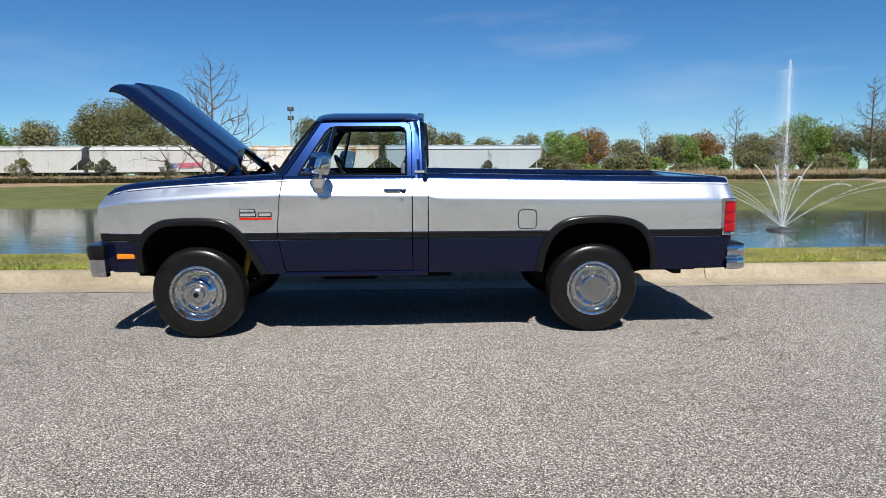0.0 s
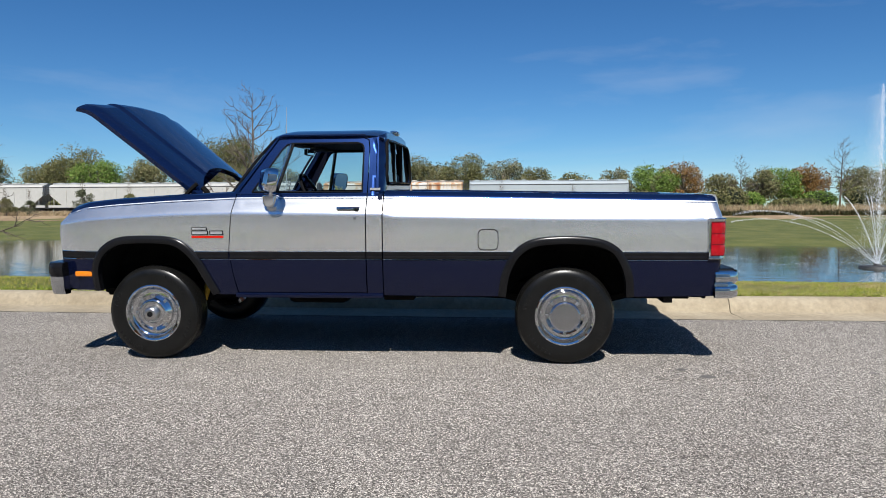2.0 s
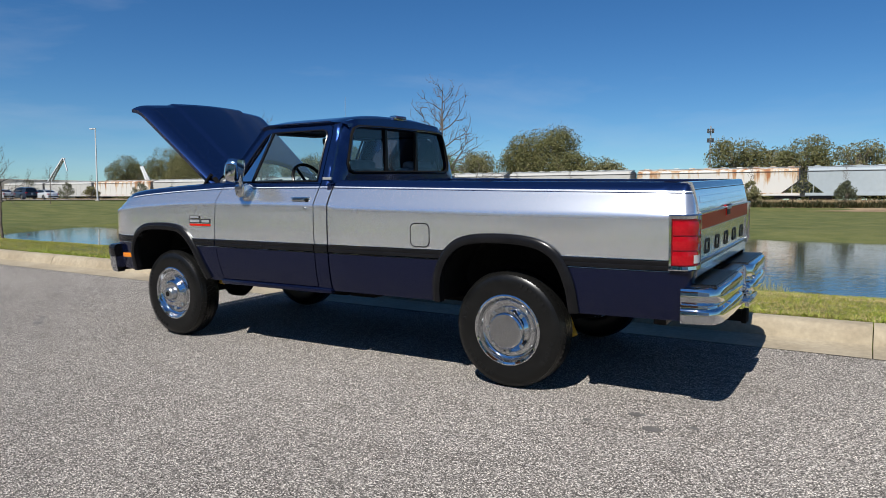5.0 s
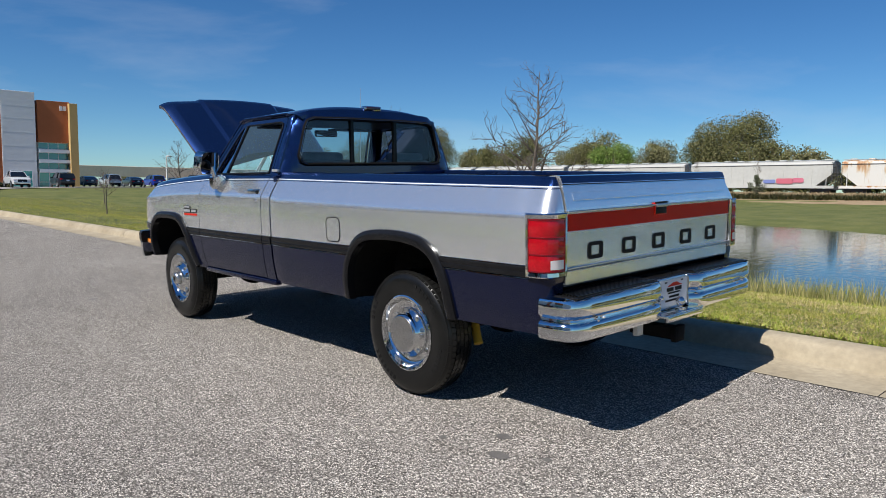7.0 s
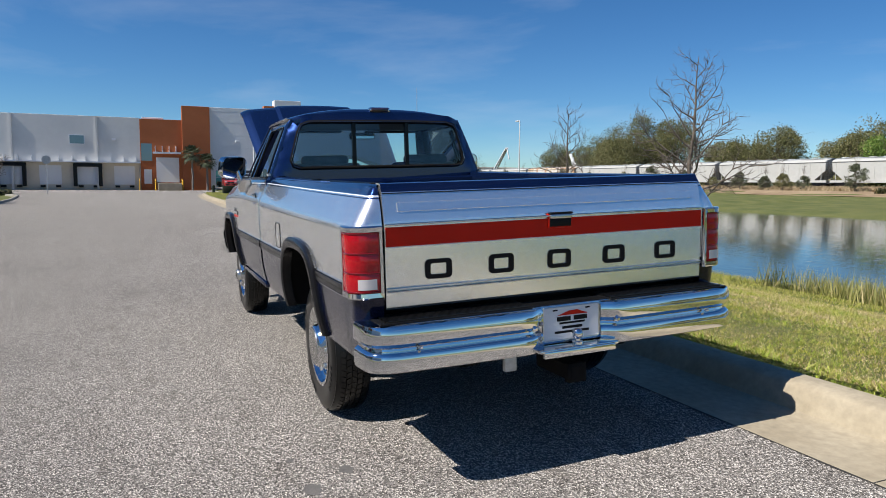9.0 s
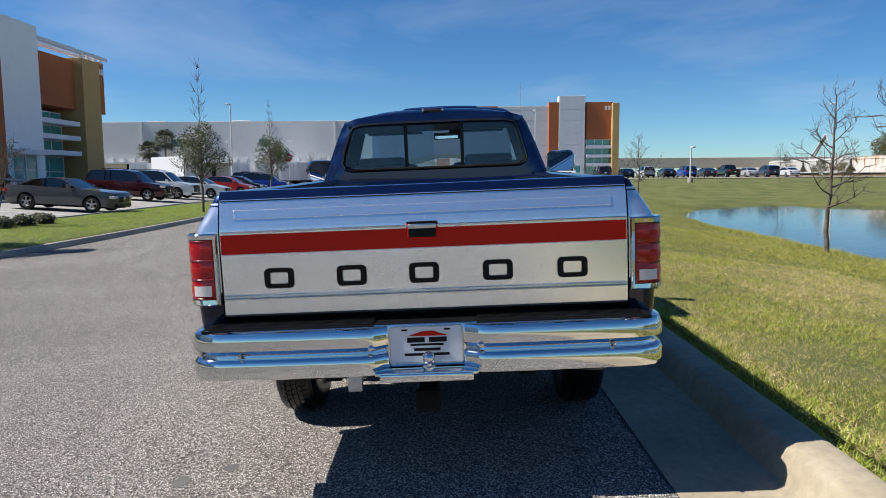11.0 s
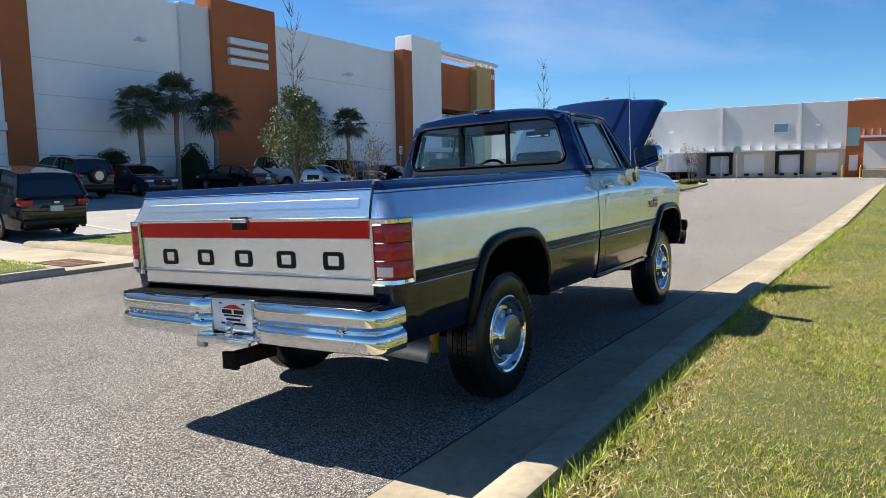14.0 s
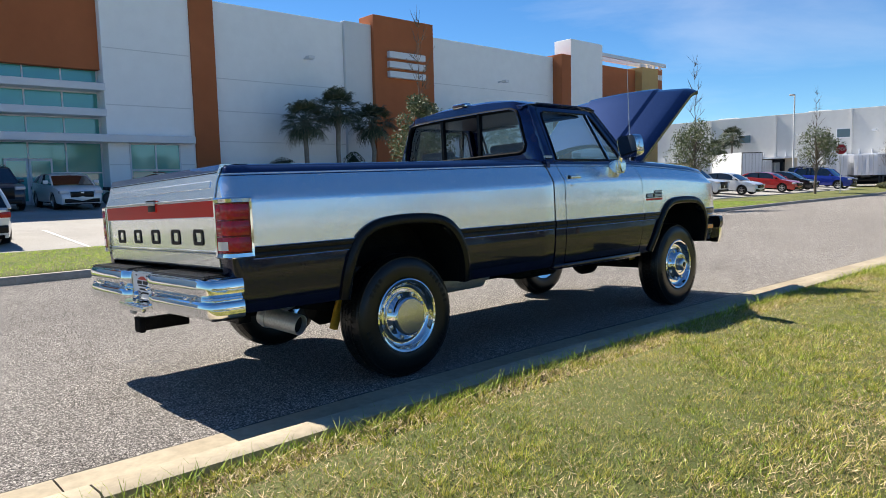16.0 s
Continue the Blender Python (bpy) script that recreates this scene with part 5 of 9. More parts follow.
    for e, d in ((0.0, -0.006), (0.0, 0.012), (0.018, 0.017), (0.07, 0.015), (0.085, 0.002)):
        f = 0.25 * e
        z0, z1, u0, u1 = 0.845 + f * 1.4, 1.15 - f * 1.4, e, 1 - e
        loops.append([wrap(u0 + (u1 - u0) * u, z0, d) for u in us] + [wrap(u1, z0 + (z1 - z0) * k / 4, d) for k in (1, 2, 3)] + [wrap(u0 + (u1 - u0) * u, z1, d) for u in us[::-1]] + [wrap(u0, z1 + (z0 - z1) * k / 4, d) for k in (1, 2, 3)])
    bm = bmesh.new()
    ring_loft(bm, loops, True, False)
    bmesh.ops.recalc_face_normals(bm, faces=bm.faces)
    part("bezel", bm, M["chrome"], lamp, "chrome bezel")
    bm = bmesh.new()
    ring_loft(bm, [[wrap(0.03 + 0.94 * u, 0.856, 0.004), wrap(0.03 + 0.94 * u, 1.139, 0.004)] for u in us], False, False)
    part("reflector", bm, M["lens_bright"], lamp)
    # near-black fillers stand in for the shade in the cab and tailgate gaps
    part("cab_gap", a_box(0.225, 0.262, s * 0.82, s * 0.885, 0.58, 1.30), M["under"], truck, smooth=False)
    part("cab_gap", a_box(0.225, 0.262, s * 0.76, s * 0.855, 1.24, 1.33), M["under"], truck, smooth=False)
    part("gate_gap", a_box(2.70, 2.745, s * 0.844, s * 0.870, 0.60, 1.30), M["under"], truck, smooth=False)


body_side(-1, False)
body_side(1, True)

# fuel door on the road's side
bm = bmesh.new()
prism(bm, rounded(0.985, 1.128, 0.916, 1.064, 0.035, 5), -0.9905, -0.98, "y")
fuel = part("fuel_door", bm, M["silver"], truck, "silver fuel flap with a dark shut line")
bm = bmesh.new()
loop = [(a, -0.9895, b) for a, b in rounded(0.981, 1.132, 0.912, 1.068, 0.038, 6)]
tube(bm, loop + [loop[0]], 0.0035, 5)
part("shut_line", bm, M["letter_black"], fuel)
part("finger_tab", a_box(1.128, 1.142, -0.994, -0.985, 0.982, 0.996, bevel=0.003), M["chrome"], fuel)

# dark inner shell that closes the body behind its panels
part("inner_shell", a_box(-2.3, -1.02, -0.5, 0.5, 0.62, 1.22), M["under"], truck, smooth=False)
part("firewall", a_box(-1.04, -0.97, -0.86, 0.86, 0.6, 1.33), M["under"], truck, smooth=False)
part("cab_floor", a_box(-0.97, 0.22, -0.9, 0.9, 0.56, 0.66), M["under"], truck, smooth=False)
for s in (-1, 1):
    part("door_inner", a_box(-0.92, 0.21, s * 0.82, s * 0.86, 0.62, 1.345), M["dash"], truck, "dark blue door lining", smooth=False)
    part("bed_inner", a_box(0.28, 2.72, s * 0.77, s * 0.79, 0.99, 1.3), M["navy"], truck, smooth=False)
# floor and tubs take near-black in place of navy, painting the arches' shade
part("bed_floor", a_box(0.27, 2.75, -0.59, 0.59, 0.8, 0.87), M["under"], truck, "bed floor, near-black for the shade in the arches", smooth=False)
for s in (-1, 1):
    part("wheel_tub", a_box(0.3, 2.72, s * 0.57, s * 0.775, 0.985, 1.0), M["under"], truck, "wheel tub, near-black for the shade in the arch", smooth=False)
    part("wheel_tub", a_box(0.3, 2.72, s * 0.57, s * 0.585, 0.86, 0.99), M["under"], truck, "wheel tub, near-black for the shade in the arch", smooth=False)
for k in range(9):
    part("floor_rib", a_box(0.3, 2.73, -0.52 + k * 0.13 - 0.025, -0.52 + k * 0.13 + 0.025, 0.868, 0.882, bevel=0.005), M["under"], truck)
part("bed_front", a_box(0.262, 0.30, -0.86, 0.86, 0.62, 1.335, bevel=0.01), M["navy"], truck, smooth=False)
part("cab_back_lower", a_box(0.2, 0.236, -0.92, 0.92, 0.58, 1.34), M["navy"], truck, smooth=False)


# tailgate: one pressing lofted across, coloured in bands
def gate_x(z):
    return table(z, [(0.79, 2.800), (0.80, 2.808), (1.15, 2.815), (1.17, 2.812), (1.29, 2.785), (1.325, 2.77), (1.335, 2.758)])


gate = part("tailgate", bmesh.new(), BODY_MATS, truck, "silver tailgate with a red band and dark emblem shapes")
bm = bmesh.new()
zs = [0.79, 0.80, 0.86, 0.9, 1.0, 1.06, 1.14, 1.15, 1.17, 1.203, 1.205, 1.21, 1.235, 1.24, 1.242, 1.286, 1.296, 1.31, 1.321, 1.325]
rings = []
for y in [-0.852, -0.805, -0.791, -0.788, -0.77] + [-0.7 + 0.14 * k for k in range(11)] + [0.77, 0.788, 0.791, 0.805, 0.852]:
    ring = []
    for z in zs:
        x = gate_x(min(z, 1.335))
        if 1.204 < z < 1.241 and abs(y) < 0.79:
            x += 0.0035
        if z > 1.323:
            x -= 0.02
        ring.append((x, y, z))
    ring += [(2.71, y, 1.322), (2.705, y, 1.31), (2.705, y, 0.79)]
    rings.append(ring)
ring_loft(bm, rings)
for f in bm.faces:
    f.material_index = 1 if f.calc_center_median().z > 1.286 else 0
bmesh.ops.recalc_face_normals(bm, faces=bm.faces)
bm.to_mesh(gate.data)
bm.free()
gate.data.shade_smooth()
gate.data.set_sharp_from_angle(angle=radians(30))
part("red_band", a_box(2.812, 2.8185, -0.848, 0.848, 1.058, 1.140), M["red_band"], gate, "glossy red band", smooth=False)
for z, h in ((1.146, 0.010), (0.864, 0.006), (0.877, 0.003)):
    part("bright_moulding", a_box(2.806, 2.824, -0.849, 0.849, z, z + h, bevel=0.004), M["brushed"], gate, "bright moulding")
part("bright_line", a_box(2.812, 2.8175, -0.848, 0.848, 1.054, 1.058), M["frame_white"], gate, smooth=False)
part("pinstripe", a_box(2.78, 2.7895, -0.849, 0.849, 1.279, 1.283), M["letter_black"], gate, smooth=False)
handle = part("gate_handle", a_box(2.814, 2.824, -0.066, 0.066, 1.094, 1.166, bevel=0.006), M["red_band"], gate, "latch handle in a dark recess")
part("recess", a_box(2.82, 2.8265, -0.058, 0.058, 1.101, 1.14, bevel=0.002), M["letter_black"], handle)
part("pull", a_box(2.816, 2.836, -0.06, 0.06, 1.137, 1.160, bevel=0.007, seg=3), M["brushed"], handle, "bright steel pull")
part("pull_edge", a_box(2.818, 2.834, -0.064, 0.064, 1.160, 1.168, bevel=0.003), M["letter_black"], handle)
for yc in (-0.612, -0.305, 0.0, 0.31, 0.622):
    bm = bmesh.new()
    outer, inner = rounded(yc - 0.063, yc + 0.063, 0.908, 0.994, 0.02, 4), rounded(yc - 0.038, yc + 0.038, 0.927, 0.975, 0.008, 4)
    vo, vi = [bm.verts.new((2.8155, a, b)) for a, b in outer], [bm.verts.new((2.8155, a, b)) for a, b in inner]
    vb, vc = [bm.verts.new((2.81, a, b)) for a, b in outer], [bm.verts.new((2.81, a, b)) for a, b in inner]
    for k in range(len(vo)):
        j = (k + 1) % len(vo)
        bm.faces.new((vo[k], vo[j], vi[j], vi[k]))
        bm.faces.new((vb[k], vb[j], vo[j], vo[k]))
        bm.faces.new((vi[k], vi[j], vc[j], vc[k]))
    bmesh.ops.recalc_face_normals(bm, faces=bm.faces)
    part("emblem_shape", bm, M["letter_black"], gate, "plain black block of an emblem", smooth=False)
part("rear_valance", a_box(2.62, 2.70, -0.94, 0.94, 0.60, 0.80), M["black_plastic"], truck, smooth=False)

# step bumper, chrome, with a notch for the plate
bump_root = new("rear_bumper")
bump_root.parent = truck
tagged(bump_root, "chrome step bumper with ribbed black treads")


def bumper_half(s):
    prof = [(-0.16, 0.55), (-0.03, 0.545), (-0.006, 0.555), (0.0, 0.572), (0.0, 0.622), (-0.006, 0.634), (-0.02, 0.643), (-0.022, 0.652), (-0.012, 0.664), (-0.001, 0.674), (0.0, 0.69), (0.0, 0.725), (-0.008, 0.745), (-0.025, 0.752), (-0.16, 0.752)]
    plan = [(2.92, 0.155), (2.925, 0.17), (2.95, 0.2), (2.962, 0.235), (2.965, 0.3), (2.962, 0.6), (2.954, 0.84), (2.947, 0.885), (2.927, 0.938), (2.89, 0.969), (2.83, 0.981), (2.75, 0.986)]
    rings = []
    for k, (x, y) in enumerate(plan):
        xa, ya = plan[max(0, k - 1)]
        xb, yb = plan[min(len(plan) - 1, k + 1)]
        tx, ty = xb - xa, yb - ya
        L = math.hypot(tx, ty)
        nx, ny = ty / L, -tx / L
        rings.append([(x + nx * d, s * (y + ny * d) if d > -0.1 else s * min(y, 0.9), z) if d > -0.1 else (2.77, s * min(y, 0.93), z) for d, z in prof])
    bm = bmesh.new()
    ring_loft(bm, rings)
    bmesh.ops.recalc_face_normals(bm, faces=bm.faces)
    half = part("bumper_half", bm, M["chrome"], bump_root)
    # grooved rubber tread on top
    part("tread_pad", a_box(2.755, 2.925, s * 0.21, s * 0.92, 0.748, 0.758, bevel=0.003), M["black_plastic"], bump_root, "ribbed black tread pad", smooth=False)
    for k in range(9):
        part("tread_rib", a_box(2.765 + k * 0.0175, 2.775 + k * 0.0175, s * 0.215, s * 0.89, 0.757, 0.764), M["rubber"], bump_root, smooth=False)
    for y, r in ((0.22, 0.013), (0.76, 0.008)):
        bm = bmesh.new()
        lathe(bm, [(0.0, 0.012), (r * 0.5, 0.012), (r, 0.006), (r, -0.01)], 12, Matrix.Translation((2.958, s * y, 0.668 if y < 0.5 else 0.653)) @ pose(0, 0, 0, 0, 90))
        part("bolt", bm, M["chrome"], bump_root)


bumper_half(-1)
bumper_half(1)
part("notch_back", a_box(2.86, 2.905, -0.165, 0.165, 0.575, 0.752, bevel=0.005), M["chrome"], bump_root)
part("tread_pad", a_box(2.755, 2.895, -0.21, 0.21, 0.746, 0.756, bevel=0.003), M["black_plastic"], bump_root, "ribbed black tread pad", smooth=False)
part("drawbar_plate", a_box(2.78, 2.985, -0.21, 0.21, 0.556, 0.572, bevel=0.005), M["chrome"], bump_root, "bright flat drawbar plate")
part("plate_lip", a_box(2.965, 2.99, -0.19, 0.19, 0.532, 0.566, bevel=0.006), M["chrome"], bump_root)
bm = bmesh.new()
lathe(bm, [(0.0, 0.075), (0.012, 0.073), (0.022, 0.064), (0.026, 0.05), (0.023, 0.036), (0.013, 0.026), (0.013, 0.016), (0.026, 0.014), (0.026, 0.0), (0.0, 0.0)], 20, pose(2.945, 0.01, 0.57))
part("tow_ball", bm, M["chrome"], bump_root, "chrome tow ball")
plate = new("plate")
plate.parent = truck
tagged(plate, "white dealer plate with red and black bars")
bm = bmesh.new()
prism(bm, rounded(-0.148, 0.148, 0.592, 0.742, 0.012, 4), 2.906, 2.911, "x")
part("sheet", bm, M["frame_white"], plate, smooth=False)
bm = bmesh.new()
loop = [(2.911, a, b) for a, b in rounded(-0.15, 0.15, 0.59, 0.744, 0.012, 4)]
tube(bm, loop + [loop[0]], 0.004, 5)
part("frame", bm, M["brushed"], plate)
bm = bmesh.new()
prism(bm, [(-0.075, 0.703), (-0.05, 0.711), (-0.015, 0.722), (0.03, 0.724), (0.06, 0.712), (0.085, 0.706), (0.085, 0.702)], 2.911, 2.9125, "x")
part("red_shape", bm, M["red_band"], plate, "red curved shape", smooth=False)
for y0, y1, z0, z1, mk in ((-0.078, -0.005, 0.676, 0.697, "letter_black"), (0.012, 0.085, 0.676, 0.697, "letter_black"), (-0.065, 0.072, 0.662, 0.671, "letter_black"), (-0.05, 0.058, 0.64, 0.652, "letter_black"), (-0.09, 0.095, 0.62, 0.631, "letter_black"), (-0.1, -0.075, 0.725, 0.732, "letter_black"), (0.075, 0.1, 0.725, 0.732, "letter_black")):
    part("bar", a_box(2.9108, 2.9124, y0, y1, z0, z1), M[mk], plate, smooth=False)
part("tow_receiver", a_box(2.66, 2.95, -0.04, 0.04, 0.405, 0.475, bevel=0.006), M["under"], truck, "black square tow receiver tube")
part("receiver_collar", a_box(2.925, 2.957, -0.05, 0.05, 0.395, 0.485, bevel=0.006), M["under"], truck)
bm = bmesh.new()
prism(bm, rounded(-0.031, 0.031, 0.411, 0.469, 0.004, 2), 2.93, 2.9595, "x")
part("receiver_hole", bm, M["under"], truck, smooth=False)
part("hitch_cross_tube", a_box(2.48, 2.56, -0.5, 0.5, 0.43, 0.50, bevel=0.008), M["black_plastic"], truck)
part("wiring_socket", a_box(2.86, 2.89, -0.335, -0.275, 0.47, 0.55, bevel=0.006), M["galvanised"], truck, "grey trailer wiring socket")

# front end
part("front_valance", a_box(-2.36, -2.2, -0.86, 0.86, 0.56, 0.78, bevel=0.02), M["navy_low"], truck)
part("grille", a_box(-2.40, -2.34, -0.86, 0.86, 0.80, 1.17, bevel=0.02), M["chrome"], truck, "chrome grille surround")
for k in range(5):
    part("grille_bar", a_box(-2.415, -2.38, -0.52, 0.52, 0.86 + 0.06 * k, 0.875 + 0.06 * k), M["black_plastic"], truck, smooth=False)
for s in (-1, 1):
    part("headlamp", a_box(-2.418, -2.37, s * 0.56, s * 0.84, 0.93, 1.10, bevel=0.02), M["lens_white"], truck, "square headlamp")
    part("bumper_guard", a_box(-2.55, -2.46, s * 0.3, s * 0.36, 0.55, 0.8, bevel=0.02), M["black_plastic"], truck)
fb = new("front_bumper")
fb.parent = truck
tagged(fb, "chrome front bumper with a black upper pad")
for name, prof, mk in (("pad", [(0.0, 0.69), (-0.03, 0.69), (-0.042, 0.72), (-0.042, 0.775), (-0.03, 0.8), (0.0, 0.805), (0.06, 0.80), (0.06, 0.69)], "black_plastic"),
                       ("face", [(0.0, 0.545), (-0.015, 0.545), (-0.03, 0.6), (-0.034, 0.688), (0.0, 0.69), (0.05, 0.69), (0.05, 0.545)], "chrome")):
    plan = [(-2.36, -0.955), (-2.42, -0.952), (-2.47, -0.935), (-2.495, -0.9), (-2.505, -0.8), (-2.51, -0.4), (-2.512, 0.0), (-2.51, 0.4), (-2.505, 0.8), (-2.495, 0.9), (-2.47, 0.935), (-2.42, 0.952), (-2.36, 0.955)]
    rings = []
    for k, (x, y) in enumerate(plan):
        xa, ya = plan[max(0, k - 1)]
        xb, yb = plan[min(len(plan) - 1, k + 1)]
        L = math.hypot(xb - xa, yb - ya)
        nx, ny = (yb - ya) / L, -(xb - xa) / L
        rings.append([(x + nx * d, y + ny * d, z) for d, z in prof])
    bm = bmesh.new()
    ring_loft(bm, rings)
    bmesh.ops.recalc_face_normals(bm, faces=bm.faces)
    part(name, bm, M[mk], fb)

# roof, windscreen, rear wall with its window
bm = bmesh.new()
rings = []
for x in [-0.672, -0.668, -0.655, -0.62, -0.55, -0.4, -0.2, 0.0, 0.1, 0.16, 0.195, 0.212, 0.216]:
    ring = []
    for k in range(25):
        y = -0.728 + 1.456 * k / 24
        a = abs(y) / 0.728
        y *= 1 - 0.055 * max(0.0, (x - 0.06) / 0.156) ** 1.6
        z = 1.806 + 0.082 * (1 - a ** 2.8)
        drop = 0.028 * max(0, (-0.55 - x) / 0.122) ** 2 + 0.04 * max(0, (x - 0.1) / 0.116) ** 2.5
        dx = 0.035 * (1 - a * a) * (-1 if x < -0.3 else 0)
        ring.append((x + dx * max(0.0, (-0.3 - x) / 0.37), y, z - drop * (1 - 0.4 * a ** 3)))
    rings.append(ring)
ring_loft(bm, rings, False, False)
es = [e for e in bm.edges if e.is_boundary]
r = bmesh.ops.extrude_edge_only(bm, edges=es)
for v in (g for g in r["geom"] if isinstance(g, bmesh.types.BMVert)):
    v.co += Vector((0, -0.02 if v.co.y > 0.67 else 0.02 if v.co.y < -0.67 else 0, -0.022))
bmesh.ops.recalc_face_normals(bm, faces=bm.faces)
part("roof", bm, M["navy"], truck)
part("roof_lining", a_box(-0.62, 0.17, -0.68, 0.68, 1.765, 1.78), M["dash"], truck, smooth=False)


def screen(u, v):
    """Windscreen: u across -1 to 1, v from its foot to its head."""
    x0, x1 = -1.0 - 0.085 * (1 - u * u), -0.672 - 0.035 * (1 - u * u)
    return Vector((x0 + (x1 - x0) * v - 0.018 * math.sin(math.pi * v), u * (0.815 - 0.16 * v), 1.352 + 0.45 * v + 0.02 * (1 - u * u) * v))


bm = bmesh.new()
ring_loft(bm, [[screen(-1 + k / 8, j / 8) for k in range(17)] for j in range(9)], False, False)
part("windscreen", bm, M["glass_front"], truck, "clear windscreen").visible_shadow = False
bm = bmesh.new()
edge = [screen(-1, j / 8) for j in range(9)] + [screen(-1 + k / 8, 1) for k in range(1, 17)] + [screen(1, 1 - j / 8) for j in range(1, 9)] + [screen(1 - k / 8, 0) for k in range(1, 17)]
tube(bm, edge, 0.012, 6)
part("windscreen_seal", bm, M["black_plastic"], truck)
part("cowl", a_box(-1.16, -0.97, -0.83, 0.83, 1.30, 1.345, bevel=0.012), M["navy"], truck)
for y in (-0.45, 0.2):
    bm = bmesh.new()
    tube(bm, [(-1.11, y - 0.1, 1.36), (-1.07, y + 0.35, 1.375)], 0.007, 5)
    part("wiper", bm, M["black_plastic"], truck)


def back(y, z):
    half = table(z, [(1.33, 0.90), (1.345, 0.893), (1.6, 0.795), (1.75, 0.735), (1.80, 0.70), (1.87, 0.6)])
    u = max(0.0, abs(y) - (half - 0.085)) / 0.085
    return (0.238 - 0.02 * ((z - 1.34) / 0.5) ** 3 - 0.065 * min(1.0, u) ** 2, y, z)


outline = [(-0.9, 1.33), (-0.893, 1.345), (-0.795, 1.6), (-0.735, 1.75), (-0.70, 1.80), (-0.60, 1.83), (-0.3, 1.853), (0, 1.858), (0.3, 1.853), (0.60, 1.83), (0.70, 1.80), (0.735, 1.75), (0.795, 1.6), (0.893, 1.345), (0.9, 1.33)]
hole = [(-0.655, 1.422), (0.655, 1.422), (0.705, 1.44), (0.722, 1.485), (0.66, 1.70), (0.63, 1.752), (0.57, 1.772), (0.3, 1.778), (-0.3, 1.778), (-0.57, 1.772), (-0.63, 1.752), (-0.66, 1.70), (-0.722, 1.485), (-0.705, 1.44)]
part("cab_back", sheet(outline, back, [hole], step=0.06, rim_dir=(-1, 0, 0), rim=0.03), M["navy"], truck)
bm = bmesh.new()
loop = [Vector(back(*p)) + Vector((0.004, 0, 0)) for p in dense(hole, 0.05)]
tube(bm, loop + [loop[0]], 0.014, 6)
rw = part("rear_window", bm, M["under"], truck, "three-pane sliding rear window in a black seal")
bm = bmesh.new()
tube(bm, [v + Vector((0.013, 0, 0)) for v in loop] + [loop[0] + Vector((0.013, 0, 0))], 0.0015, 5)
part("bright_trim", bm, M["chrome"], rw)


def hole_edge(y):
    return table(abs(y), [(0.57, 1.768), (0.63, 1.746), (0.66, 1.695), (0.72, 1.5)])


for y0, y1, dx, mk in ((-0.705, -0.225, 0, "glass_dark"), (-0.215, 0.0, -0.012, "glass_dark"), (0.225, 0.705, 0, "glass_dark")):
    bm = bmesh.new()
    lo = [(y, 1.428 + 0.04 * max(0, (abs(y) - 0.64) / 0.06)) for y in steps((y0, y1, 0.08))]
    hi = [(y, min(1.774, hole_edge(y)) if abs(y) > 0.56 else 1.773) for y in steps((y0, y1, 0.08))]
    ring_loft(bm, [[Vector(back(y, z)) + Vector((dx - 0.012, 0, 0)) for y, z in lo], [Vector(back(y, z)) + Vector((dx - 0.012, 0, 0)) for y, z in hi]], False, False)
    part("pane", bm, M[mk], rw, "tinted pane", smooth=False).visible_shadow = False
for y in (-0.22, 0.22):
    part("slider_bar", a_box(0.205, 0.236, y - 0.014, y + 0.014, 1.425, 1.775), M["black_plastic"], rw, smooth=False)
hl = part("brake_lamp", a_box(0.17, 0.232, -0.085, 0.085, 1.852, 1.892, bevel=0.012), M["chrome"], truck, "high brake lamp in a bright housing")
part("lens", a_box(0.228, 0.236, -0.07, 0.07, 1.86, 1.884, bevel=0.004), M["lens_dull"], hl)

# inside the cab
bench = new("bench_seat")
bench.parent = truck
tagged(bench, "grey blue bench seat")
part("cushion", a_box(-0.42, 0.1, -0.72, 0.72, 0.88, 1.06, bevel=0.05), M["vinyl"], bench)
for y0, y1 in ((-0.7, -0.13), (-0.11, 0.11), (0.13, 0.7)):
    part("backrest", a_box(0.02, 0.17, y0, y1, 1.02, 1.46 if y1 - y0 > 0.3 else 1.42, bevel=0.05, seg=3), M["vinyl"], bench)
for y in (-0.43, 0.43):
    part("headrest", a_box(0.05, 0.15, y - 0.19, y + 0.19, 1.44, 1.52, bevel=0.035, seg=3), M["vinyl"], bench)
part("dashboard", a_box(-0.99, -0.66, -0.8, 0.8, 1.08, 1.345, bevel=0.05, seg=3), M["dash"], truck, "dark blue dashboard")
wheel = new("steering_wheel")
wheel.parent = truck
tagged(wheel, "dark steering wheel")
wm = pose(-0.47, -0.36, 1.33, 0, 62)
bm = bmesh.new()
loop = [wm @ Vector((0.195 * math.cos(2 * math.pi * k / 32), 0.195 * math.sin(2 * math.pi * k / 32), 0)) for k in range(33)]
tube(bm, loop, 0.014, 8, caps=False)
part("rim", bm, M["black_plastic"], wheel)
bm = bmesh.new()
for a in (90, -30, 210):
    tube(bm, [wm @ Vector((0, 0, -0.03)), wm @ Vector((0.19 * math.cos(radians(a)), 0.19 * math.sin(radians(a)), 0))], 0.013, 6)
tube(bm, [wm @ Vector((0, 0, 0.0)), wm @ Vector((0, 0, -0.25))], [0.05, 0.035], 10)
part("spokes", bm, M["black_plastic"], wheel)
im = part("inside_mirror", a_box(-0.635, -0.605, -0.02, 0.22, 1.685, 1.745, bevel=0.012), M["black_plastic"], truck, "inside mirror")
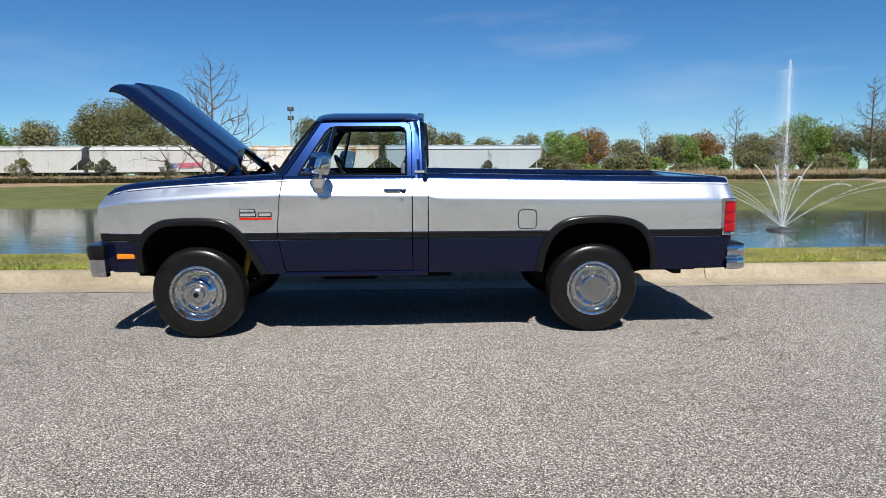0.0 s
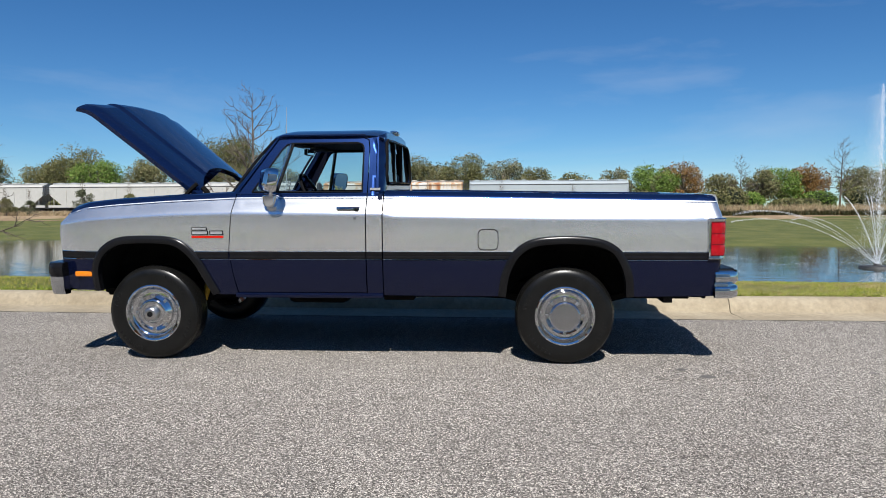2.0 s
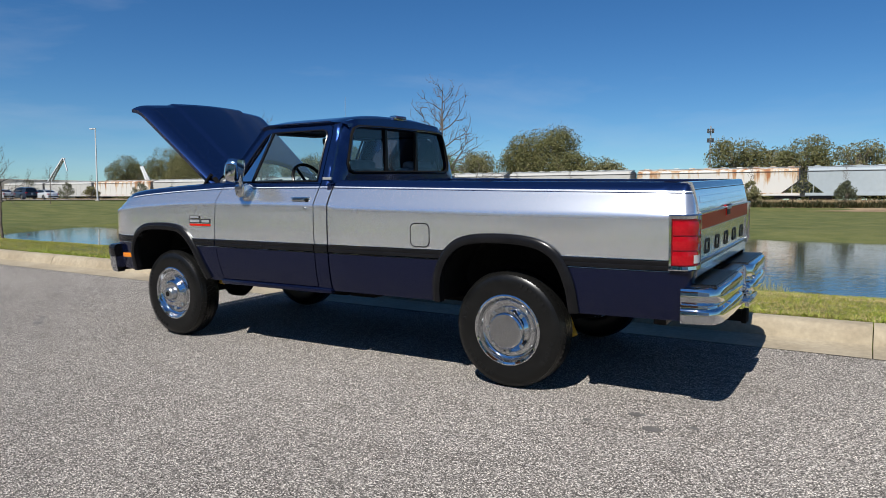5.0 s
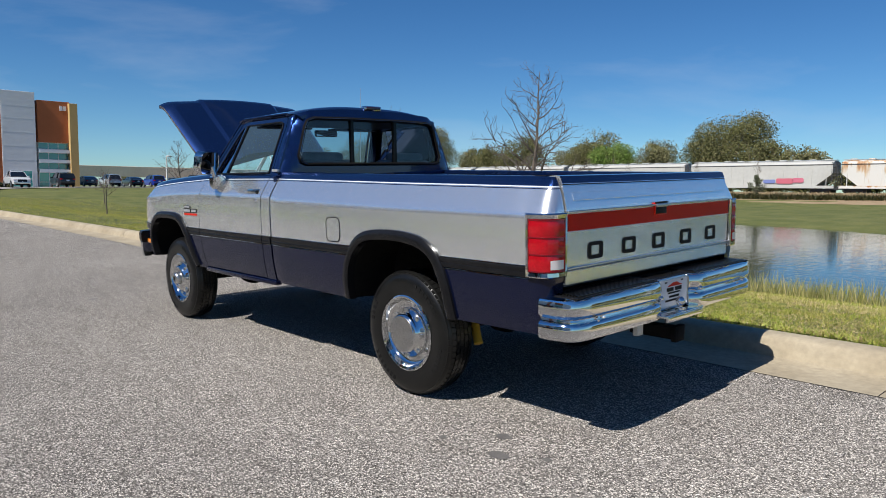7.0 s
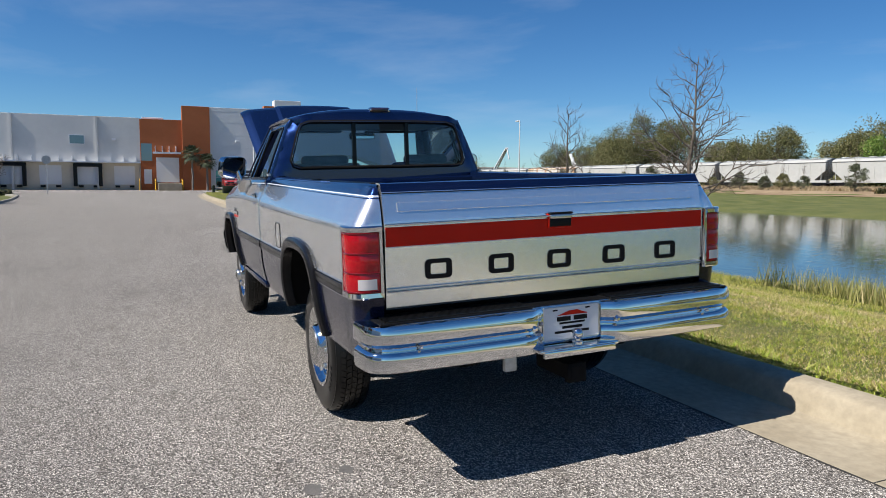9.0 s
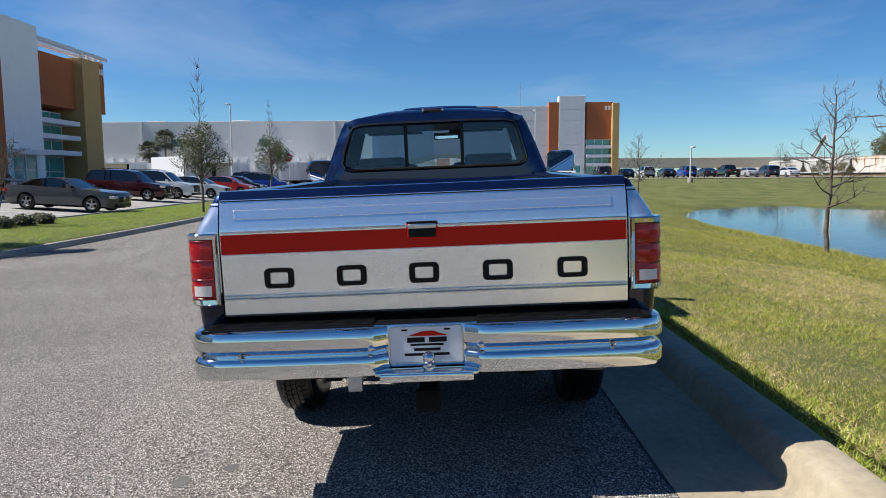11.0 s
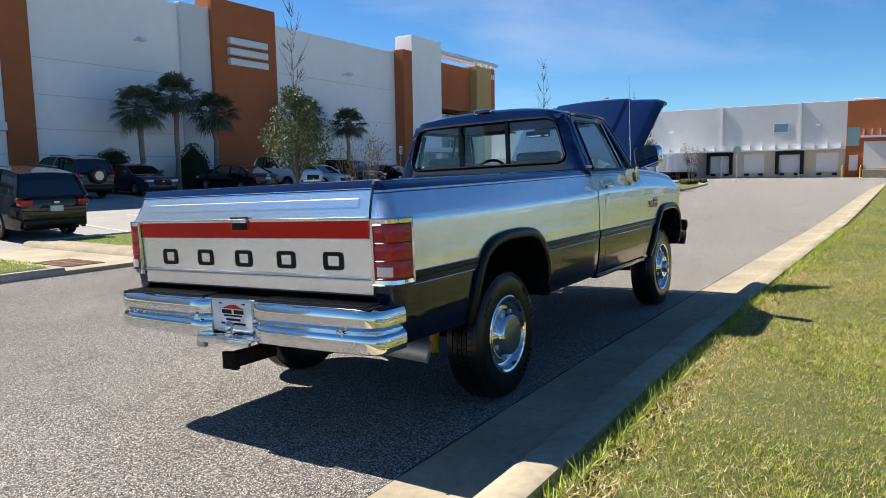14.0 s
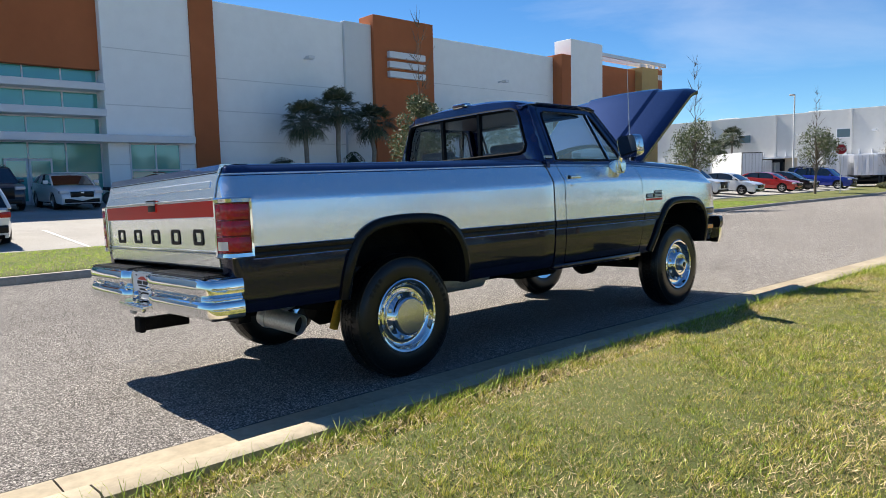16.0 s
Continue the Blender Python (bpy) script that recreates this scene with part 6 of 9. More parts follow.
part("mirror_glass", a_box(-0.606, -0.602, -0.01, 0.21, 1.692, 1.738), M["mirror"], im, smooth=False)
for s in (-1, 1):
    bm = bmesh.new()
    tube(bm, [(0.12, s * 0.66, 1.72), (0.14, s * 0.72, 1.45), (0.14, s * 0.74, 1.0)], 0.018, 6)
    part("seat_belt", bm, M["black_plastic"], truck)
    part("visor", a_box(-0.62, -0.5, s * 0.12, s * 0.6, 1.74, 1.757, bevel=0.006), M["dash"], truck)

# raised bonnet
FRONT, REAR = (-2.26, 0.79, 2.13), (-1.30, 0.70, 1.352)


def hood(u, v, lift=0.0):
    """u from rear to front, v across -1 to 1."""
    concave = 0.22 * (1 - v * v) * (1 - u)
    uu = u + concave
    w = REAR[1] + (FRONT[1] - REAR[1]) * uu
    x, z = REAR[0] + (FRONT[0] - REAR[0]) * uu, REAR[2] + (FRONT[2] - REAR[2]) * uu
    a = abs(v)
    h = 0.052 * (1 - a ** 2) + (0.018 if a < 0.5 else 0.018 * max(0, (0.55 - a) / 0.05)) - 0.04 * max(0, (a - 0.86) / 0.14) ** 2
    h -= 0.05 * max(0, (u - 0.88) / 0.12) ** 2
    h += lift
    # normal of the raised panel, towards the windscreen and up
    return Vector((x + 0.60 * h, v * w + 0.03, z + 0.80 * h))


vs = [-1, -0.985, -0.95, -0.9, -0.86, -0.8, -0.7, -0.6, -0.55, -0.5, -0.45, -0.3, -0.15, 0]
vs += [-v for v in vs[::-1][1:]]
us = [0, 0.015, 0.05, 0.15, 0.3, 0.45, 0.6, 0.75, 0.85, 0.9, 0.94, 0.97, 0.99, 1.0]
bm = bmesh.new()
rings = []
for u in us:
    ring = [hood(u, v) for v in vs]
    under = [hood(u, v * 0.985, -0.045) for v in vs]
    rings.append(ring + under[::-1])
ring_loft(bm, rings)
bmesh.ops.recalc_face_normals(bm, faces=bm.faces)
hood_ob = part("bonnet", bm, M["navy"], truck, "raised navy bonnet with a pressed centre panel")
hood_ob.data.set_sharp_from_angle(angle=radians(12))
for s in (-1, 1):
    part("hinge_arm", (lambda b: (tube(b, [(-1.50, s * 0.66, 1.30), (-1.42, s * 0.67, 1.38), (-1.36, s * 0.67, 1.43)], 0.018, 6), b)[1])(bmesh.new()), M["under"], hood_ob)
    part("hinge_arm", (lambda b: (tube(b, [(-1.25, s * 0.68, 1.30), (-1.27, s * 0.68, 1.36), (-1.31, s * 0.68, 1.40)], 0.022, 6), b)[1])(bmesh.new()), M["under"], hood_ob)
part("latch", a_box(-2.20, -2.12, -0.06, 0.06, 1.93, 1.98, bevel=0.01), M["galvanised"], hood_ob)
bm = bmesh.new()
rings = []
for x in steps((-2.32, -0.95, 0.1)):
    zt = z_belt(x) + 0.034
    rings.append([(x, y, z) for y, z in ((-side(x, zt), zt), (-side(x, zt) + 0.03, zt + 0.012), (-0.76, zt + 0.014), (-0.74, zt - 0.03), (-0.74, zt - 0.2))])
ring_loft(bm, rings, False, False)
bmesh.ops.recalc_face_normals(bm, faces=bm.faces)
part("wing_top", bm, M["navy"], truck)
bm = bmesh.new()
ring_loft(bm, [[(x, -y, z) for x, y, z in r] for r in rings], False, False)
bmesh.ops.recalc_face_normals(bm, faces=bm.faces)
part("wing_top", bm, M["navy"], truck)
eng = new("engine")
eng.parent = truck
tagged(eng, "dark engine in its bay")
part("block", a_box(-2.0, -1.15, -0.28, 0.28, 0.7, 1.2, bevel=0.04), M["under"], eng)
part("valve_cover", a_box(-1.95, -1.2, -0.1, 0.12, 1.2, 1.28, bevel=0.03), M["dark_metal"], eng)
part("battery", a_box(-2.1, -1.85, 0.45, 0.7, 1.0, 1.22, bevel=0.01), M["black_plastic"], eng)
part("radiator", a_box(-2.28, -2.18, -0.6, 0.6, 0.65, 1.2, bevel=0.01), M["dark_metal"], eng)
bm = bmesh.new()
tube(bm, [(-1.08, 0.80, 1.34), (-1.07, 0.81, 1.40), (-1.045, 0.82, 2.22)], [0.012, 0.004, 0.002], 6)
part("aerial", bm, M["galvanised"], truck, "thin whip aerial")

# running gear
for y in (-0.43, 0.43):
    part("chassis_rail", a_box(-2.3, 2.7, y - 0.04, y + 0.04, 0.46, 0.60, bevel=0.01), M["under"], truck, smooth=False)
for x in (-1.6635, 1.6635):
    bm = bmesh.new()
    tube(bm, [(x, -0.75, 0.385), (x, 0.75, 0.385)], 0.05, 10)
    lathe(bm, [(0.0, -0.13), (0.09, -0.12), (0.14, -0.05), (0.14, 0.05), (0.09, 0.12), (0, 0.13)], 18, pose(x, -0.15 if x < 0 else 0.0, 0.385, 0, 90))
    part("axle", bm, M["under"], truck)
    for y in (-0.5, 0.5):
        bm = bmesh.new()
        pts = [(x - 0.62, y, 0.52), (x - 0.3, y, 0.44), (x, y, 0.43), (x + 0.3, y, 0.44), (x + 0.62, y, 0.52)]
        ring_loft(bm, [[(a, b - 0.035, c - 0.02), (a, b + 0.035, c - 0.02), (a, b + 0.035, c + 0.03), (a, b - 0.035, c + 0.03)] for a, b, c in pts])
        part("leaf_spring", bm, M["under"], truck)
for x, y, z in ((2.0, -0.62, 0.33), (2.0, 0.62, 0.33), (-1.36, -0.62, 0.45), (-1.36, 0.62, 0.45)):
    bm = bmesh.new()
    tube(bm, [(x, y, z), (x - 0.12 if x > 0 else x + 0.05, y * 0.9, z + 0.22)], [0.028, 0.028], 10)
    part("shock_absorber", bm, mottled("shock paint", (0.5, 0.3, 0.02), (0.6, 0.38, 0.04), 8, 0.6), truck, "yellow shock absorber")
bm = bmesh.new()
tube(bm, [(-0.6, 0.12, 0.45), (1.6, 0.02, 0.4)], 0.04, 10)
part("prop_shaft", bm, M["under"], truck)
part("transfer_case", a_box(-0.75, -0.2, -0.25, 0.22, 0.36, 0.6, bevel=0.05), M["under"], truck)
part("gearbox", a_box(-1.2, -0.7, -0.2, 0.2, 0.42, 0.7, bevel=0.05), M["under"], truck)
part("fuel_tank", a_box(0.5, 1.15, -0.4, 0.35, 0.44, 0.66, bevel=0.05), M["under"], truck)
part("spare_wheel", (lambda b: (lathe(b, [(0.1, 0), (0.37, 0.0), (0.38, 0.1), (0.37, 0.2), (0.1, 0.2)], 24, pose(2.25, 0.0, 0.47)), b)[1])(bmesh.new()), M["rubber"], truck)
part("skid_plate", a_box(0.2, 0.45, -0.7, 0.7, 0.47, 0.52, bevel=0.01), M["under"], truck)
bm = bmesh.new()
tube(bm, [(-0.9, 0.42, 0.48), (0.5, 0.42, 0.48)], 0.035, 10)
part("front_pipe", bm, M["under"], truck)
bm = bmesh.new()
tube(bm, [(0.45, 0.45, 0.49), (0.52, 0.46, 0.49), (0.56, 0.46, 0.49), (1.12, 0.5, 0.49), (1.16, 0.5, 0.49), (1.22, 0.5, 0.49)], [0.035, 0.04, 0.085, 0.085, 0.04, 0.035], 16)
part("muffler", bm, M["exhaust"], truck, "dull steel muffler")
bm = bmesh.new()
tube(bm, [(1.2, 0.5, 0.49), (1.45, 0.5, 0.56), (1.7, 0.5, 0.64), (1.95, 0.5, 0.6), (2.15, 0.5, 0.54), (2.32, 0.52, 0.5), (2.42, 0.56, 0.475), (2.45, 0.62, 0.46)], 0.045, 12)
part("exhaust_pipe", bm, M["exhaust"], truck, "dull steel exhaust pipe")
bm = bmesh.new()
m = Matrix.Translation((2.455, 0.585, 0.478)) @ Vector((-0.12, 0.28, -0.06)).to_track_quat("Z", "Y").to_matrix().to_4x4()
lathe(bm, [(0.0, 0.0), (0.052, 0.0), (0.058, 0.02), (0.058, 0.27), (0.053, 0.27), (0.052, 0.1), (0.0, 0.09)], 24, m)
tip = part("exhaust_tip", bm, [M["exhaust"]], truck, "open exhaust tail pipe")
# near-black disc across the mouth paints the shade inside the pipe
bm = bmesh.new()
disc(bm, 0.0515, m @ Matrix.Translation((0, 0, 0.24)), 24)
part("bore", bm, M["under"], tip, "dark disc for the shade inside the pipe", smooth=False)
bm = bmesh.new()
lathe(bm, [(0.0585, 0.03), (0.063, 0.03), (0.063, 0.055), (0.0585, 0.055)], 24, m)
part("clamp", bm, M["galvanised"], tip, "steel pipe clamp")
part("hanger", a_box(2.42, 2.455, 0.60, 0.612, 0.50, 0.60, bevel=0.003), M["galvanised"], tip, "flat steel hanger strap")


# wheels
def make_wheel(front):
    root = new("wheel")
    root.parent = truck
    tagged(root, "black tyre on a steel wheel with a chrome hub cap")
    A = pose(0, 0, 0, 90)   # lathe axis turned to point outwards along -y
    R = 0.385
    bm = bmesh.new()
    lathe(bm, [(0.215, -0.11), (0.228, -0.118), (0.25, -0.122), (0.30, -0.128), (0.335, -0.124), (0.362, -0.108), (0.375, -0.092), (R - 0.009, -0.08), (R - 0.009, 0.08), (0.375, 0.092), (0.362, 0.108), (0.335, 0.124), (0.30, 0.128), (0.25, 0.122), (0.228, 0.118), (0.215, 0.11)], 64, A)
    bmesh.ops.recalc_face_normals(bm, faces=bm.faces)
    tyre = part("tyre", bm, M["rubber"], root)
    bm = bmesh.new()
    n = 66
    for row, (w0, w1) in enumerate(((-0.109, -0.056), (-0.048, -0.02), (-0.014, 0.014), (0.02, 0.048), (0.056, 0.109))):
        for k in range(n):
            a = 2 * math.pi * (k + 0.37 * row) / n
            da = 2 * math.pi / n * (0.40 if row in (0, 4) else 0.44)
            sh = 0.02 * (1 if row % 2 else -1)
            vv = []
            for r in (R - 0.012, R):
                for aa, w in ((a - da, w0), (a + da, w0), (a + da + sh, w1), (a - da + sh, w1)):
                    rr = r - (0.019 if abs(w) > 0.09 else 0)
                    vv.append(bm.verts.new((rr * math.cos(aa), w, rr * math.sin(aa))))
            for f in ((4, 5, 6, 7), (0, 1, 5, 4), (1, 2, 6, 5), (2, 3, 7, 6), (3, 0, 4, 7)):
                bm.faces.new([vv[i] for i in f])
    bmesh.ops.recalc_face_normals(bm, faces=bm.faces)
    part("tread", bm, M["rubber"], tyre, smooth=False)
    bm = bmesh.new()
    for a0, a1 in ((20, 65), (100, 128), (200, 245), (280, 305)):
        k = a0
        while k < a1:
            b = box(bm, -0.009, 0.009, -0.1305, -0.1265, 0.30, 0.327, m=Matrix.Rotation(radians(k), 4, "Y"))
            k += 6.5
    part("sidewall_bar", bm, M["rim_white"], tyre, "raised dark sidewall marks", smooth=False, kind="stuff")
    bm = bmesh.new()
    lathe(bm, [(0.23, 0.116), (0.232, 0.123), (0.224, 0.127), (0.212, 0.122), (0.204, 0.10), (0.196, 0.082), (0.18, 0.072), (0.165, 0.072), (0.12, 0.08), (0.05, 0.08)], 48, A)
    lathe(bm, [(0.22, 0.1), (0.2, 0.04), (0.17, 0.0), (0.17, -0.1), (0.215, -0.112)], 32, A)
    part("rim", bm, M["chrome"], root, "bright steel rim")
    bm = bmesh.new()
    if front:
        lathe(bm, [(0.152, 0.074), (0.152, 0.088), (0.147, 0.098), (0.128, 0.11), (0.118, 0.128), (0.108, 0.14), (0.10, 0.143), (0.08, 0.142), (0.075, 0.135), (0.058, 0.135)], 48, A)
    else:
        lathe(bm, [(0.152, 0.074), (0.152, 0.088), (0.147, 0.098), (0.13, 0.11), (0.122, 0.135), (0.114, 0.15), (0.108, 0.153)], 48, A)
    cap = part("hub_cap", bm, M["chrome"], root, "chrome hub cap")
    for k in range(8):
        part("cap_notch", a_box(0.125, 0.15, -0.118, -0.10, -0.012, 0.012, bevel=0.004, m=Matrix.Rotation(radians(45 * k), 4, "Y")), M["brushed"], cap)
    if front:
        bm = bmesh.new()
        lathe(bm, [(0.056, 0.13), (0.056, 0.165), (0.05, 0.178), (0.04, 0.185), (0.024, 0.186), (0.024, 0.178), (0.0, 0.178)], 28, A)
        hub = part("locking_hub", bm, M["brushed"], root, "steel locking hub")
        bm = bmesh.new()
        lathe(bm, [(0.022, 0.179), (0.022, 0.19), (0.0, 0.192)], 16, A)
        part("hub_dial", bm, M["black_plastic"], hub)
    else:
        bm = bmesh.new()
        lathe(bm, [(0.109, 0.1515), (0.106, 0.156), (0.06, 0.158), (0.0, 0.159)], 40, A)
        part("cap_face", bm, M["satin"], cap, "satin cap centre")
    bm = bmesh.new()
    lathe(bm, [(0.0, -0.02), (0.16, -0.02), (0.16, -0.09), (0.0, -0.09)], 24, A)
    part("brake_drum", bm, M["under"], root)
    return root


wf, wr = make_wheel(True), make_wheel(False)
NARROW = Matrix.Diagonal((1, 0.88, 1, 1))
wf.matrix_local = pose(-1.6635, -0.80, 0.385) @ NARROW
wr.matrix_local = pose(1.65, -0.785, 0.385) @ NARROW
for w, x in ((wf, -1.6635), (wr, 1.65)):
    c = copy_thing(w, pose(x, 0.815, 0.385, 0, 20, 180))


# ---- grass, reeds and trees ----
def sticks(segs, sides=4):
    """Tapered rods from rows of (x0, y0, z0, r0, x1, y1, z1, r1), as arrays for fast_mesh."""
    q = np.asarray(segs, float)
    a, ra, b, rb = q[:, 0:3], q[:, 3], q[:, 4:7], q[:, 7]
    d = b - a
    d /= np.linalg.norm(d, axis=1, keepdims=True) + 1e-9
    ref = np.where(np.abs(d[:, 2:3]) < 0.9, np.array([[0, 0, 1.0]]), np.array([[1.0, 0, 0]]))
    u = np.cross(d, ref)
    u /= np.linalg.norm(u, axis=1, keepdims=True) + 1e-9
    v = np.cross(d, u)
    n = len(q)
    verts = np.zeros((n, 2 * sides, 3))
    for k in range(sides):
        c, s = math.cos(2 * math.pi * k / sides), math.sin(2 * math.pi * k / sides)
        w = c * u + s * v
        verts[:, k] = a + w * ra[:, None]
        verts[:, sides + k] = b + w * rb[:, None]
    base = (np.arange(n) * 2 * sides)[:, None]
    faces = np.concatenate([base + np.array([[k, (k + 1) % sides, sides + (k + 1) % sides, sides + k]]) for k in range(sides)])
    return verts.reshape(-1, 3), faces


def leaves(centres, size, rng, droop=0.0, narrow=0.6, far=False):
    """One small turned leaf or clump at each centre."""
    c = np.asarray(centres, float)
    n = len(c)
    d = rng.normal(size=(n, 3))
    d[:, 2] -= droop
    d /= np.linalg.norm(d, axis=1, keepdims=True) + 1e-9
    e = rng.normal(size=(n, 3))
    e -= d * np.sum(d * e, axis=1, keepdims=True)
    e /= np.linalg.norm(e, axis=1, keepdims=True) + 1e-9
    s = size * rng.uniform(0.6, 1.35, (n, 1))
    verts = np.stack([c - d * s * 0.5, c + e * s * narrow * 0.5 - d * s * 0.05, c + d * s * 0.5, c - e * s * narrow * 0.5 - d * s * 0.05], 1).reshape(-1, 3)
    faces = (np.arange(n) * 4)[:, None] + np.array([[0, 1, 2, 3]])
    if far:
        verts = np.stack([c - d * s * 0.5, c + e * s * narrow * 0.7, c + d * s * 0.5], 1).reshape(-1, 3)
        faces = (np.arange(n) * 3)[:, None] + np.array([[0, 1, 2]])
    return verts, faces


def grass_patch(name, x0, x1, y0, y1, n, hgt, wide, height, label, parent=None, dense=None, seed=3, material="blade", lean=0.6, plain=True, tufts=0):
    """Single blades of grass; height(x, y) gives the soil."""
    rng = np.random.default_rng(seed)
    x, y = rng.uniform(x0, x1, n), rng.uniform(y0, y1, n)
    tall, turn = np.ones(n), None
    if tufts:
        # most blades grow in tufts that lean outwards, each of its own size
        k = rng.integers(0, tufts, n)
        cx, cy = rng.uniform(x0, x1, tufts), rng.uniform(y0, y1, tufts)
        size = rng.uniform(0.5, 1.5, tufts)
        a, r = rng.uniform(0, 2 * math.pi, n), np.abs(rng.normal(0, 0.02, n)) * size[k]
        x, y = np.clip(cx[k] + r * np.cos(a), x0, x1), np.clip(cy[k] + r * np.sin(a), y0, y1)
        tall, turn = size[k], a + rng.normal(0, 0.5, n)
    if dense is not None:
        keep = rng.uniform(size=n) < np.array([dense(a, b) for a, b in zip(x, y)])
        x, y, tall = x[keep], y[keep], tall[keep]
        turn = turn[keep] if tufts else None
    n = len(x)
    yy = np.array([warp(a, b) for a, b in zip(x, y)])
    z = np.array([height(a, b) for a, b in zip(x, y)])
    ang = turn if tufts else rng.uniform(0, 2 * math.pi, n)
    ln = tall * hgt * rng.uniform(0.55, 1.35, n) * (0.9 + 0.2 * np.sin(x * 2.3 + 1.1) * np.sin(y * 3.1))
    out = ln * rng.uniform(0.15, 2 * lean, n)
    w = wide * rng.uniform(0.6, 1.3, n)
    dx, dy = np.cos(ang), np.sin(ang)
    tw = rng.uniform(-1.2, 1.2, n)
    sx, sy = -np.sin(ang + tw), np.cos(ang + tw)
    p = np.stack([x, yy, z - 0.012], 1)
    s = np.stack([sx * w / 2, sy * w / 2, 0 * w], 1)
    mid = p + np.stack([dx * out * 0.35, dy * out * 0.35, ln * 0.6], 1)
    tip = p + np.stack([dx * out, dy * out, ln * 0.95], 1)
    verts = np.stack([p - s, p + s, mid + s * 0.85, tip, mid - s * 0.85], 1).reshape(-1, 3)
    faces = (np.arange(n) * 5)[:, None] + np.array([[0, 1, 2, 3, 4]])
    if plain:
        verts = np.stack([p - s, p + s, tip], 1).reshape(-1, 3)
        faces = (np.arange(n) * 3)[:, None] + np.array([[0, 1, 2]])
    ob = fast_mesh(name, verts, faces, M[material], parent, label, "stuff")
    ob["category"] = "grass"
    return ob


def verge_z(x, y):
    return land(x, max(y, 2.05)) if y > 1.80 else land(x, 1.7) + 0.03


NEAR_LAWN = "short green and straw coloured lawn blades beside the kerb"
M["thatch"] = leaf_mat("dry thatch", (0.19, 0.135, 0.06), (0.60, 0.46, 0.24), (0.78, 0.64, 0.38))
M["green_tuft"] = leaf_mat("bright green blades", (0.13, 0.21, 0.022), (0.38, 0.45, 0.055), (0.60, 0.58, 0.17))


def worn(x, y):
    """Where the lawn is thin and straw shows, from 0 to 1."""
    a = noise.noise((x * 0.9, y * 1.3, 3.1)) + 0.5 * noise.noise((x * 2.6, y * 3.1, 7.7))
    return min(1.0, max(0.0, 0.6 + 1.3 * a + 0.16 * (y - 2.9)))


grass_patch("grass", -4.5, 6.6, 1.70, 5.6, 330000, 0.024, 0.0075, verge_z, "flat dry straw between the lawn blades", lean=1.5, material="thatch", dense=lambda x, y: 0.55 + 0.45 * worn(x, y))
grass_patch("grass", -4.5, 6.6, 1.70, 5.6, 330000, 0.031, 0.0062, verge_z, NEAR_LAWN, seed=15, tufts=24000, dense=lambda x, y: 1.0 - 0.45 * worn(x, y))
grass_patch("grass", -4.5, 6.6, 1.70, 5.6, 260000, 0.032, 0.0055, verge_z, "greener tufts in the lawn beside the kerb", seed=5, tufts=18000, material="green_tuft", dense=lambda x, y: max(0.08, 0.95 - 1.1 * worn(x, y)))
grass_patch("grass", -14, -4.5, 1.70, 8.0, 60000, 0.042, 0.012, verge_z, "short green lawn blades on the bank", seed=6)
grass_patch("grass", -66, -14, 1.70, 17.0, 100000, 0.045, 0.026, verge_z, "short green lawn blades on the bank", seed=7)
grass_patch("grass", 6.6, 14, 1.70, 6.0, 24000, 0.04, 0.012, verge_z, "short green lawn blades on the bank", seed=8)
grass_patch("grass", -14, 6.6, 5.5, 10.5, 50000, 0.05, 0.015, lambda x, y: land(x, y), "short green lawn blades on the bank", seed=9)
grass_patch("grass", -10, 6.6, 1.69, 1.84, 11000, 0.075, 0.0065, verge_z, "longer grass hanging over the back of the kerb", seed=10, lean=0.9, material="green_tuft")
grass_patch("grass", -34, -3.75, -14.7, -9.72, 70000, 0.042, 0.024, land, "short green lawn on the car park island", seed=11, material="fresh_blade")
grass_patch("grass", -1.22, 8, -14.7, -9.72, 22000, 0.042, 0.022, land, "short green lawn on the car park island", seed=12, material="fresh_blade")
grass_patch("grass", -20, 20, 9.0, 10.6, 26000, 0.16, 0.014, lambda x, y: max(land(x, y), WATER_Z - 0.05), "rank grass along the water's edge", seed=13)
grass_patch("reeds", -4.2, 2.2, 8.9, 11.2, 12000, 0.5, 0.016, lambda x, y: max(land(x, y), -0.98), "olive and straw coloured reeds at the water's edge", seed=14, material="reed", lean=0.25,
            dense=lambda x, y: 0.5 + 0.5 * math.sin(x * 2.1) * math.cos(y * 2.6))


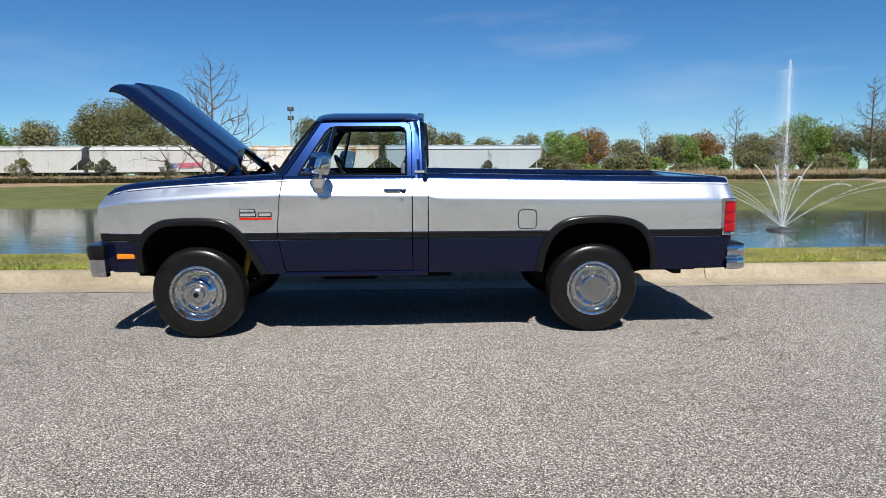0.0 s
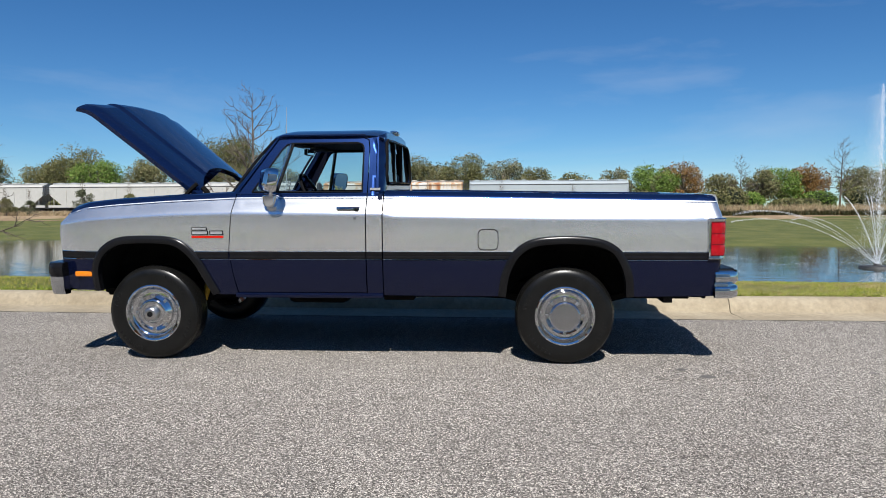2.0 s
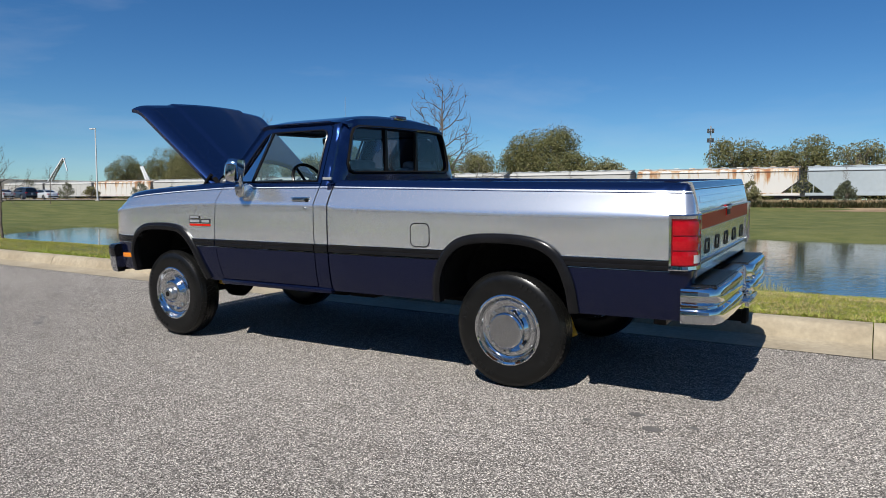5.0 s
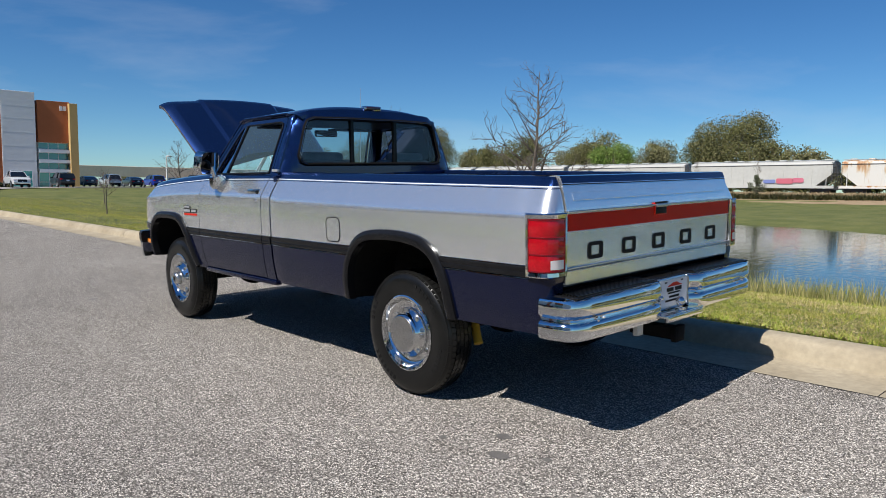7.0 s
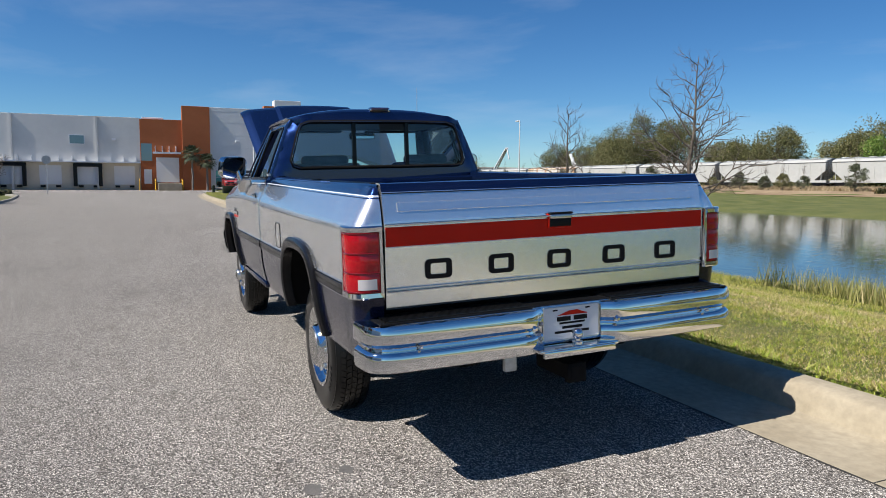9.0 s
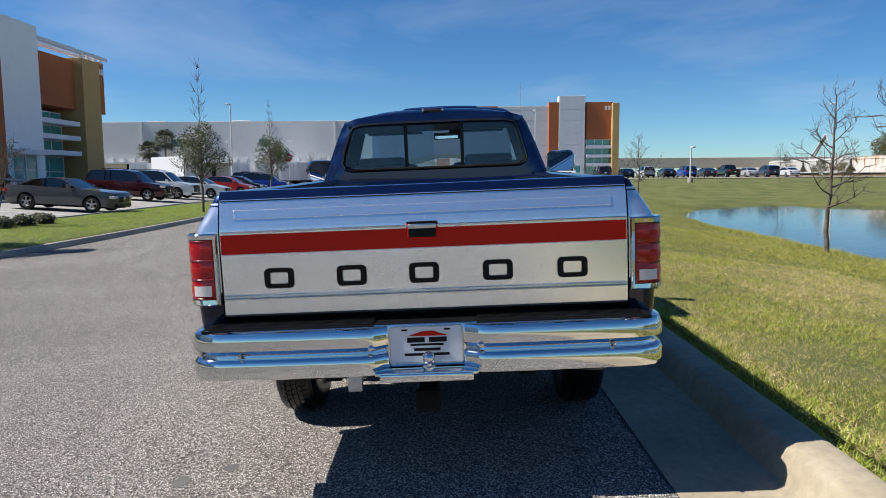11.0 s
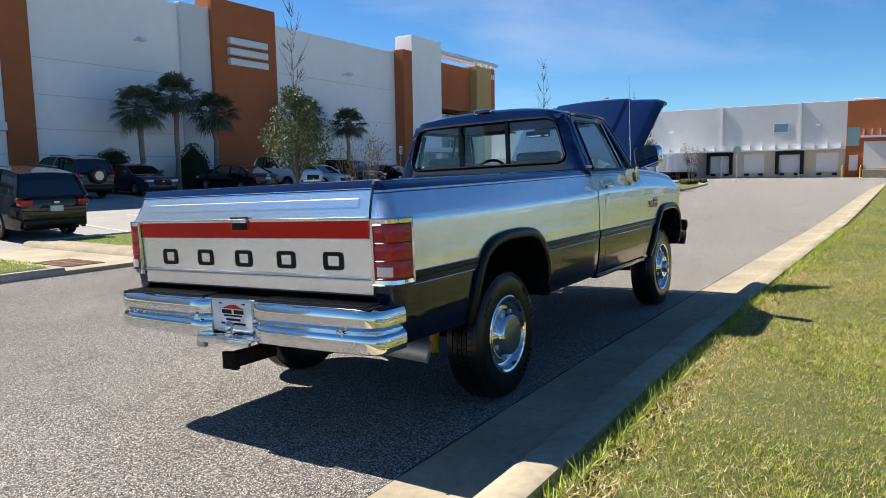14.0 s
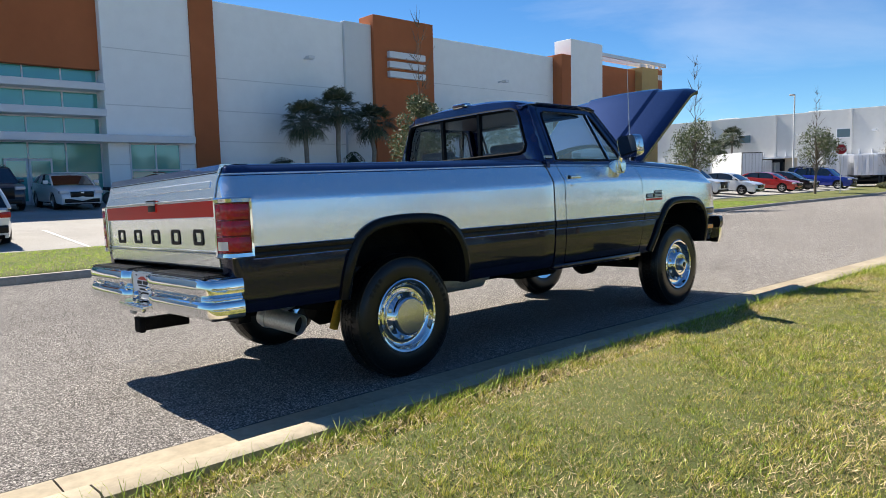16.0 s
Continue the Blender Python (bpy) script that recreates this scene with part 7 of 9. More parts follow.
def young_bare_tree(x, y, z, h, spread, seed, trunk=0.04, n=26, buds=0, low=0.28, label="young leafless tree with upswept grey branches"):
    """A leader with upswept side branches, twigs and no leaves."""
    rng = np.random.default_rng(seed)
    root = thing("bare_tree", pose(x, y, z), label, "tree", "young trees on the bank")
    lead = []
    p = np.zeros(3)
    p[2] = -0.1
    k = 14
    for i in range(k):
        q = np.array([rng.normal(0, 0.012) * h / 3 + p[0], rng.normal(0, 0.012) * h / 3 + p[1], h * (i + 1) / k])
        r0, r1 = trunk * (1 - 0.93 * i / k), trunk * (1 - 0.93 * (i + 1) / k)
        lead.append((*p, r0, *q, r1))
        p = q
    twigs, tips = [], []

    def grow(p, d, ln, r, depth):
        d = d / np.linalg.norm(d)
        m = 4 if depth < 2 else 3
        for i in range(m):
            d = d + np.array([0, 0, 0.10]) + rng.normal(0, 0.13, 3)
            d /= np.linalg.norm(d)
            q = p + d * ln / m
            twigs.append((*p, r * (1 - 0.8 * i / m), *q, r * (1 - 0.8 * (i + 1) / m)))
            if depth < 3 and rng.uniform() < (0.95 if depth < 2 else 0.6):
                for _ in range(2 if depth == 0 and rng.uniform() < 0.6 else 1):
                    side = np.cross(d, rng.normal(size=3))
                    side /= np.linalg.norm(side) + 1e-9
                    grow(q, d * 0.75 + side * 0.8, ln * rng.uniform(0.3, 0.5), r * 0.5, depth + 1)
            p = q
        tips.append(p)

    for i in range(n):
        t = low + (0.97 - low) * (i + rng.uniform(0, 0.6)) / n
        a = i * 2.4 + rng.normal(0, 0.3)
        el = rng.uniform(-0.05, 0.4) + 0.5 * t
        s = lead[min(k - 1, int(t * k))]
        f = t * k - int(t * k)
        p = np.array(s[0:3]) * (1 - f) + np.array(s[4:7]) * f
        ln = spread * (1.25 - t) * rng.uniform(0.75, 1.15)
        grow(p, np.array([math.cos(a) * math.cos(el), math.sin(a) * math.cos(el), math.sin(el)]), ln, trunk * 0.42 * (1.3 - t), 0)
    fast_mesh("trunk", *sticks(lead, 8), M["bark"], root, smooth=True)
    fast_mesh("branchwork", *sticks(twigs, 4), M["twig"], root, kind="stuff")
    if buds:
        rows = np.repeat(np.array(tips), buds, 0) + rng.normal(0, 0.06, (len(tips) * buds, 3))
        fast_mesh("leaves", *leaves(rows, 0.06, rng), M["olive_leaf"], root, kind="stuff")
    return root


young_bare_tree(-3.6, 6.7, -0.22, 3.7, 1.3, 21, 0.06, 24)
young_bare_tree(-22.6, 7.7, land(-22.6, 7.7), 3.3, 1.1, 22, 0.05, 16, 0, 0.4)
young_bare_tree(-29.7, 7.1, -0.15, 2.1, 0.8, 23, 0.04, 13, 0, 0.4)
young_bare_tree(-49.0, 12.9, 0.0, 2.3, 0.8, 24, 0.04, 13, 0, 0.4)
young_bare_tree(-11.5, 9.4, land(-11.5, 9.4), 4.1, 1.3, 25, 0.065, 20)


def tree(name, x, y, z, h, crown_lo, r, leaf, seed, label, size=0.22, n=1600, trunk=0.12, group="", lumps=16, leader=0.0, flat=1.0, taper=0.0, category="tree", far=False):
    """A tapered trunk, limbs into a lumpy crown, and many small leaves with gaps between."""
    rng = np.random.default_rng(seed)
    root = thing(name, pose(x, y, z), label, category, group)
    top = h - leader
    cz, rz = (crown_lo + top) / 2, (top - crown_lo) / 2
    rods = []
    p = np.array([0, 0, -0.15])
    k = 7
    for i in range(k):
        q = np.array([rng.normal(0, 0.02) * r, rng.normal(0, 0.02) * r, (crown_lo + rz * 1.5) * (i + 1) / k])
        rods.append((*p, trunk * (1.15 - 0.8 * i / k), *q, trunk * (1.15 - 0.8 * (i + 1) / k)))
        p = q
    if leader:
        for i in range(5):
            q = p + np.array([rng.normal(0, 0.03), rng.normal(0, 0.03), (h - p[2]) / (5 - i)])
            rods.append((*p, trunk * 0.3 * (1 - i / 5.5), *q, trunk * 0.3 * (1 - (i + 1) / 5.5)))
            p = q
            for _ in range(5):
                a = rng.uniform(0, 6.28)
                e = p + np.array([math.cos(a) * 0.35, math.sin(a) * 0.35, rng.uniform(0.3, 0.6)]) * (1.2 - 0.2 * i)
                rods.append((*p, trunk * 0.1, *e, 0.004))
                for _ in range(2):
                    g = e + rng.normal(0, 0.14, 3) + np.array([0, 0, 0.16])
                    rods.append((*((p + e) / 2), 0.007, *g, 0.003))
    cents, rad = [], []
    for i in range(lumps):
        a, u = rng.uniform(0, 6.283), rng.uniform(-0.85, 0.95)
        w = math.sqrt(max(0.0, 1 - u * u)) * rng.uniform(0.45, 0.85) * (1 + taper * 0.3 - taper * (u + 1) / 2)
        c = np.array([math.cos(a) * w * r, math.sin(a) * w * r * flat, cz + u * rz * 0.8])
        cents.append(c)
        rad.append(rng.uniform(0.28, 0.46) * min(r, rz * 1.2) * (1 - 0.5 * taper * (u + 1) / 2))
        s = np.array([0, 0, max(crown_lo * 0.8, c[2] - rz * 0.7)])
        m = (s + c) / 2 + np.array([0, 0, 0.1 * rz])
        rods.append((*s, trunk * 0.4, *m, trunk * 0.25))
        rods.append((*m, trunk * 0.25, *c, trunk * 0.08))
        for _ in range(3):
            e = c + rng.normal(0, 0.55, 3) * rad[-1]
            rods.append((*c, trunk * 0.09, *e, 0.006))
    cents, rad = np.array(cents), np.array(rad)
    n = int(n)
    pick = rng.integers(0, lumps, n)
    d = rng.normal(size=(n, 3))
    d /= np.linalg.norm(d, axis=1, keepdims=True)
    rr = rad[pick] * (rng.uniform(0.35, 1.0, n) ** 0.5) * rng.uniform(0.8, 1.15, n)
    pts = cents[pick] + d * rr[:, None]
    fast_mesh("trunk", *sticks(rods, 6), M["bark"], root, smooth=True)
    fast_mesh("crown", *leaves(pts, size, rng, far=far), M[leaf], root, kind="stuff")
    return root


# island trees on the car park side
tree("oak_tree", -9.65, -12.0, -0.12, 6.1, 1.66, 1.18, "holly_leaf", 31, "young oak with glossy grey green leaves and a bare leader", 0.075, 9000, 0.058, lumps=34, leader=1.9, taper=0.7)
tree("oak_tree", -25.3, -11.2, -0.12, 6.3, 1.5, 1.35, "holly_leaf", 32, "thin young oak with sparse leaves on the island lawn", 0.085, 5200, 0.06, lumps=34, leader=2.3, taper=0.7)
tree("oak_tree", -49.0, -14.3, -0.12, 7.0, 1.9, 1.9, "holly_leaf", 33, "young oak with a sparse crown on the island lawn", 0.11, 4600, 0.09, lumps=34, leader=2.2, taper=0.5)


def crape_myrtle(x, y, z, h, seed):
    rng = np.random.default_rng(seed)
    root = thing("crape_myrtle", pose(x, y, z), "leafless many-stemmed crape myrtle with grey pink twigs", "shrub")
    tips = []
    for i in range(9):
        rods = []
        a = i * 0.7 + rng.uniform(0, 0.4)
        p = np.array([math.cos(a) * 0.12, math.sin(a) * 0.12, -0.05])
        d = np.array([math.cos(a) * 0.2, math.sin(a) * 0.2, 1.0])
        r = 0.028
        for j in range(5):
            d = d + rng.normal(0, 0.09, 3)
            q = p + d / np.linalg.norm(d) * h / 5.4
            rods.append((*p, r, *q, r * 0.8))
            r *= 0.8
            if j > 1:
                for _ in range(5):
                    e = q + (d / np.linalg.norm(d) + rng.normal(0, 0.45, 3)) * 0.16 * h
                    rods.append((*q, r * 0.5, *e, 0.004))
                    for _ in range(3):
                        g = e + rng.normal(0, 0.09, 3) * h * 0.5 + np.array([0, 0, 0.1])
                        rods.append((*e, 0.006, *g, 0.003))
                        tips.append(g)
            p = q
        fast_mesh("stem", *sticks(rods, 5), M["twig"], root, smooth=True)
    fast_mesh("dry_bloom", *leaves(np.array(tips), 0.07, rng), M["rust_leaf"], root, kind="stuff")


crape_myrtle(-16.0, -14.7, -0.12, 2.55, 41)
crape_myrtle(-68.8, -14.6, -0.1, 3.4, 42)


def bush(x, y, z, rx, ry, h, leaf, seed, label, name="shrub", n=900, size=0.09, cone=False):
    rng = np.random.default_rng(seed)
    root = thing(name, pose(x, y, z), label, "shrub")
    d = rng.normal(size=(n, 3))
    d /= np.linalg.norm(d, axis=1, keepdims=True)
    k = rng.uniform(0.75, 1.02, (n, 1))
    if cone:
        t = rng.uniform(0, 1, n) ** 1.4
        a = rng.uniform(0, 6.283, n)
        w = np.sqrt(np.clip(1 - t ** 1.8, 0, 1)) * k[:, 0]
        pts = np.stack([np.cos(a) * rx * w, np.sin(a) * ry * w, t * h], 1)
    else:
        pts = d * k * np.array([[rx, ry, h / 2]]) + np.array([[0, 0, h / 2]])
        pts[:, 2] = np.maximum(pts[:, 2], 0.02)
    fast_mesh("foliage", *leaves(pts, size, rng), M[leaf], root, kind="stuff")
    # solid near-black core: the shade deep in the foliage, put into colour
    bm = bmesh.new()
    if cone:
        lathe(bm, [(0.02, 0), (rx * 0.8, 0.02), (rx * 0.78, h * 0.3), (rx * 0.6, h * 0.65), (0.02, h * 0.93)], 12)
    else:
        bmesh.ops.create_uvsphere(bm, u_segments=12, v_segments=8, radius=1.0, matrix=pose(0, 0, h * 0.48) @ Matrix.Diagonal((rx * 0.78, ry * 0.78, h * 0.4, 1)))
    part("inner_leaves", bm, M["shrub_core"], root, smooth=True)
    return root


# near-black green: painted shade in shrub cores, plain colour on hydrant and box
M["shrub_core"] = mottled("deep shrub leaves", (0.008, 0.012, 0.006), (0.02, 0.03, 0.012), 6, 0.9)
ball = bush(-15.9, -31.5, lot_z(-31.5) + 0.9, 0.85, 0.85, 1.4, "shrub", 51, "dark clipped ball topiary on a short stem", "topiary", 1500)
bush(-20.9, -31.5, lot_z(-31.5) - 0.05, 1.2, 1.2, 2.75, "shrub", 52, "dark clipped cone topiary by the warehouse", "topiary", 2600, cone=True)
bm = bmesh.new()
tube(bm, [(0, 0, -1.0), (0, 0, 0.3)], 0.06, 8)
part("stem", bm, M["bark"], ball)
for k in range(16):
    bush(-13.2 - k * 0.62, -32.2, lot_z(-32.2) - 0.05, 0.42, 0.4, 0.7, "shrub", 60 + k, "low dark shrub in the bed along the wall", n=260, size=0.1)
for k in range(7):
    bush(-14.8 - k * 0.55, -14.3 + 0.5 * (k % 2), -0.2, 0.36, 0.36, 0.45, "olive_leaf", 80 + k, "low olive planting under the crape myrtle", n=220, size=0.08)
for k in range(10):
    bush(-65.5 - k * 0.75, -14.0 - 0.5 * (k % 3), -0.15, 0.45, 0.45, 0.6, "olive_leaf", 90 + k, "low olive planting at the end of the island", n=200, size=0.1)


def palm(x, y, z, h, seed, r=1.5, label="cabbage palm with a dense dark crown of fan leaves"):
    rng = np.random.default_rng(seed)
    root = thing("palm_tree", pose(x, y, z), label, "palm tree", "palms by the warehouses")
    top = h - r * 0.8
    rods = []
    p = np.array([0, 0, -0.1])
    for i in range(8):
        q = np.array([rng.normal(0, 0.02), rng.normal(0, 0.02), top * (i + 1) / 8])
        rods.append((*p, 0.17 - 0.03 * (i > 0), *q, 0.14 + 0.03 * (i > 5)))
        p = q
    fast_mesh("trunk", *sticks(rods, 10), M["palm_trunk"], root, smooth=True)
    boots = []
    for i in range(40):
        a, zz = i * 2.4, top - 0.9 * (i / 40)
        boots.append((math.cos(a) * 0.12, math.sin(a) * 0.12, zz, 0.045, math.cos(a) * 0.3, math.sin(a) * 0.3, zz + 0.28, 0.015))
    fast_mesh("boot_skirt", *sticks(boots, 4), M["palm_dead"], root, kind="stuff")
    verts, stalks = [], []
    for i in range(46):
        a = i * 2.39996
        el = 1.35 - 2.15 * (i / 46) + rng.normal(0, 0.1)
        d = np.array([math.cos(a) * math.cos(el), math.sin(a) * math.cos(el), math.sin(el)])
        ln = r * rng.uniform(0.45, 0.62)
        p0 = np.array([0, 0, top + 0.1])
        p1 = p0 + d * ln + np.array([0, 0, -0.06])
        stalks.append((*p0, 0.018, *p1, 0.008))
        s = np.cross(d, [0, 0, 1.0])
        s /= np.linalg.norm(s) + 1e-6
        for j in range(25):
            b = (j - 12) / 12 * 1.8
            f = d * math.cos(b) + s * math.sin(b)
            L = r * 0.55 * (0.65 + 0.35 * math.cos(b * 0.8)) * rng.uniform(0.85, 1.1)
            side = np.cross(f, np.cross(d, s))
            side /= np.linalg.norm(side) + 1e-6
            m = p1 + f * L * 0.6 + np.array([0, 0, -0.05 * L])
            t = p1 + f * L + np.array([0, 0, -0.42 * L])
            verts += [p1, m + side * 0.017 * r, t, m - side * 0.017 * r]
    verts = np.array(verts)
    fast_mesh("fronds", verts, (np.arange(len(verts) // 4) * 4)[:, None] + np.array([[0, 1, 2, 3]]), M["palm_leaf"], root, kind="stuff")
    fast_mesh("leaf_stalk", *sticks(stalks, 4), M["palm_leaf"], root, kind="stuff")
    return root


M["palm_trunk"] = mottled("palm trunk", (0.16, 0.14, 0.12), (0.27, 0.245, 0.21), 3, 0.95, 20, 0.6, 0.02)
for k, (x, zt) in enumerate(((-17.0, 6.2), (-19.2, 7.0), (-21.8, 6.3), (-29.4, 6.5), (-33.7, 6.2))):
    palm(x, -30.6, lot_z(-30.6), zt - lot_z(-30.6), 100 + k, 1.55)
palm(-97.0, 4.3, 0.0, 6.2, 111, 1.6)
palm(-96.5, 6.2, 0.1, 5.0, 112, 1.4)
palm(-97.0, -45.0, 0.0, 6.9, 113, 1.9)
palm(-97.0, -42.6, 0.0, 8.6, 114, 2.0)

M["dusk_leaf"] = leaf_mat("grey green leaves", (0.045, 0.055, 0.028), (0.11, 0.12, 0.065), (0.17, 0.165, 0.10))
M["hedge_leaf"] = leaf_mat("hedge leaves", (0.02, 0.026, 0.010), (0.06, 0.06, 0.02), (0.13, 0.09, 0.04))
# far bank: young trees in mulch, brush and the tree line
FAR = [(-157, 7.5, 2.6), (-142, 6.5, 2.2), (-133, 5.6, 2.0), (-117, 6.0, 2.2), (-107, 5.0, 1.7), (-96.3, 4.9, 2.0), (-89.3, 6.1, 2.2), (-81.3, 5.0, 2.0), (-75, 3.6, 1.2), (-70, 4.4, 1.5), (-65.5, 3.6, 1.2), (-62.5, 4.0, 1.3), (-59.3, 3.6, 1.1),
       (-52.1, 5.5, 1.9), (-46.0, 4.75, 1.8), (-36.2, 4.6, 1.4), (-28.8, 4.4, 1.15), (-7.6, 4.6, 1.4), (1.5, 4.4, 1.3), (10.0, 4.0, 1.5), (19.4, 4.6, 1.3)]
for k, (x, h, r) in enumerate(FAR):
    leafy = ("dusk_leaf", "dusk_leaf", "olive_leaf")[k % 3]
    zb = land(x, 78)
    tree("young_tree", x, 78, zb, h - zb, 0.35, r, leafy, 200 + k, "grey green young tree with a pointed crown beyond the pond", 0.17, 2400 if k % 4 else 1300, 0.06, "young trees beyond the pond", lumps=22, leader=0.25 * h, taper=0.95)
grid_sheet("dry_bank", steps((-260, 100, 6)), steps((73, 93, 1.0)), lambda x, y: land(x, y) + 0.04 + 0.12 * noise.noise((x * 0.4, y * 0.5, 1.7)), M["tan_soil"], "tan mulch and dry soil on the bank below the railway", "bank")
grass_patch("dry_brush", -175, 20, 77.0, 90, 30000, 0.5, 0.16, land, "brown dry brush below the railway", seed=15, material="dry_grass", lean=0.5)
grass_patch("dry_brush", 20, 100, 76, 90, 20000, 1.0, 0.14, land, "tall pale dry grass beyond the pond", seed=16, material="dry_grass", lean=0.35)
grass_patch("hedge", -48, 75, 75.6, 76.8, 24000, 0.62, 0.16, land, "low clipped dark hedge row beyond the pond", seed=17, material="hedge_leaf", lean=0.5)
LINE = [(-190, 13, 7, "oak_leaf"), (-175, 15, 8, "oak_leaf"), (-160, 14, 7, "olive_leaf"), (-145, 19, 9, "oak_leaf"), (-138, 18, 8, "oak_leaf"), (-122, 11, 6, "olive_leaf"), (-110, 11, 6, "oak_leaf"), (-101, 12.5, 6.5, "oak_leaf"),
        (-92, 10, 6, "olive_leaf"), (-83, 13, 7, "oak_leaf"), (-75, 10, 5, "green_leaf"), (-67, 10, 5, "olive_leaf"), (-55, 14.6, 9, "oak_leaf"), (-46, 9, 5, "oak_leaf"), (-38, 7.6, 4, "olive_leaf"), (-17, 11, 5, "oak_leaf"), (-11, 9.2, 5, "olive_leaf"),
        (-5, 10, 5, "oak_leaf"), (2, 9.5, 4, "olive_leaf"), (8, 8, 4, "oak_leaf"), (15, 7, 4, "oak_leaf"), (22, 7.4, 3.2, "olive_leaf"), (29, 8.2, 4.6, "green_leaf"), (36, 9.2, 4.6, "rust_leaf"), (42, 6.4, 3.4, "olive_leaf"), (47, 7.0, 3.2, "olive_leaf"), (52.5, 7.6, 3.8, "green_leaf"),
        (59, 8.6, 3.8, "rust_leaf"), (65, 7.6, 4, "olive_leaf"), (70, 7, 4.4, "olive_leaf"), (78, 11.5, 5.5, "green_leaf"), (84, 9, 5, "oak_leaf"), (90, 10, 5.5, "oak_leaf"), (97, 9, 5.5, "green_leaf"), (104, 10, 6, "olive_leaf"), (113, 11, 6, "oak_leaf"), (123, 12, 7, "oak_leaf"), (135, 11, 7, "green_leaf")]
for k, (x, top, r, leaf) in enumerate(LINE):
    word = {"oak_leaf": "broad dark green tree behind the railway", "olive_leaf": "olive green tree behind the railway", "green_leaf": "fresh green tree behind the railway", "rust_leaf": "rust brown autumn tree behind the railway"}[leaf]
    tree("broad_tree", x, 124 + 5 * math.sin(k * 1.7), land(x, 124), top, 1.2, r, leaf, 300 + k, word, 0.40, int(10500 * (r / 5) ** 2), 0.35, "tree line behind the railway", lumps=44, far=True)
for k in range(34):
    x = 16 + k * 3.9
    bush(x, 112 + 4 * math.sin(k * 2.1), land(x, 112) - 0.2, 3.0, 2.5, 3.0 + 1.1 * math.sin(k * 1.3), ("olive_leaf", "green_leaf", "oak_leaf")[k % 3], 400 + k, "wild green thicket along the railway", "thicket", 1900, 0.36)
for k in range(26):
    x = -205 + k * 8.4
    bush(x, 118 + 3 * math.sin(k * 2.1), land(x, 112) - 0.2, 5.5, 2.5, 4.2 + 1.2 * math.sin(k * 1.3), ("olive_leaf", "oak_leaf")[k % 2], 440 + k, "wild green thicket along the railway", "thicket", 1900, 0.4)


def far_bare_tree(x, y, h, seed):
    root = young_bare_tree(x, y, land(x, y), h, h * 0.3, seed, h * 0.016, 22, 0, 0.25, "tall leafless grey tree behind the railway")
    root["group"] = "tree line behind the railway"


far_bare_tree(57, 112, 11.5, 501)
far_bare_tree(81.5, 112, 16.5, 502)
far_bare_tree(43, 118, 9.5, 503)


# ---- fountain ----
def fountain(x, y):
    rng = np.random.default_rng(71)
    root = thing("fountain", pose(x, y, WATER_Z), "floating pond fountain with a tall centre jet and arching jets", "fountain")
    bm = bmesh.new()
    lathe(bm, [(0.0, 0.16), (0.12, 0.16), (0.16, 0.1), (0.55, 0.08), (0.6, 0.0), (0.5, -0.12), (0.0, -0.14)], 24)
    part("float", bm, M["dark_metal"], root, "dark float with nozzles")

    def drops(name, pts, size, mk, stretch, label=""):
        pts = np.asarray(pts)
        n = len(pts)
        s = size * rng.uniform(0.5, 1.4, n)
        q = np.concatenate([pts - stretch * s[:, None], s[:, None] * 0.5, pts + stretch * s[:, None], s[:, None] * 0.25], 1)
        return fast_mesh(name, *sticks(q, 3), M[mk], root, label, kind="stuff")

    n = 2000
    t = rng.uniform(0, 1, n) ** 1.1
    w = np.where(rng.uniform(size=n) < 0.6, 0.022 + 0.035 * (1 - t), 0.05 + 0.10 * (1 - t))
    c = np.stack([rng.normal(0, 1, n) * w, rng.normal(0, 1, n) * w, t * 6.5], 1)
    drops("centre_jet", c, 0.008, "drop", np.array([0, 0, 3.2]), "tall white centre jet")
    n = 6500
    t = rng.uniform(0.03, 0.98, n) ** 1.1
    c = np.stack([rng.normal(0, 1, n) * (0.06 + 0.24 * (1 - t)) - 0.22 * (1 - 0.5 * t), rng.normal(0, 0.3, n), t * 6.3], 1)
    drops("mist", c, 0.006, "drop", np.array([0, 0, 1.6]), "drifting fine spray")
    k = 15
    for i in range(k):
        a = 2 * math.pi * i / k + 0.1
        tall = i % 3 == 0
        R, H = (3.0, 2.7) if tall else ((8.0, 1.7) if i % 3 == 1 else (9.5, 2.0))
        m = 620
        t = rng.uniform(0, 1, m) ** 1.2 * (0.36 if tall else 0.62)
        r = R * t + rng.normal(0, 0.012, m) + rng.normal(0, 0.03, m) * t
        zz = 4 * H * t * (1 - t) + 0.12 * (1 - t) + rng.normal(0, 0.03, m) * t
        sway = rng.normal(0, 0.03, m) * t
        pts = np.stack([r * math.cos(a) - sway * math.sin(a), r * math.sin(a) + sway * math.cos(a), np.maximum(zz, 0.01)], 1)
        drops("jet", pts, 0.009, "drop", np.array([0.8 * math.cos(a), 0.8 * math.sin(a), 0.8]))
        e = np.array([R * math.cos(a), R * math.sin(a), 0.0]) * (0.9 if tall else 0.62)
        pts = e + np.abs(rng.normal(0, 1, (70, 3))) * np.array([[0.0, 0.0, 0.07]]) + rng.normal(0, 1, (70, 3)) * np.array([[0.4, 0.25, 0.0]])
        drops("splash", pts, 0.014, "drop", np.array([0.7, 0.3, 0.1]))


fountain(14.6, 19.4)


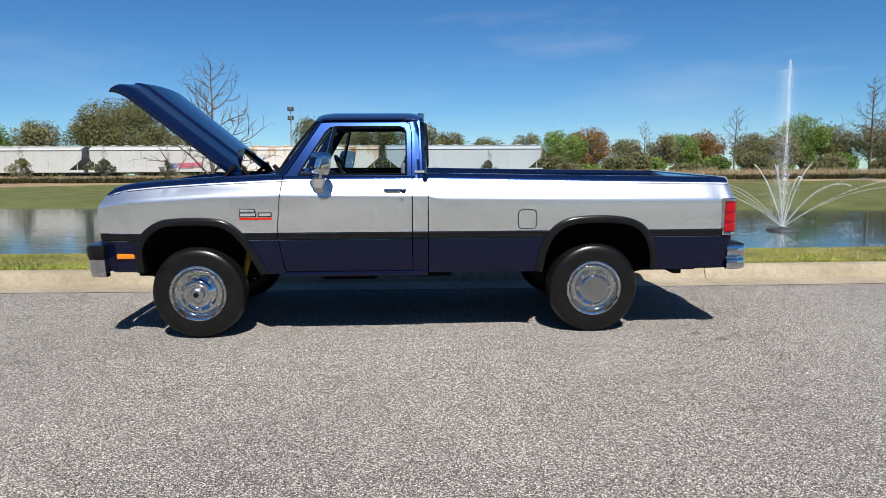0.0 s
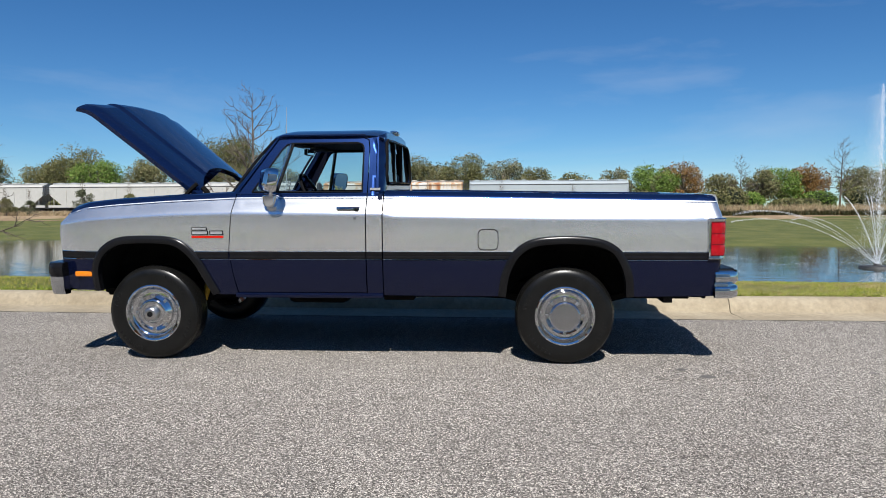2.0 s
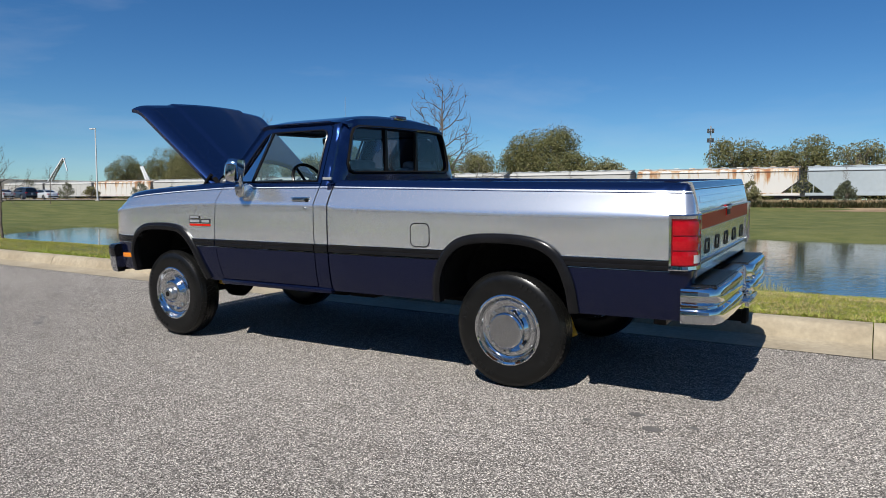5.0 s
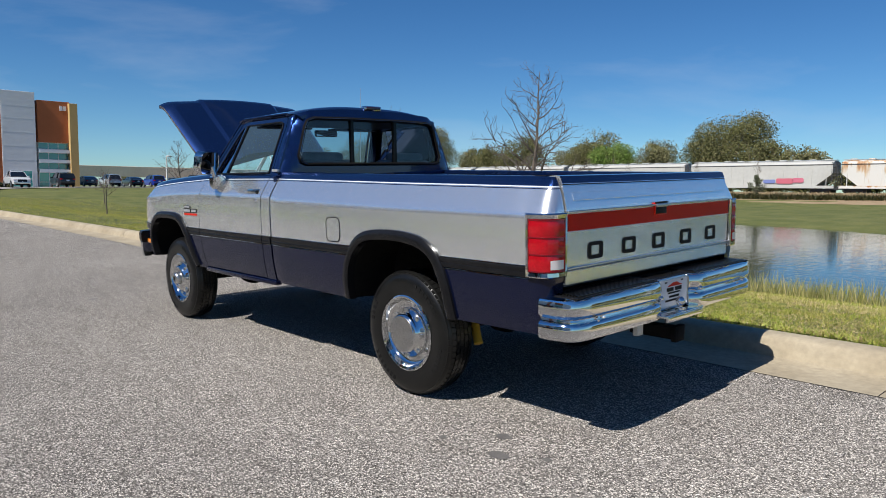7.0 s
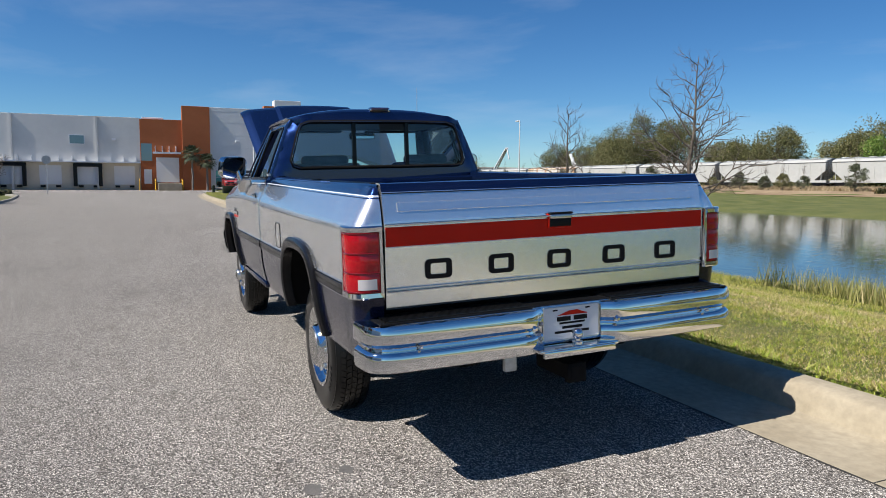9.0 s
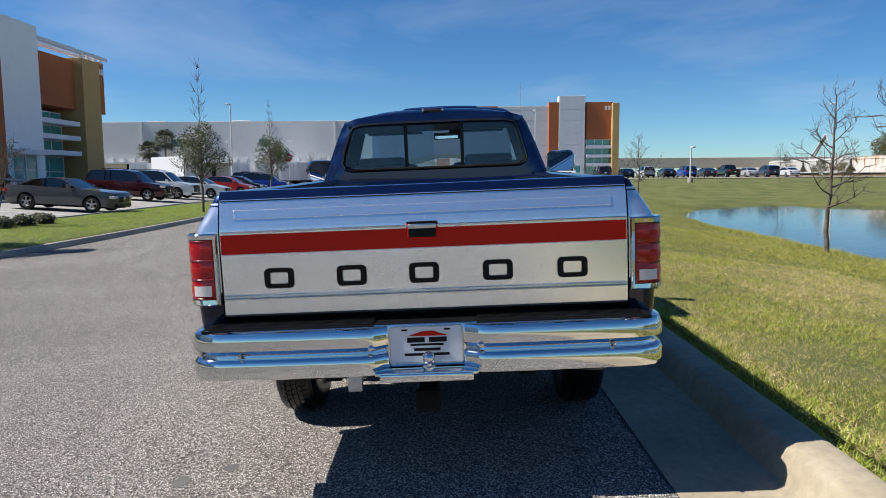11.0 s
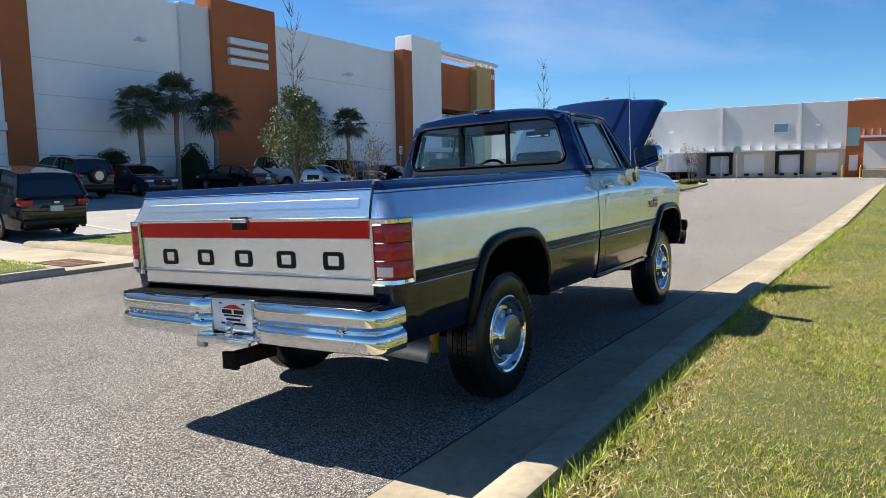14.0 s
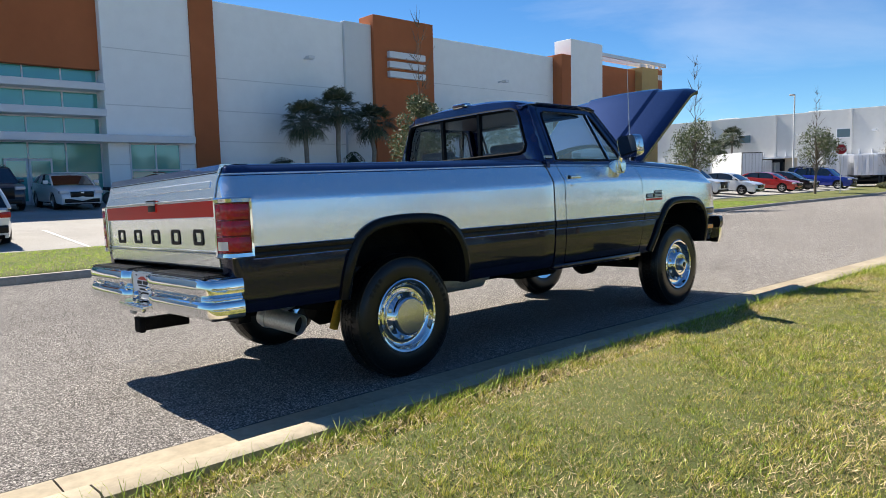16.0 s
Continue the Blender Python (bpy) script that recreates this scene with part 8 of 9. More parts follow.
# ---- parked cars ----
CAR = {
    "sedan": dict(L=4.85, W=1.84, R=0.335, axles=(-0.275, 0.315), low=0.2,
                  deck=[(-0.488, 0.26), (-0.5, 0.48), (-0.498, 0.72), (-0.49, 0.95), (-0.465, 1.05), (-0.36, 1.08), (0.0, 1.02), (0.2, 0.99), (0.34, 0.93), (0.43, 0.85), (0.478, 0.74), (0.497, 0.58), (0.5, 0.42), (0.488, 0.24)],
                  house=[(-0.41, 1.05), (-0.24, 1.36), (-0.14, 1.43), (-0.03, 1.455), (0.05, 1.43), (0.12, 1.37), (0.27, 0.99)], roof=(1, 5)),
    "coupe": dict(L=5.0, W=1.92, R=0.36, axles=(-0.285, 0.305), low=0.2,
                  deck=[(-0.485, 0.3), (-0.5, 0.55), (-0.5, 0.8), (-0.49, 1.0), (-0.47, 1.06), (-0.33, 1.08), (0.0, 1.04), (0.17, 1.03), (0.36, 0.98), (0.47, 0.92), (0.496, 0.8), (0.5, 0.55), (0.49, 0.26)],
                  house=[(-0.38, 1.06), (-0.25, 1.32), (-0.15, 1.41), (-0.05, 1.44), (0.03, 1.41), (0.18, 1.03)], roof=(1, 4)),
    "hatch": dict(L=3.95, W=1.72, R=0.31, axles=(-0.30, 0.315), low=0.2,
                  deck=[(-0.485, 0.3), (-0.5, 0.5), (-0.498, 0.8), (-0.485, 1.0), (-0.2, 1.02), (0.15, 1.0), (0.33, 0.95), (0.44, 0.82), (0.49, 0.65), (0.5, 0.45), (0.488, 0.24)],
                  house=[(-0.485, 0.98), (-0.43, 1.3), (-0.38, 1.45), (-0.2, 1.52), (-0.02, 1.52), (0.08, 1.44), (0.28, 0.97)], roof=(2, 5)),
    "suv": dict(L=4.85, W=1.96, R=0.375, axles=(-0.285, 0.305), low=0.27,
                deck=[(-0.485, 0.38), (-0.5, 0.58), (-0.498, 0.85), (-0.492, 1.05), (-0.48, 1.14), (0.0, 1.13), (0.2, 1.13), (0.36, 1.08), (0.45, 1.0), (0.488, 0.86), (0.5, 0.6), (0.488, 0.3)],
                house=[(-0.482, 1.12), (-0.455, 1.5), (-0.43, 1.68), (-0.3, 1.76), (-0.08, 1.79), (0.02, 1.77), (0.1, 1.7), (0.245, 1.12)], roof=(2, 6)),
    "pickup": dict(L=5.85, W=2.02, R=0.40, axles=(-0.30, 0.325), low=0.36,
                   deck=[(-0.49, 0.5), (-0.5, 0.62), (-0.5, 1.0), (-0.497, 1.26), (-0.2, 1.27), (0.0, 1.27), (0.2, 1.27), (0.36, 1.22), (0.45, 1.16), (0.49, 1.02), (0.5, 0.65), (0.49, 0.4)],
                   house=[(-0.175, 1.25), (-0.165, 1.6), (-0.15, 1.82), (-0.08, 1.92), (0.03, 1.91), (0.08, 1.84), (0.215, 1.26)], roof=(2, 5)),
}
M["car_window"] = mat("dark car window", (0.006, 0.008, 0.010), 0.03, coat=0.6, spec=0.7)
M["car_alloy"] = mottled("alloy wheel", (0.42, 0.42, 0.43), (0.55, 0.55, 0.56), 6, 0.3, metal=0.8)
M["plate_white"] = mat("white plate", (0.6, 0.62, 0.64), 0.5)
PAINT = {"black": (0.008, 0.008, 0.009), "white": (0.68, 0.69, 0.70), "grey": (0.07, 0.074, 0.08), "slate": (0.035, 0.045, 0.065), "maroon": (0.045, 0.006, 0.008), "red": (0.45, 0.02, 0.018), "blue": (0.015, 0.035, 0.28), "dark": (0.018, 0.02, 0.024), "silver": (0.45, 0.46, 0.47)}
PAINT = {k: paint("car paint " + k, v, 0.2, 0.3, 0.05) for k, v in PAINT.items()}


def wheel_mesh(R):
    tyre, rim = bmesh.new(), bmesh.new()
    A = pose(0, 0, 0, 90)
    lathe(tyre, [(R * 0.66, -0.1), (R * 0.9, -0.115), (R, -0.08), (R, 0.08), (R * 0.9, 0.115), (R * 0.66, 0.1)], 24, A)
    lathe(rim, [(R * 0.68, 0.1), (R * 0.64, 0.1), (R * 0.6, 0.05), (R * 0.58, 0.03)], 24, A)
    for k in range(5):
        box(rim, -0.035, 0.035, -0.09, -0.06, 0.0, R * 0.62, m=Matrix.Rotation(radians(72 * k), 4, "Y"))
    lathe(rim, [(0.07, 0.06), (0.07, 0.1), (0.0, 0.1)], 10, A)
    out = []
    for name, bm, m in (("tyre", tyre, M["rubber"]), ("rim", rim, M["car_alloy"])):
        bmesh.ops.recalc_face_normals(bm, faces=bm.faces)
        me = bpy.data.meshes.new(name)
        bm.to_mesh(me)
        bm.free()
        me.materials.append(m)
        out.append(me)
    return out


WHEELS = {k: wheel_mesh(c["R"]) for k, c in CAR.items()}


def car(kind, x, y, z, yaw, colour, label, category="car", spare=False, trim="black_plastic"):
    """A parked car; its own x points forward."""
    c = CAR[kind]
    L, W, R = c["L"], c["W"], c["R"]
    root = thing({"suv": "suv", "pickup": "parked_pickup", "hatch": "hatchback", "sedan": "sedan", "coupe": "coupe"}[kind], pose(x, y, z, 0, 0, yaw), label, category, "parked cars")
    body_paint = PAINT[colour]
    deck = [(u * L, v) for u, v in c["deck"]]
    fine = smooth_line(deck, 3)

    def half(px, pz):
        u = abs(2 * px / L)
        return W / 2 - 0.16 * u ** 7 - 0.05 * max(0.0, (pz - 0.72) / 0.4) ** 2 - 0.05 * max(0.0, (0.55 - pz) / 0.35) ** 2

    arches = []
    for ax in c["axles"]:
        cx = ax * L
        arches.append([(cx + R * 1.17 * math.cos(radians(a)), R + R * 1.17 * math.sin(radians(a))) for a in range(-28, 209, 18)])
    low = c["low"]
    bottom = [(fine[-1][0], low + 0.02)] + [p for p in arches[1] if p[1] > low] + [p for p in arches[0] if p[1] > low] + [(fine[0][0], low + 0.02)]
    for s in (-1, 1):
        bm = sheet([tuple(p) for p in fine] + bottom, lambda a, b: (a, s * half(a, b), b), step=0.16, rim=0.08, rim_dir=(0, -s, 0))
        part("body_side", bm, body_paint, root)
    bm = bmesh.new()
    rings = []
    for px, pz in fine:
        u = 2 * px / L
        h = half(px, pz)
        ring = []
        for f in (-1, -0.95, -0.85, -0.5, 0, 0.5, 0.85, 0.95, 1):
            k = 1 - f * f
            ring.append((px + (0.09 * k * (1 if u > 0 else -1) * max(0, abs(u) - 0.7) / 0.3), f * h, pz + 0.03 * k * (1 - abs(u) ** 6)))
        rings.append(ring)
    ring_loft(bm, rings, False, False)
    bmesh.ops.recalc_face_normals(bm, faces=bm.faces)
    part("bodywork", bm, body_paint, root)
    part("underbody", a_box(-L * 0.46, L * 0.46, -W * 0.36, W * 0.36, low, 0.75), M["under"], root, smooth=False)
    # glasshouse
    hs = [(u * L, v) for u, v in c["house"]]
    belt = hs[0][1]

    def gh(px, pz):
        return W / 2 - 0.10 - 0.30 * max(0.0, pz - belt)

    rings = []
    for px, pz in hs:
        ring = [(px, f * gh(px, pz), pz + 0.035 * (1 - f * f)) for f in (-1, -0.7, 0, 0.7, 1)]
        rings.append(ring + [(px, gh(px, belt) * 0.98, belt - 0.05), (px, -gh(px, belt) * 0.98, belt - 0.05)])
    bm = bmesh.new()
    ring_loft(bm, rings)
    bmesh.ops.recalc_face_normals(bm, faces=bm.faces)
    bm.normal_update()
    for name, test in (("windscreen", lambda v: v.x > 0.3), ("rear_window", lambda v: v.x < -0.3), ("side_window", lambda v: v.y > 0.5), ("side_window", lambda v: v.y < -0.5)):
        one = bm.copy()
        bmesh.ops.delete(one, geom=[f for f in one.faces if not test(f.normal)], context="FACES")
        part(name, one, M["car_window"], root, smooth=False)
    bm.free()
    r0, r1 = c["roof"]
    bm = bmesh.new()
    ring_loft(bm, [[(px, f * (gh(px, pz) + 0.012), pz + 0.012 + 0.038 * (1 - f * f)) for f in (-1, -0.7, -0.35, 0, 0.35, 0.7, 1)] + [(px, 0.9 * gh(px, pz), pz - 0.03), (px, -0.9 * gh(px, pz), pz - 0.03)] for px, pz in smooth_line(hs[r0:r1 + 1], 3)])
    bmesh.ops.recalc_face_normals(bm, faces=bm.faces)
    part("roof", bm, body_paint, root)
    for s in (-1, 1):
        for name, pts, w in (("windscreen_pillar", hs[r1:], 0.035), ("rear_pillar", hs[:r0 + 1], 0.05)):
            bm = bmesh.new()
            tube(bm, [(px, s * (gh(px, pz) - 0.005), pz) for px, pz in pts], w, 6)
            part(name, bm, body_paint, root)
        mids = [(hs[r0][0] + hs[r1][0]) / 2 - 0.1] + ([hs[0][0] + 1.1] if kind == "suv" else [])
        for mx in mids:
            zt = table(mx, hs) - 0.01
            bm = bmesh.new()
            tube(bm, [(mx, s * (gh(mx, zt) + 0.002), zt), (mx + 0.02, s * (gh(mx, belt) + 0.004), belt - 0.02)], 0.03, 5)
            part("door_pillar", bm, M["black_plastic"], root)
        fx = hs[-1][0] - 0.35
        bm = bmesh.new()
        box(bm, fx - 0.07, fx + 0.07, s * (W / 2 - 0.02), s * (W / 2 + 0.17), belt + 0.0, belt + 0.15, bevel=0.03)
        part("door_mirror", bm, body_paint, root)
        # lamps
        zf, zr = (0.72, 0.82) if kind in ("sedan", "coupe", "hatch") else (0.92, 0.98)
        xf, xr = L * 0.5, -L * 0.5
        y0, y1 = s * W * 0.26, s * (half(L * 0.462, zf) + 0.004)
        part("headlight", a_box(xf - 0.3, xf + 0.035, y0, y1, zf - 0.07, zf + 0.06, bevel=0.03), M["lens_white"], root, "clear headlight")
        y0, y1 = s * W * 0.29, s * (half(-L * 0.47, zr) + 0.006)
        part("tail_light", a_box(xr - 0.06, xr + 0.25, y0, y1, zr - 0.07, zr + (0.08 if kind != "pickup" else 0.2), bevel=0.02), M["lens_red"], root, "red tail light")
        for dz in (0.03,):
            hx = -0.02 * L
            for k in range(1 if kind in ("coupe",) else 2):
                px = hx + 0.25 - k * 0.95
                part("door_handle", a_box(px - 0.09, px + 0.09, s * (half(px, belt - 0.16) - 0.005), s * (half(px, belt - 0.16) + 0.03), belt - 0.18, belt - 0.15, bevel=0.008), body_paint, root)
    part("grille", a_box(L * 0.5 - 0.03, L * 0.5 + 0.085, -W * 0.24, W * 0.24, 0.5, 0.74 if kind not in ("suv", "pickup") else 0.95, bevel=0.02), M["black_plastic"], root, "dark grille")
    part("lower_grille", a_box(L * 0.5 - 0.06, L * 0.5 + 0.07, -W * 0.36, W * 0.36, 0.28, 0.44, bevel=0.02), M["black_plastic"], root, "dark lower grille")
    part("badge", a_box(L * 0.5 + 0.08, L * 0.5 + 0.093, -0.06, 0.06, 0.66, 0.72, bevel=0.01), M["chrome"], root, "small bright badge")
    part("rear_bumper", a_box(-L * 0.5 - 0.085, -L * 0.5 + 0.08, -W * 0.40, W * 0.40, 0.36, 0.56, bevel=0.03), M[trim], root, "dark rear bumper")
    part("number_plate", a_box(-L * 0.5 - 0.1, -L * 0.5 - 0.05, -0.16, 0.16, 0.76, 0.9), M["plate_white"], root, "pale blank number plate", smooth=False)
    part("rear_badge", a_box(-L * 0.5 - 0.1, -L * 0.5 - 0.06, -0.07, 0.07, 0.95, 1.02, bevel=0.01), M["chrome"], root, "small bright badge")
    if spare:
        bm = bmesh.new()
        lathe(bm, [(0.0, 0.22), (0.3, 0.22), (0.37, 0.16), (0.37, 0.04), (0.3, 0.0), (0, 0)], 24, pose(-L * 0.5 - 0.05, 0, 1.0, 0, -90))
        bmesh.ops.recalc_face_normals(bm, faces=bm.faces)
        sp = part("spare_wheel", bm, M["rubber"], root, "spare wheel on the tail door")
        bm = bmesh.new()
        disc(bm, 0.2, pose(-L * 0.5 - 0.275, 0, 1.0, 0, -90), 20)
        part("rim", bm, M["car_alloy"], sp)
    if kind == "pickup":
        part("bed_cover", a_box(-L * 0.49, -L * 0.185, -W * 0.40, W * 0.40, 1.29, 1.315, bevel=0.01), M["black_plastic"], root, "dark bed cover")
        part("front_bumper", a_box(L * 0.5 - 0.05, L * 0.5 + 0.12, -W * 0.44, W * 0.44, 0.5, 0.68, bevel=0.04), M["chrome"], root, "chrome bumper")
    if kind == "suv":
        for s in (-1, 1):
            bm = bmesh.new()
            tube(bm, [(px, s * 0.62, pz + 0.075) for px, pz in hs[r0 + 1:r1]], 0.018, 6)
            part("roof_rail", bm, M["black_plastic"], root)
    tyre, rim = WHEELS[kind]
    for ax in c["axles"]:
        for s in (-1, 1):
            w = new("wheel")
            w.parent = root
            w.matrix_local = pose(ax * L, s * (W / 2 - 0.125), R, 0, 0, 0 if s < 0 else 180)
            for me in (tyre, rim):
                ob = new(me.name, me)
                ob.parent = w
    return root


LOT = [
    ("suv", -4.2, -17.7, -90, "black", "black family SUV with red tail lights", False), ("sedan", -4.0, -29.5, 90, "white", "white sedan with a dark grille by the entrance", False),
    ("suv", -1.2, -30.0, 90, "slate", "dark blue grey SUV parked at the entrance", False), ("hatch", 1.3, -18.5, -90, "white", "small white hatchback in the car park", False),
    ("suv", -12.0, -29.0, -90, "dark", "dark off-road SUV with a spare wheel behind", True), ("sedan", -15.3, -29.0, 90, "slate", "dark blue grey sedan facing the road", False),
    ("sedan", -21.0, -28.0, -90, "black", "black sedan with its tail to the road", False), ("pickup", -24.5, -28.5, 90, "white", "white crew-cab pickup facing the road", False),
    ("sedan", -27.6, -28.2, 90, "white", "small white sedan facing the road", False), ("suv", -31.2, -28.4, 90, "dark", "dark SUV facing the road", False), ("sedan", -35.4, -28.2, 90, "black", "black sedan by the warehouse wall", False),
    ("coupe", -25.8, -17.6, 90, "grey", "grey muscle coupe facing the road", False), ("suv", -37.0, -20.0, 90, "maroon", "maroon SUV with silver rails", False), ("suv", -41.5, -20.0, 90, "white", "white SUV facing the road", False),
    ("sedan", -45.0, -19.0, 90, "white", "white compact sedan facing the road", False), ("sedan", -52.0, -19.0, 90, "red", "red sedan facing the road", False), ("sedan", -57.0, -19.5, 90, "dark", "dark sedan facing the road", False),
    ("suv", -63.0, -18.5, 90, "blue", "bright blue SUV facing the road", False), ("suv", -68.0, -21.0, 90, "black", "black SUV at the end of the row", False),
]
for kind, x, y, yaw, colour, label, spare in LOT:
    slope = math.degrees(math.atan2(lot_z(y - 1) - lot_z(y + 1), 2))
    ob = car(kind, x, y, lot_z(y), yaw, colour, label, spare=spare)
    ob.matrix_world = pose(x, y, lot_z(y) + 0.005, -slope) @ pose(0, 0, 0, 0, 0, yaw)
grid_sheet("visitor_parking", steps((-99.5, -84, 4)), steps((7.4, 16, 2), (16, 60, 4)), lambda x, y: land(x, y) + 0.05, M["lot"], "asphalt visitor parking before the dock warehouse", "car park")
grid_sheet("staff_parking", steps((-112, -100.4, 4)), steps((25.6, 62, 4)), lambda x, y: land(x, y) + 0.05, M["lot"], "asphalt staff parking beside the dock warehouse", "car park")
FARCARS = [("hatch", 8.6, "red", "red hatchback by the dock warehouse"), ("pickup", 16.0, "white", "white pickup by the dock warehouse"), ("suv", 21.0, "dark", "dark SUV by the dock warehouse"), ("sedan", 24.5, "slate", "dark blue sedan in a far row"),
           ("suv", 27.3, "silver", "silver SUV in a far row"), ("sedan", 30.2, "black", "black sedan in a far row"), ("suv", 33.0, "blue", "blue SUV in a far row"), ("sedan", 35.8, "dark", "dark sedan in a far row"), ("pickup", 38.8, "black", "black pickup in a far row"),
           ("sedan", 41.6, "silver", "silver sedan in a far row"), ("suv", 44.4, "slate", "blue grey SUV in a far row"), ("sedan", 47.2, "white", "white sedan in a far row")]
for kind, y, colour, label in FARCARS:
    x = -91.5 if y < 23 else -104.0
    y = y if y < 23 else y * 1.12
    car(kind, x, y, land(x, y) + 0.055, 0 if y < 20 else 180, colour, label)


def motorcycle(x, y, z, yaw):
    root = thing("motorcycle", pose(x, y, z, -9, 0, yaw), "black motorcycle leaning on its stand", "motorcycle")
    for dx in (-0.68, 0.72):
        w = new("wheel")
        w.parent = root
        bm = bmesh.new()
        lathe(bm, [(0.22, -0.05), (0.30, -0.06), (0.32, 0.0), (0.30, 0.06), (0.22, 0.05)], 24, pose(dx, 0, 0.32, 90))
        part("tyre", bm, M["rubber"], w)
        bm = bmesh.new()
        lathe(bm, [(0.23, -0.03), (0.06, -0.04), (0.06, 0.04), (0.23, 0.03)], 20, pose(dx, 0, 0.32, 90))
        part("rim", bm, M["dark_metal"], w)
    part("engine", a_box(-0.25, 0.3, -0.16, 0.16, 0.28, 0.62, bevel=0.06), M["dark_metal"], root)
    part("tank", a_box(-0.1, 0.42, -0.15, 0.15, 0.68, 0.92, bevel=0.09, seg=3), PAINT["black"], root)
    part("seat", a_box(-0.75, -0.05, -0.13, 0.13, 0.68, 0.8, bevel=0.05), M["black_plastic"], root)
    part("tail", a_box(-0.95, -0.6, -0.09, 0.09, 0.72, 0.86, bevel=0.04), PAINT["black"], root)
    bm = bmesh.new()
    for s in (-0.09, 0.09):
        tube(bm, [(0.72, s, 0.32), (0.45, s, 0.98)], 0.03, 8)
    part("fork", bm, M["galvanised"], root)
    bm = bmesh.new()
    tube(bm, [(0.28, -0.38, 1.05), (0.42, -0.2, 1.04), (0.45, 0, 1.0), (0.42, 0.2, 1.04), (0.28, 0.38, 1.05)], 0.016, 8)
    part("handlebar", bm, M["black_plastic"], root)
    part("headlight", a_box(0.5, 0.66, -0.1, 0.1, 0.82, 1.0, bevel=0.05), M["lens_white"], root)
    for s in (-0.35, 0.35):
        part("mirror", a_box(0.36, 0.4, s - 0.06, s + 0.06, 1.16, 1.24, bevel=0.012), M["black_plastic"], root)
        bm = bmesh.new()
        tube(bm, [(0.36, s * 0.8, 1.04), (0.38, s, 1.18)], 0.008, 6)
        part("mirror_stem", bm, M["black_plastic"], root)
    part("windshield", a_box(0.5, 0.62, -0.12, 0.12, 1.0, 1.2, bevel=0.03), M["car_window"], root)
    bm = bmesh.new()
    tube(bm, [(-0.1, 0.17, 0.3), (-0.8, 0.2, 0.42)], [0.04, 0.05], 10)
    part("exhaust", bm, M["galvanised"], root)


# ---- trailers ----
def box_trailer(x, y, z, yaw, label, L=9.0, top=3.75, frame_mat="dark_metal"):
    root = thing("box_trailer", pose(x, y, z, 0, 0, yaw), label, "trailer", "trailers by the docks")
    part("box", a_box(-L / 2, L / 2, -1.25, 1.25, 1.05, top, bevel=0.03), M["frame_white"], root, "white box body", smooth=False)
    for k in range(int(L / 0.6)):
        part("side_post", a_box(-L / 2 + 0.3 + k * 0.6, -L / 2 + 0.36 + k * 0.6, 1.25, 1.27, 1.1, top - 0.05), M["grey_paint"], root, smooth=False)
    part("bar", a_box(-1.6, 0.4, 1.27, 1.285, 2.2, 2.7), M["dark_metal"], root, "dark bar of an unreadable mark", smooth=False)
    part("door", a_box(L / 2, L / 2 + 0.02, -1.25, 1.25, 1.05, top), M[frame_mat], root, "frame of the tail doors", smooth=False)
    for y0, y1 in ((-1.16, -0.03), (0.03, 1.16)):
        part("door", a_box(L / 2 + 0.02, L / 2 + 0.05, y0, y1, 1.15, top - 0.1), M["frame_white"], root, smooth=False)
        for yb in (y0 + 0.35, y1 - 0.35):
            part("lock_rod", a_box(L / 2 + 0.05, L / 2 + 0.08, yb - 0.02, yb + 0.02, 1.1, top - 0.08), M["galvanised"], root, smooth=False)
    part("frame", a_box(-L / 2 + 0.2, L / 2 - 0.1, -0.5, 0.5, 0.8, 1.05), M["dark_metal"], root, smooth=False)
    for dx in (L / 2 - 1.2, L / 2 - 2.4, -L / 2 + 1.3):
        bm = bmesh.new()
        lathe(bm, [(0.0, -1.15), (0.5, -1.15), (0.5, 1.15), (0, 1.15)], 20, pose(dx, 0, 0.5, 90))
        part("wheelset", bm, M["rubber"], root)


box_trailer(-80.2, -34.3, 0.0, 50, "white box trailer with dark framed doors, on the apron", 8.0, 4.05)
for y in (-42.5, -39.0, -28.6, -25.4, -22.2):
    box_trailer(-93.6, y, 0.0, 0, "white box trailer backed on to the docks", 12.0, 3.5, "frame_white")


# ---- lamp posts, signs, tower, crane ----
def lamp_post(x, y, z, h, yaw, label="tall pale lamp post with a flat head"):
    root = thing("lamp_post", pose(x, y, z, 0, 0, yaw), label, "street lamp", "lamp posts")
    bm = bmesh.new()
    tube(bm, [(0, 0, 0), (0, 0, h)], [0.11, 0.07], 10)
    part("pole", bm, M["lamp_white"], root)
    part("base", (lambda b: (lathe(b, [(0.3, -0.1), (0.3, 0.5), (0.27, 0.55), (0, 0.55)], 16), b)[1])(bmesh.new()), M["old_concrete"], root, "round concrete base")
    part("arm", a_box(-0.05, 0.5, -0.04, 0.04, h - 0.1, h - 0.02), M["lamp_white"], root, smooth=False)
    part("head", a_box(0.3, 1.0, -0.2, 0.2, h - 0.14, h + 0.02, bevel=0.03), M["lamp_white"], root)


lamp_post(-82.9, 48.4, 0.5, 9.9, 180)
lamp_post(-80.0, 10.3, 0.5, 9.0, 180)
lamp_post(-76.0, -26.0, 0.0, 10.0, 0)
lamp_post(-75.0, 27.7, 0.55, 4.1, 0, "short pale lamp post on the lawn")
young_bare_tree(-75.0, 38.0, land(-75, 38), 4.4, 1.3, 26, 0.05, 16, 0, 0.35)


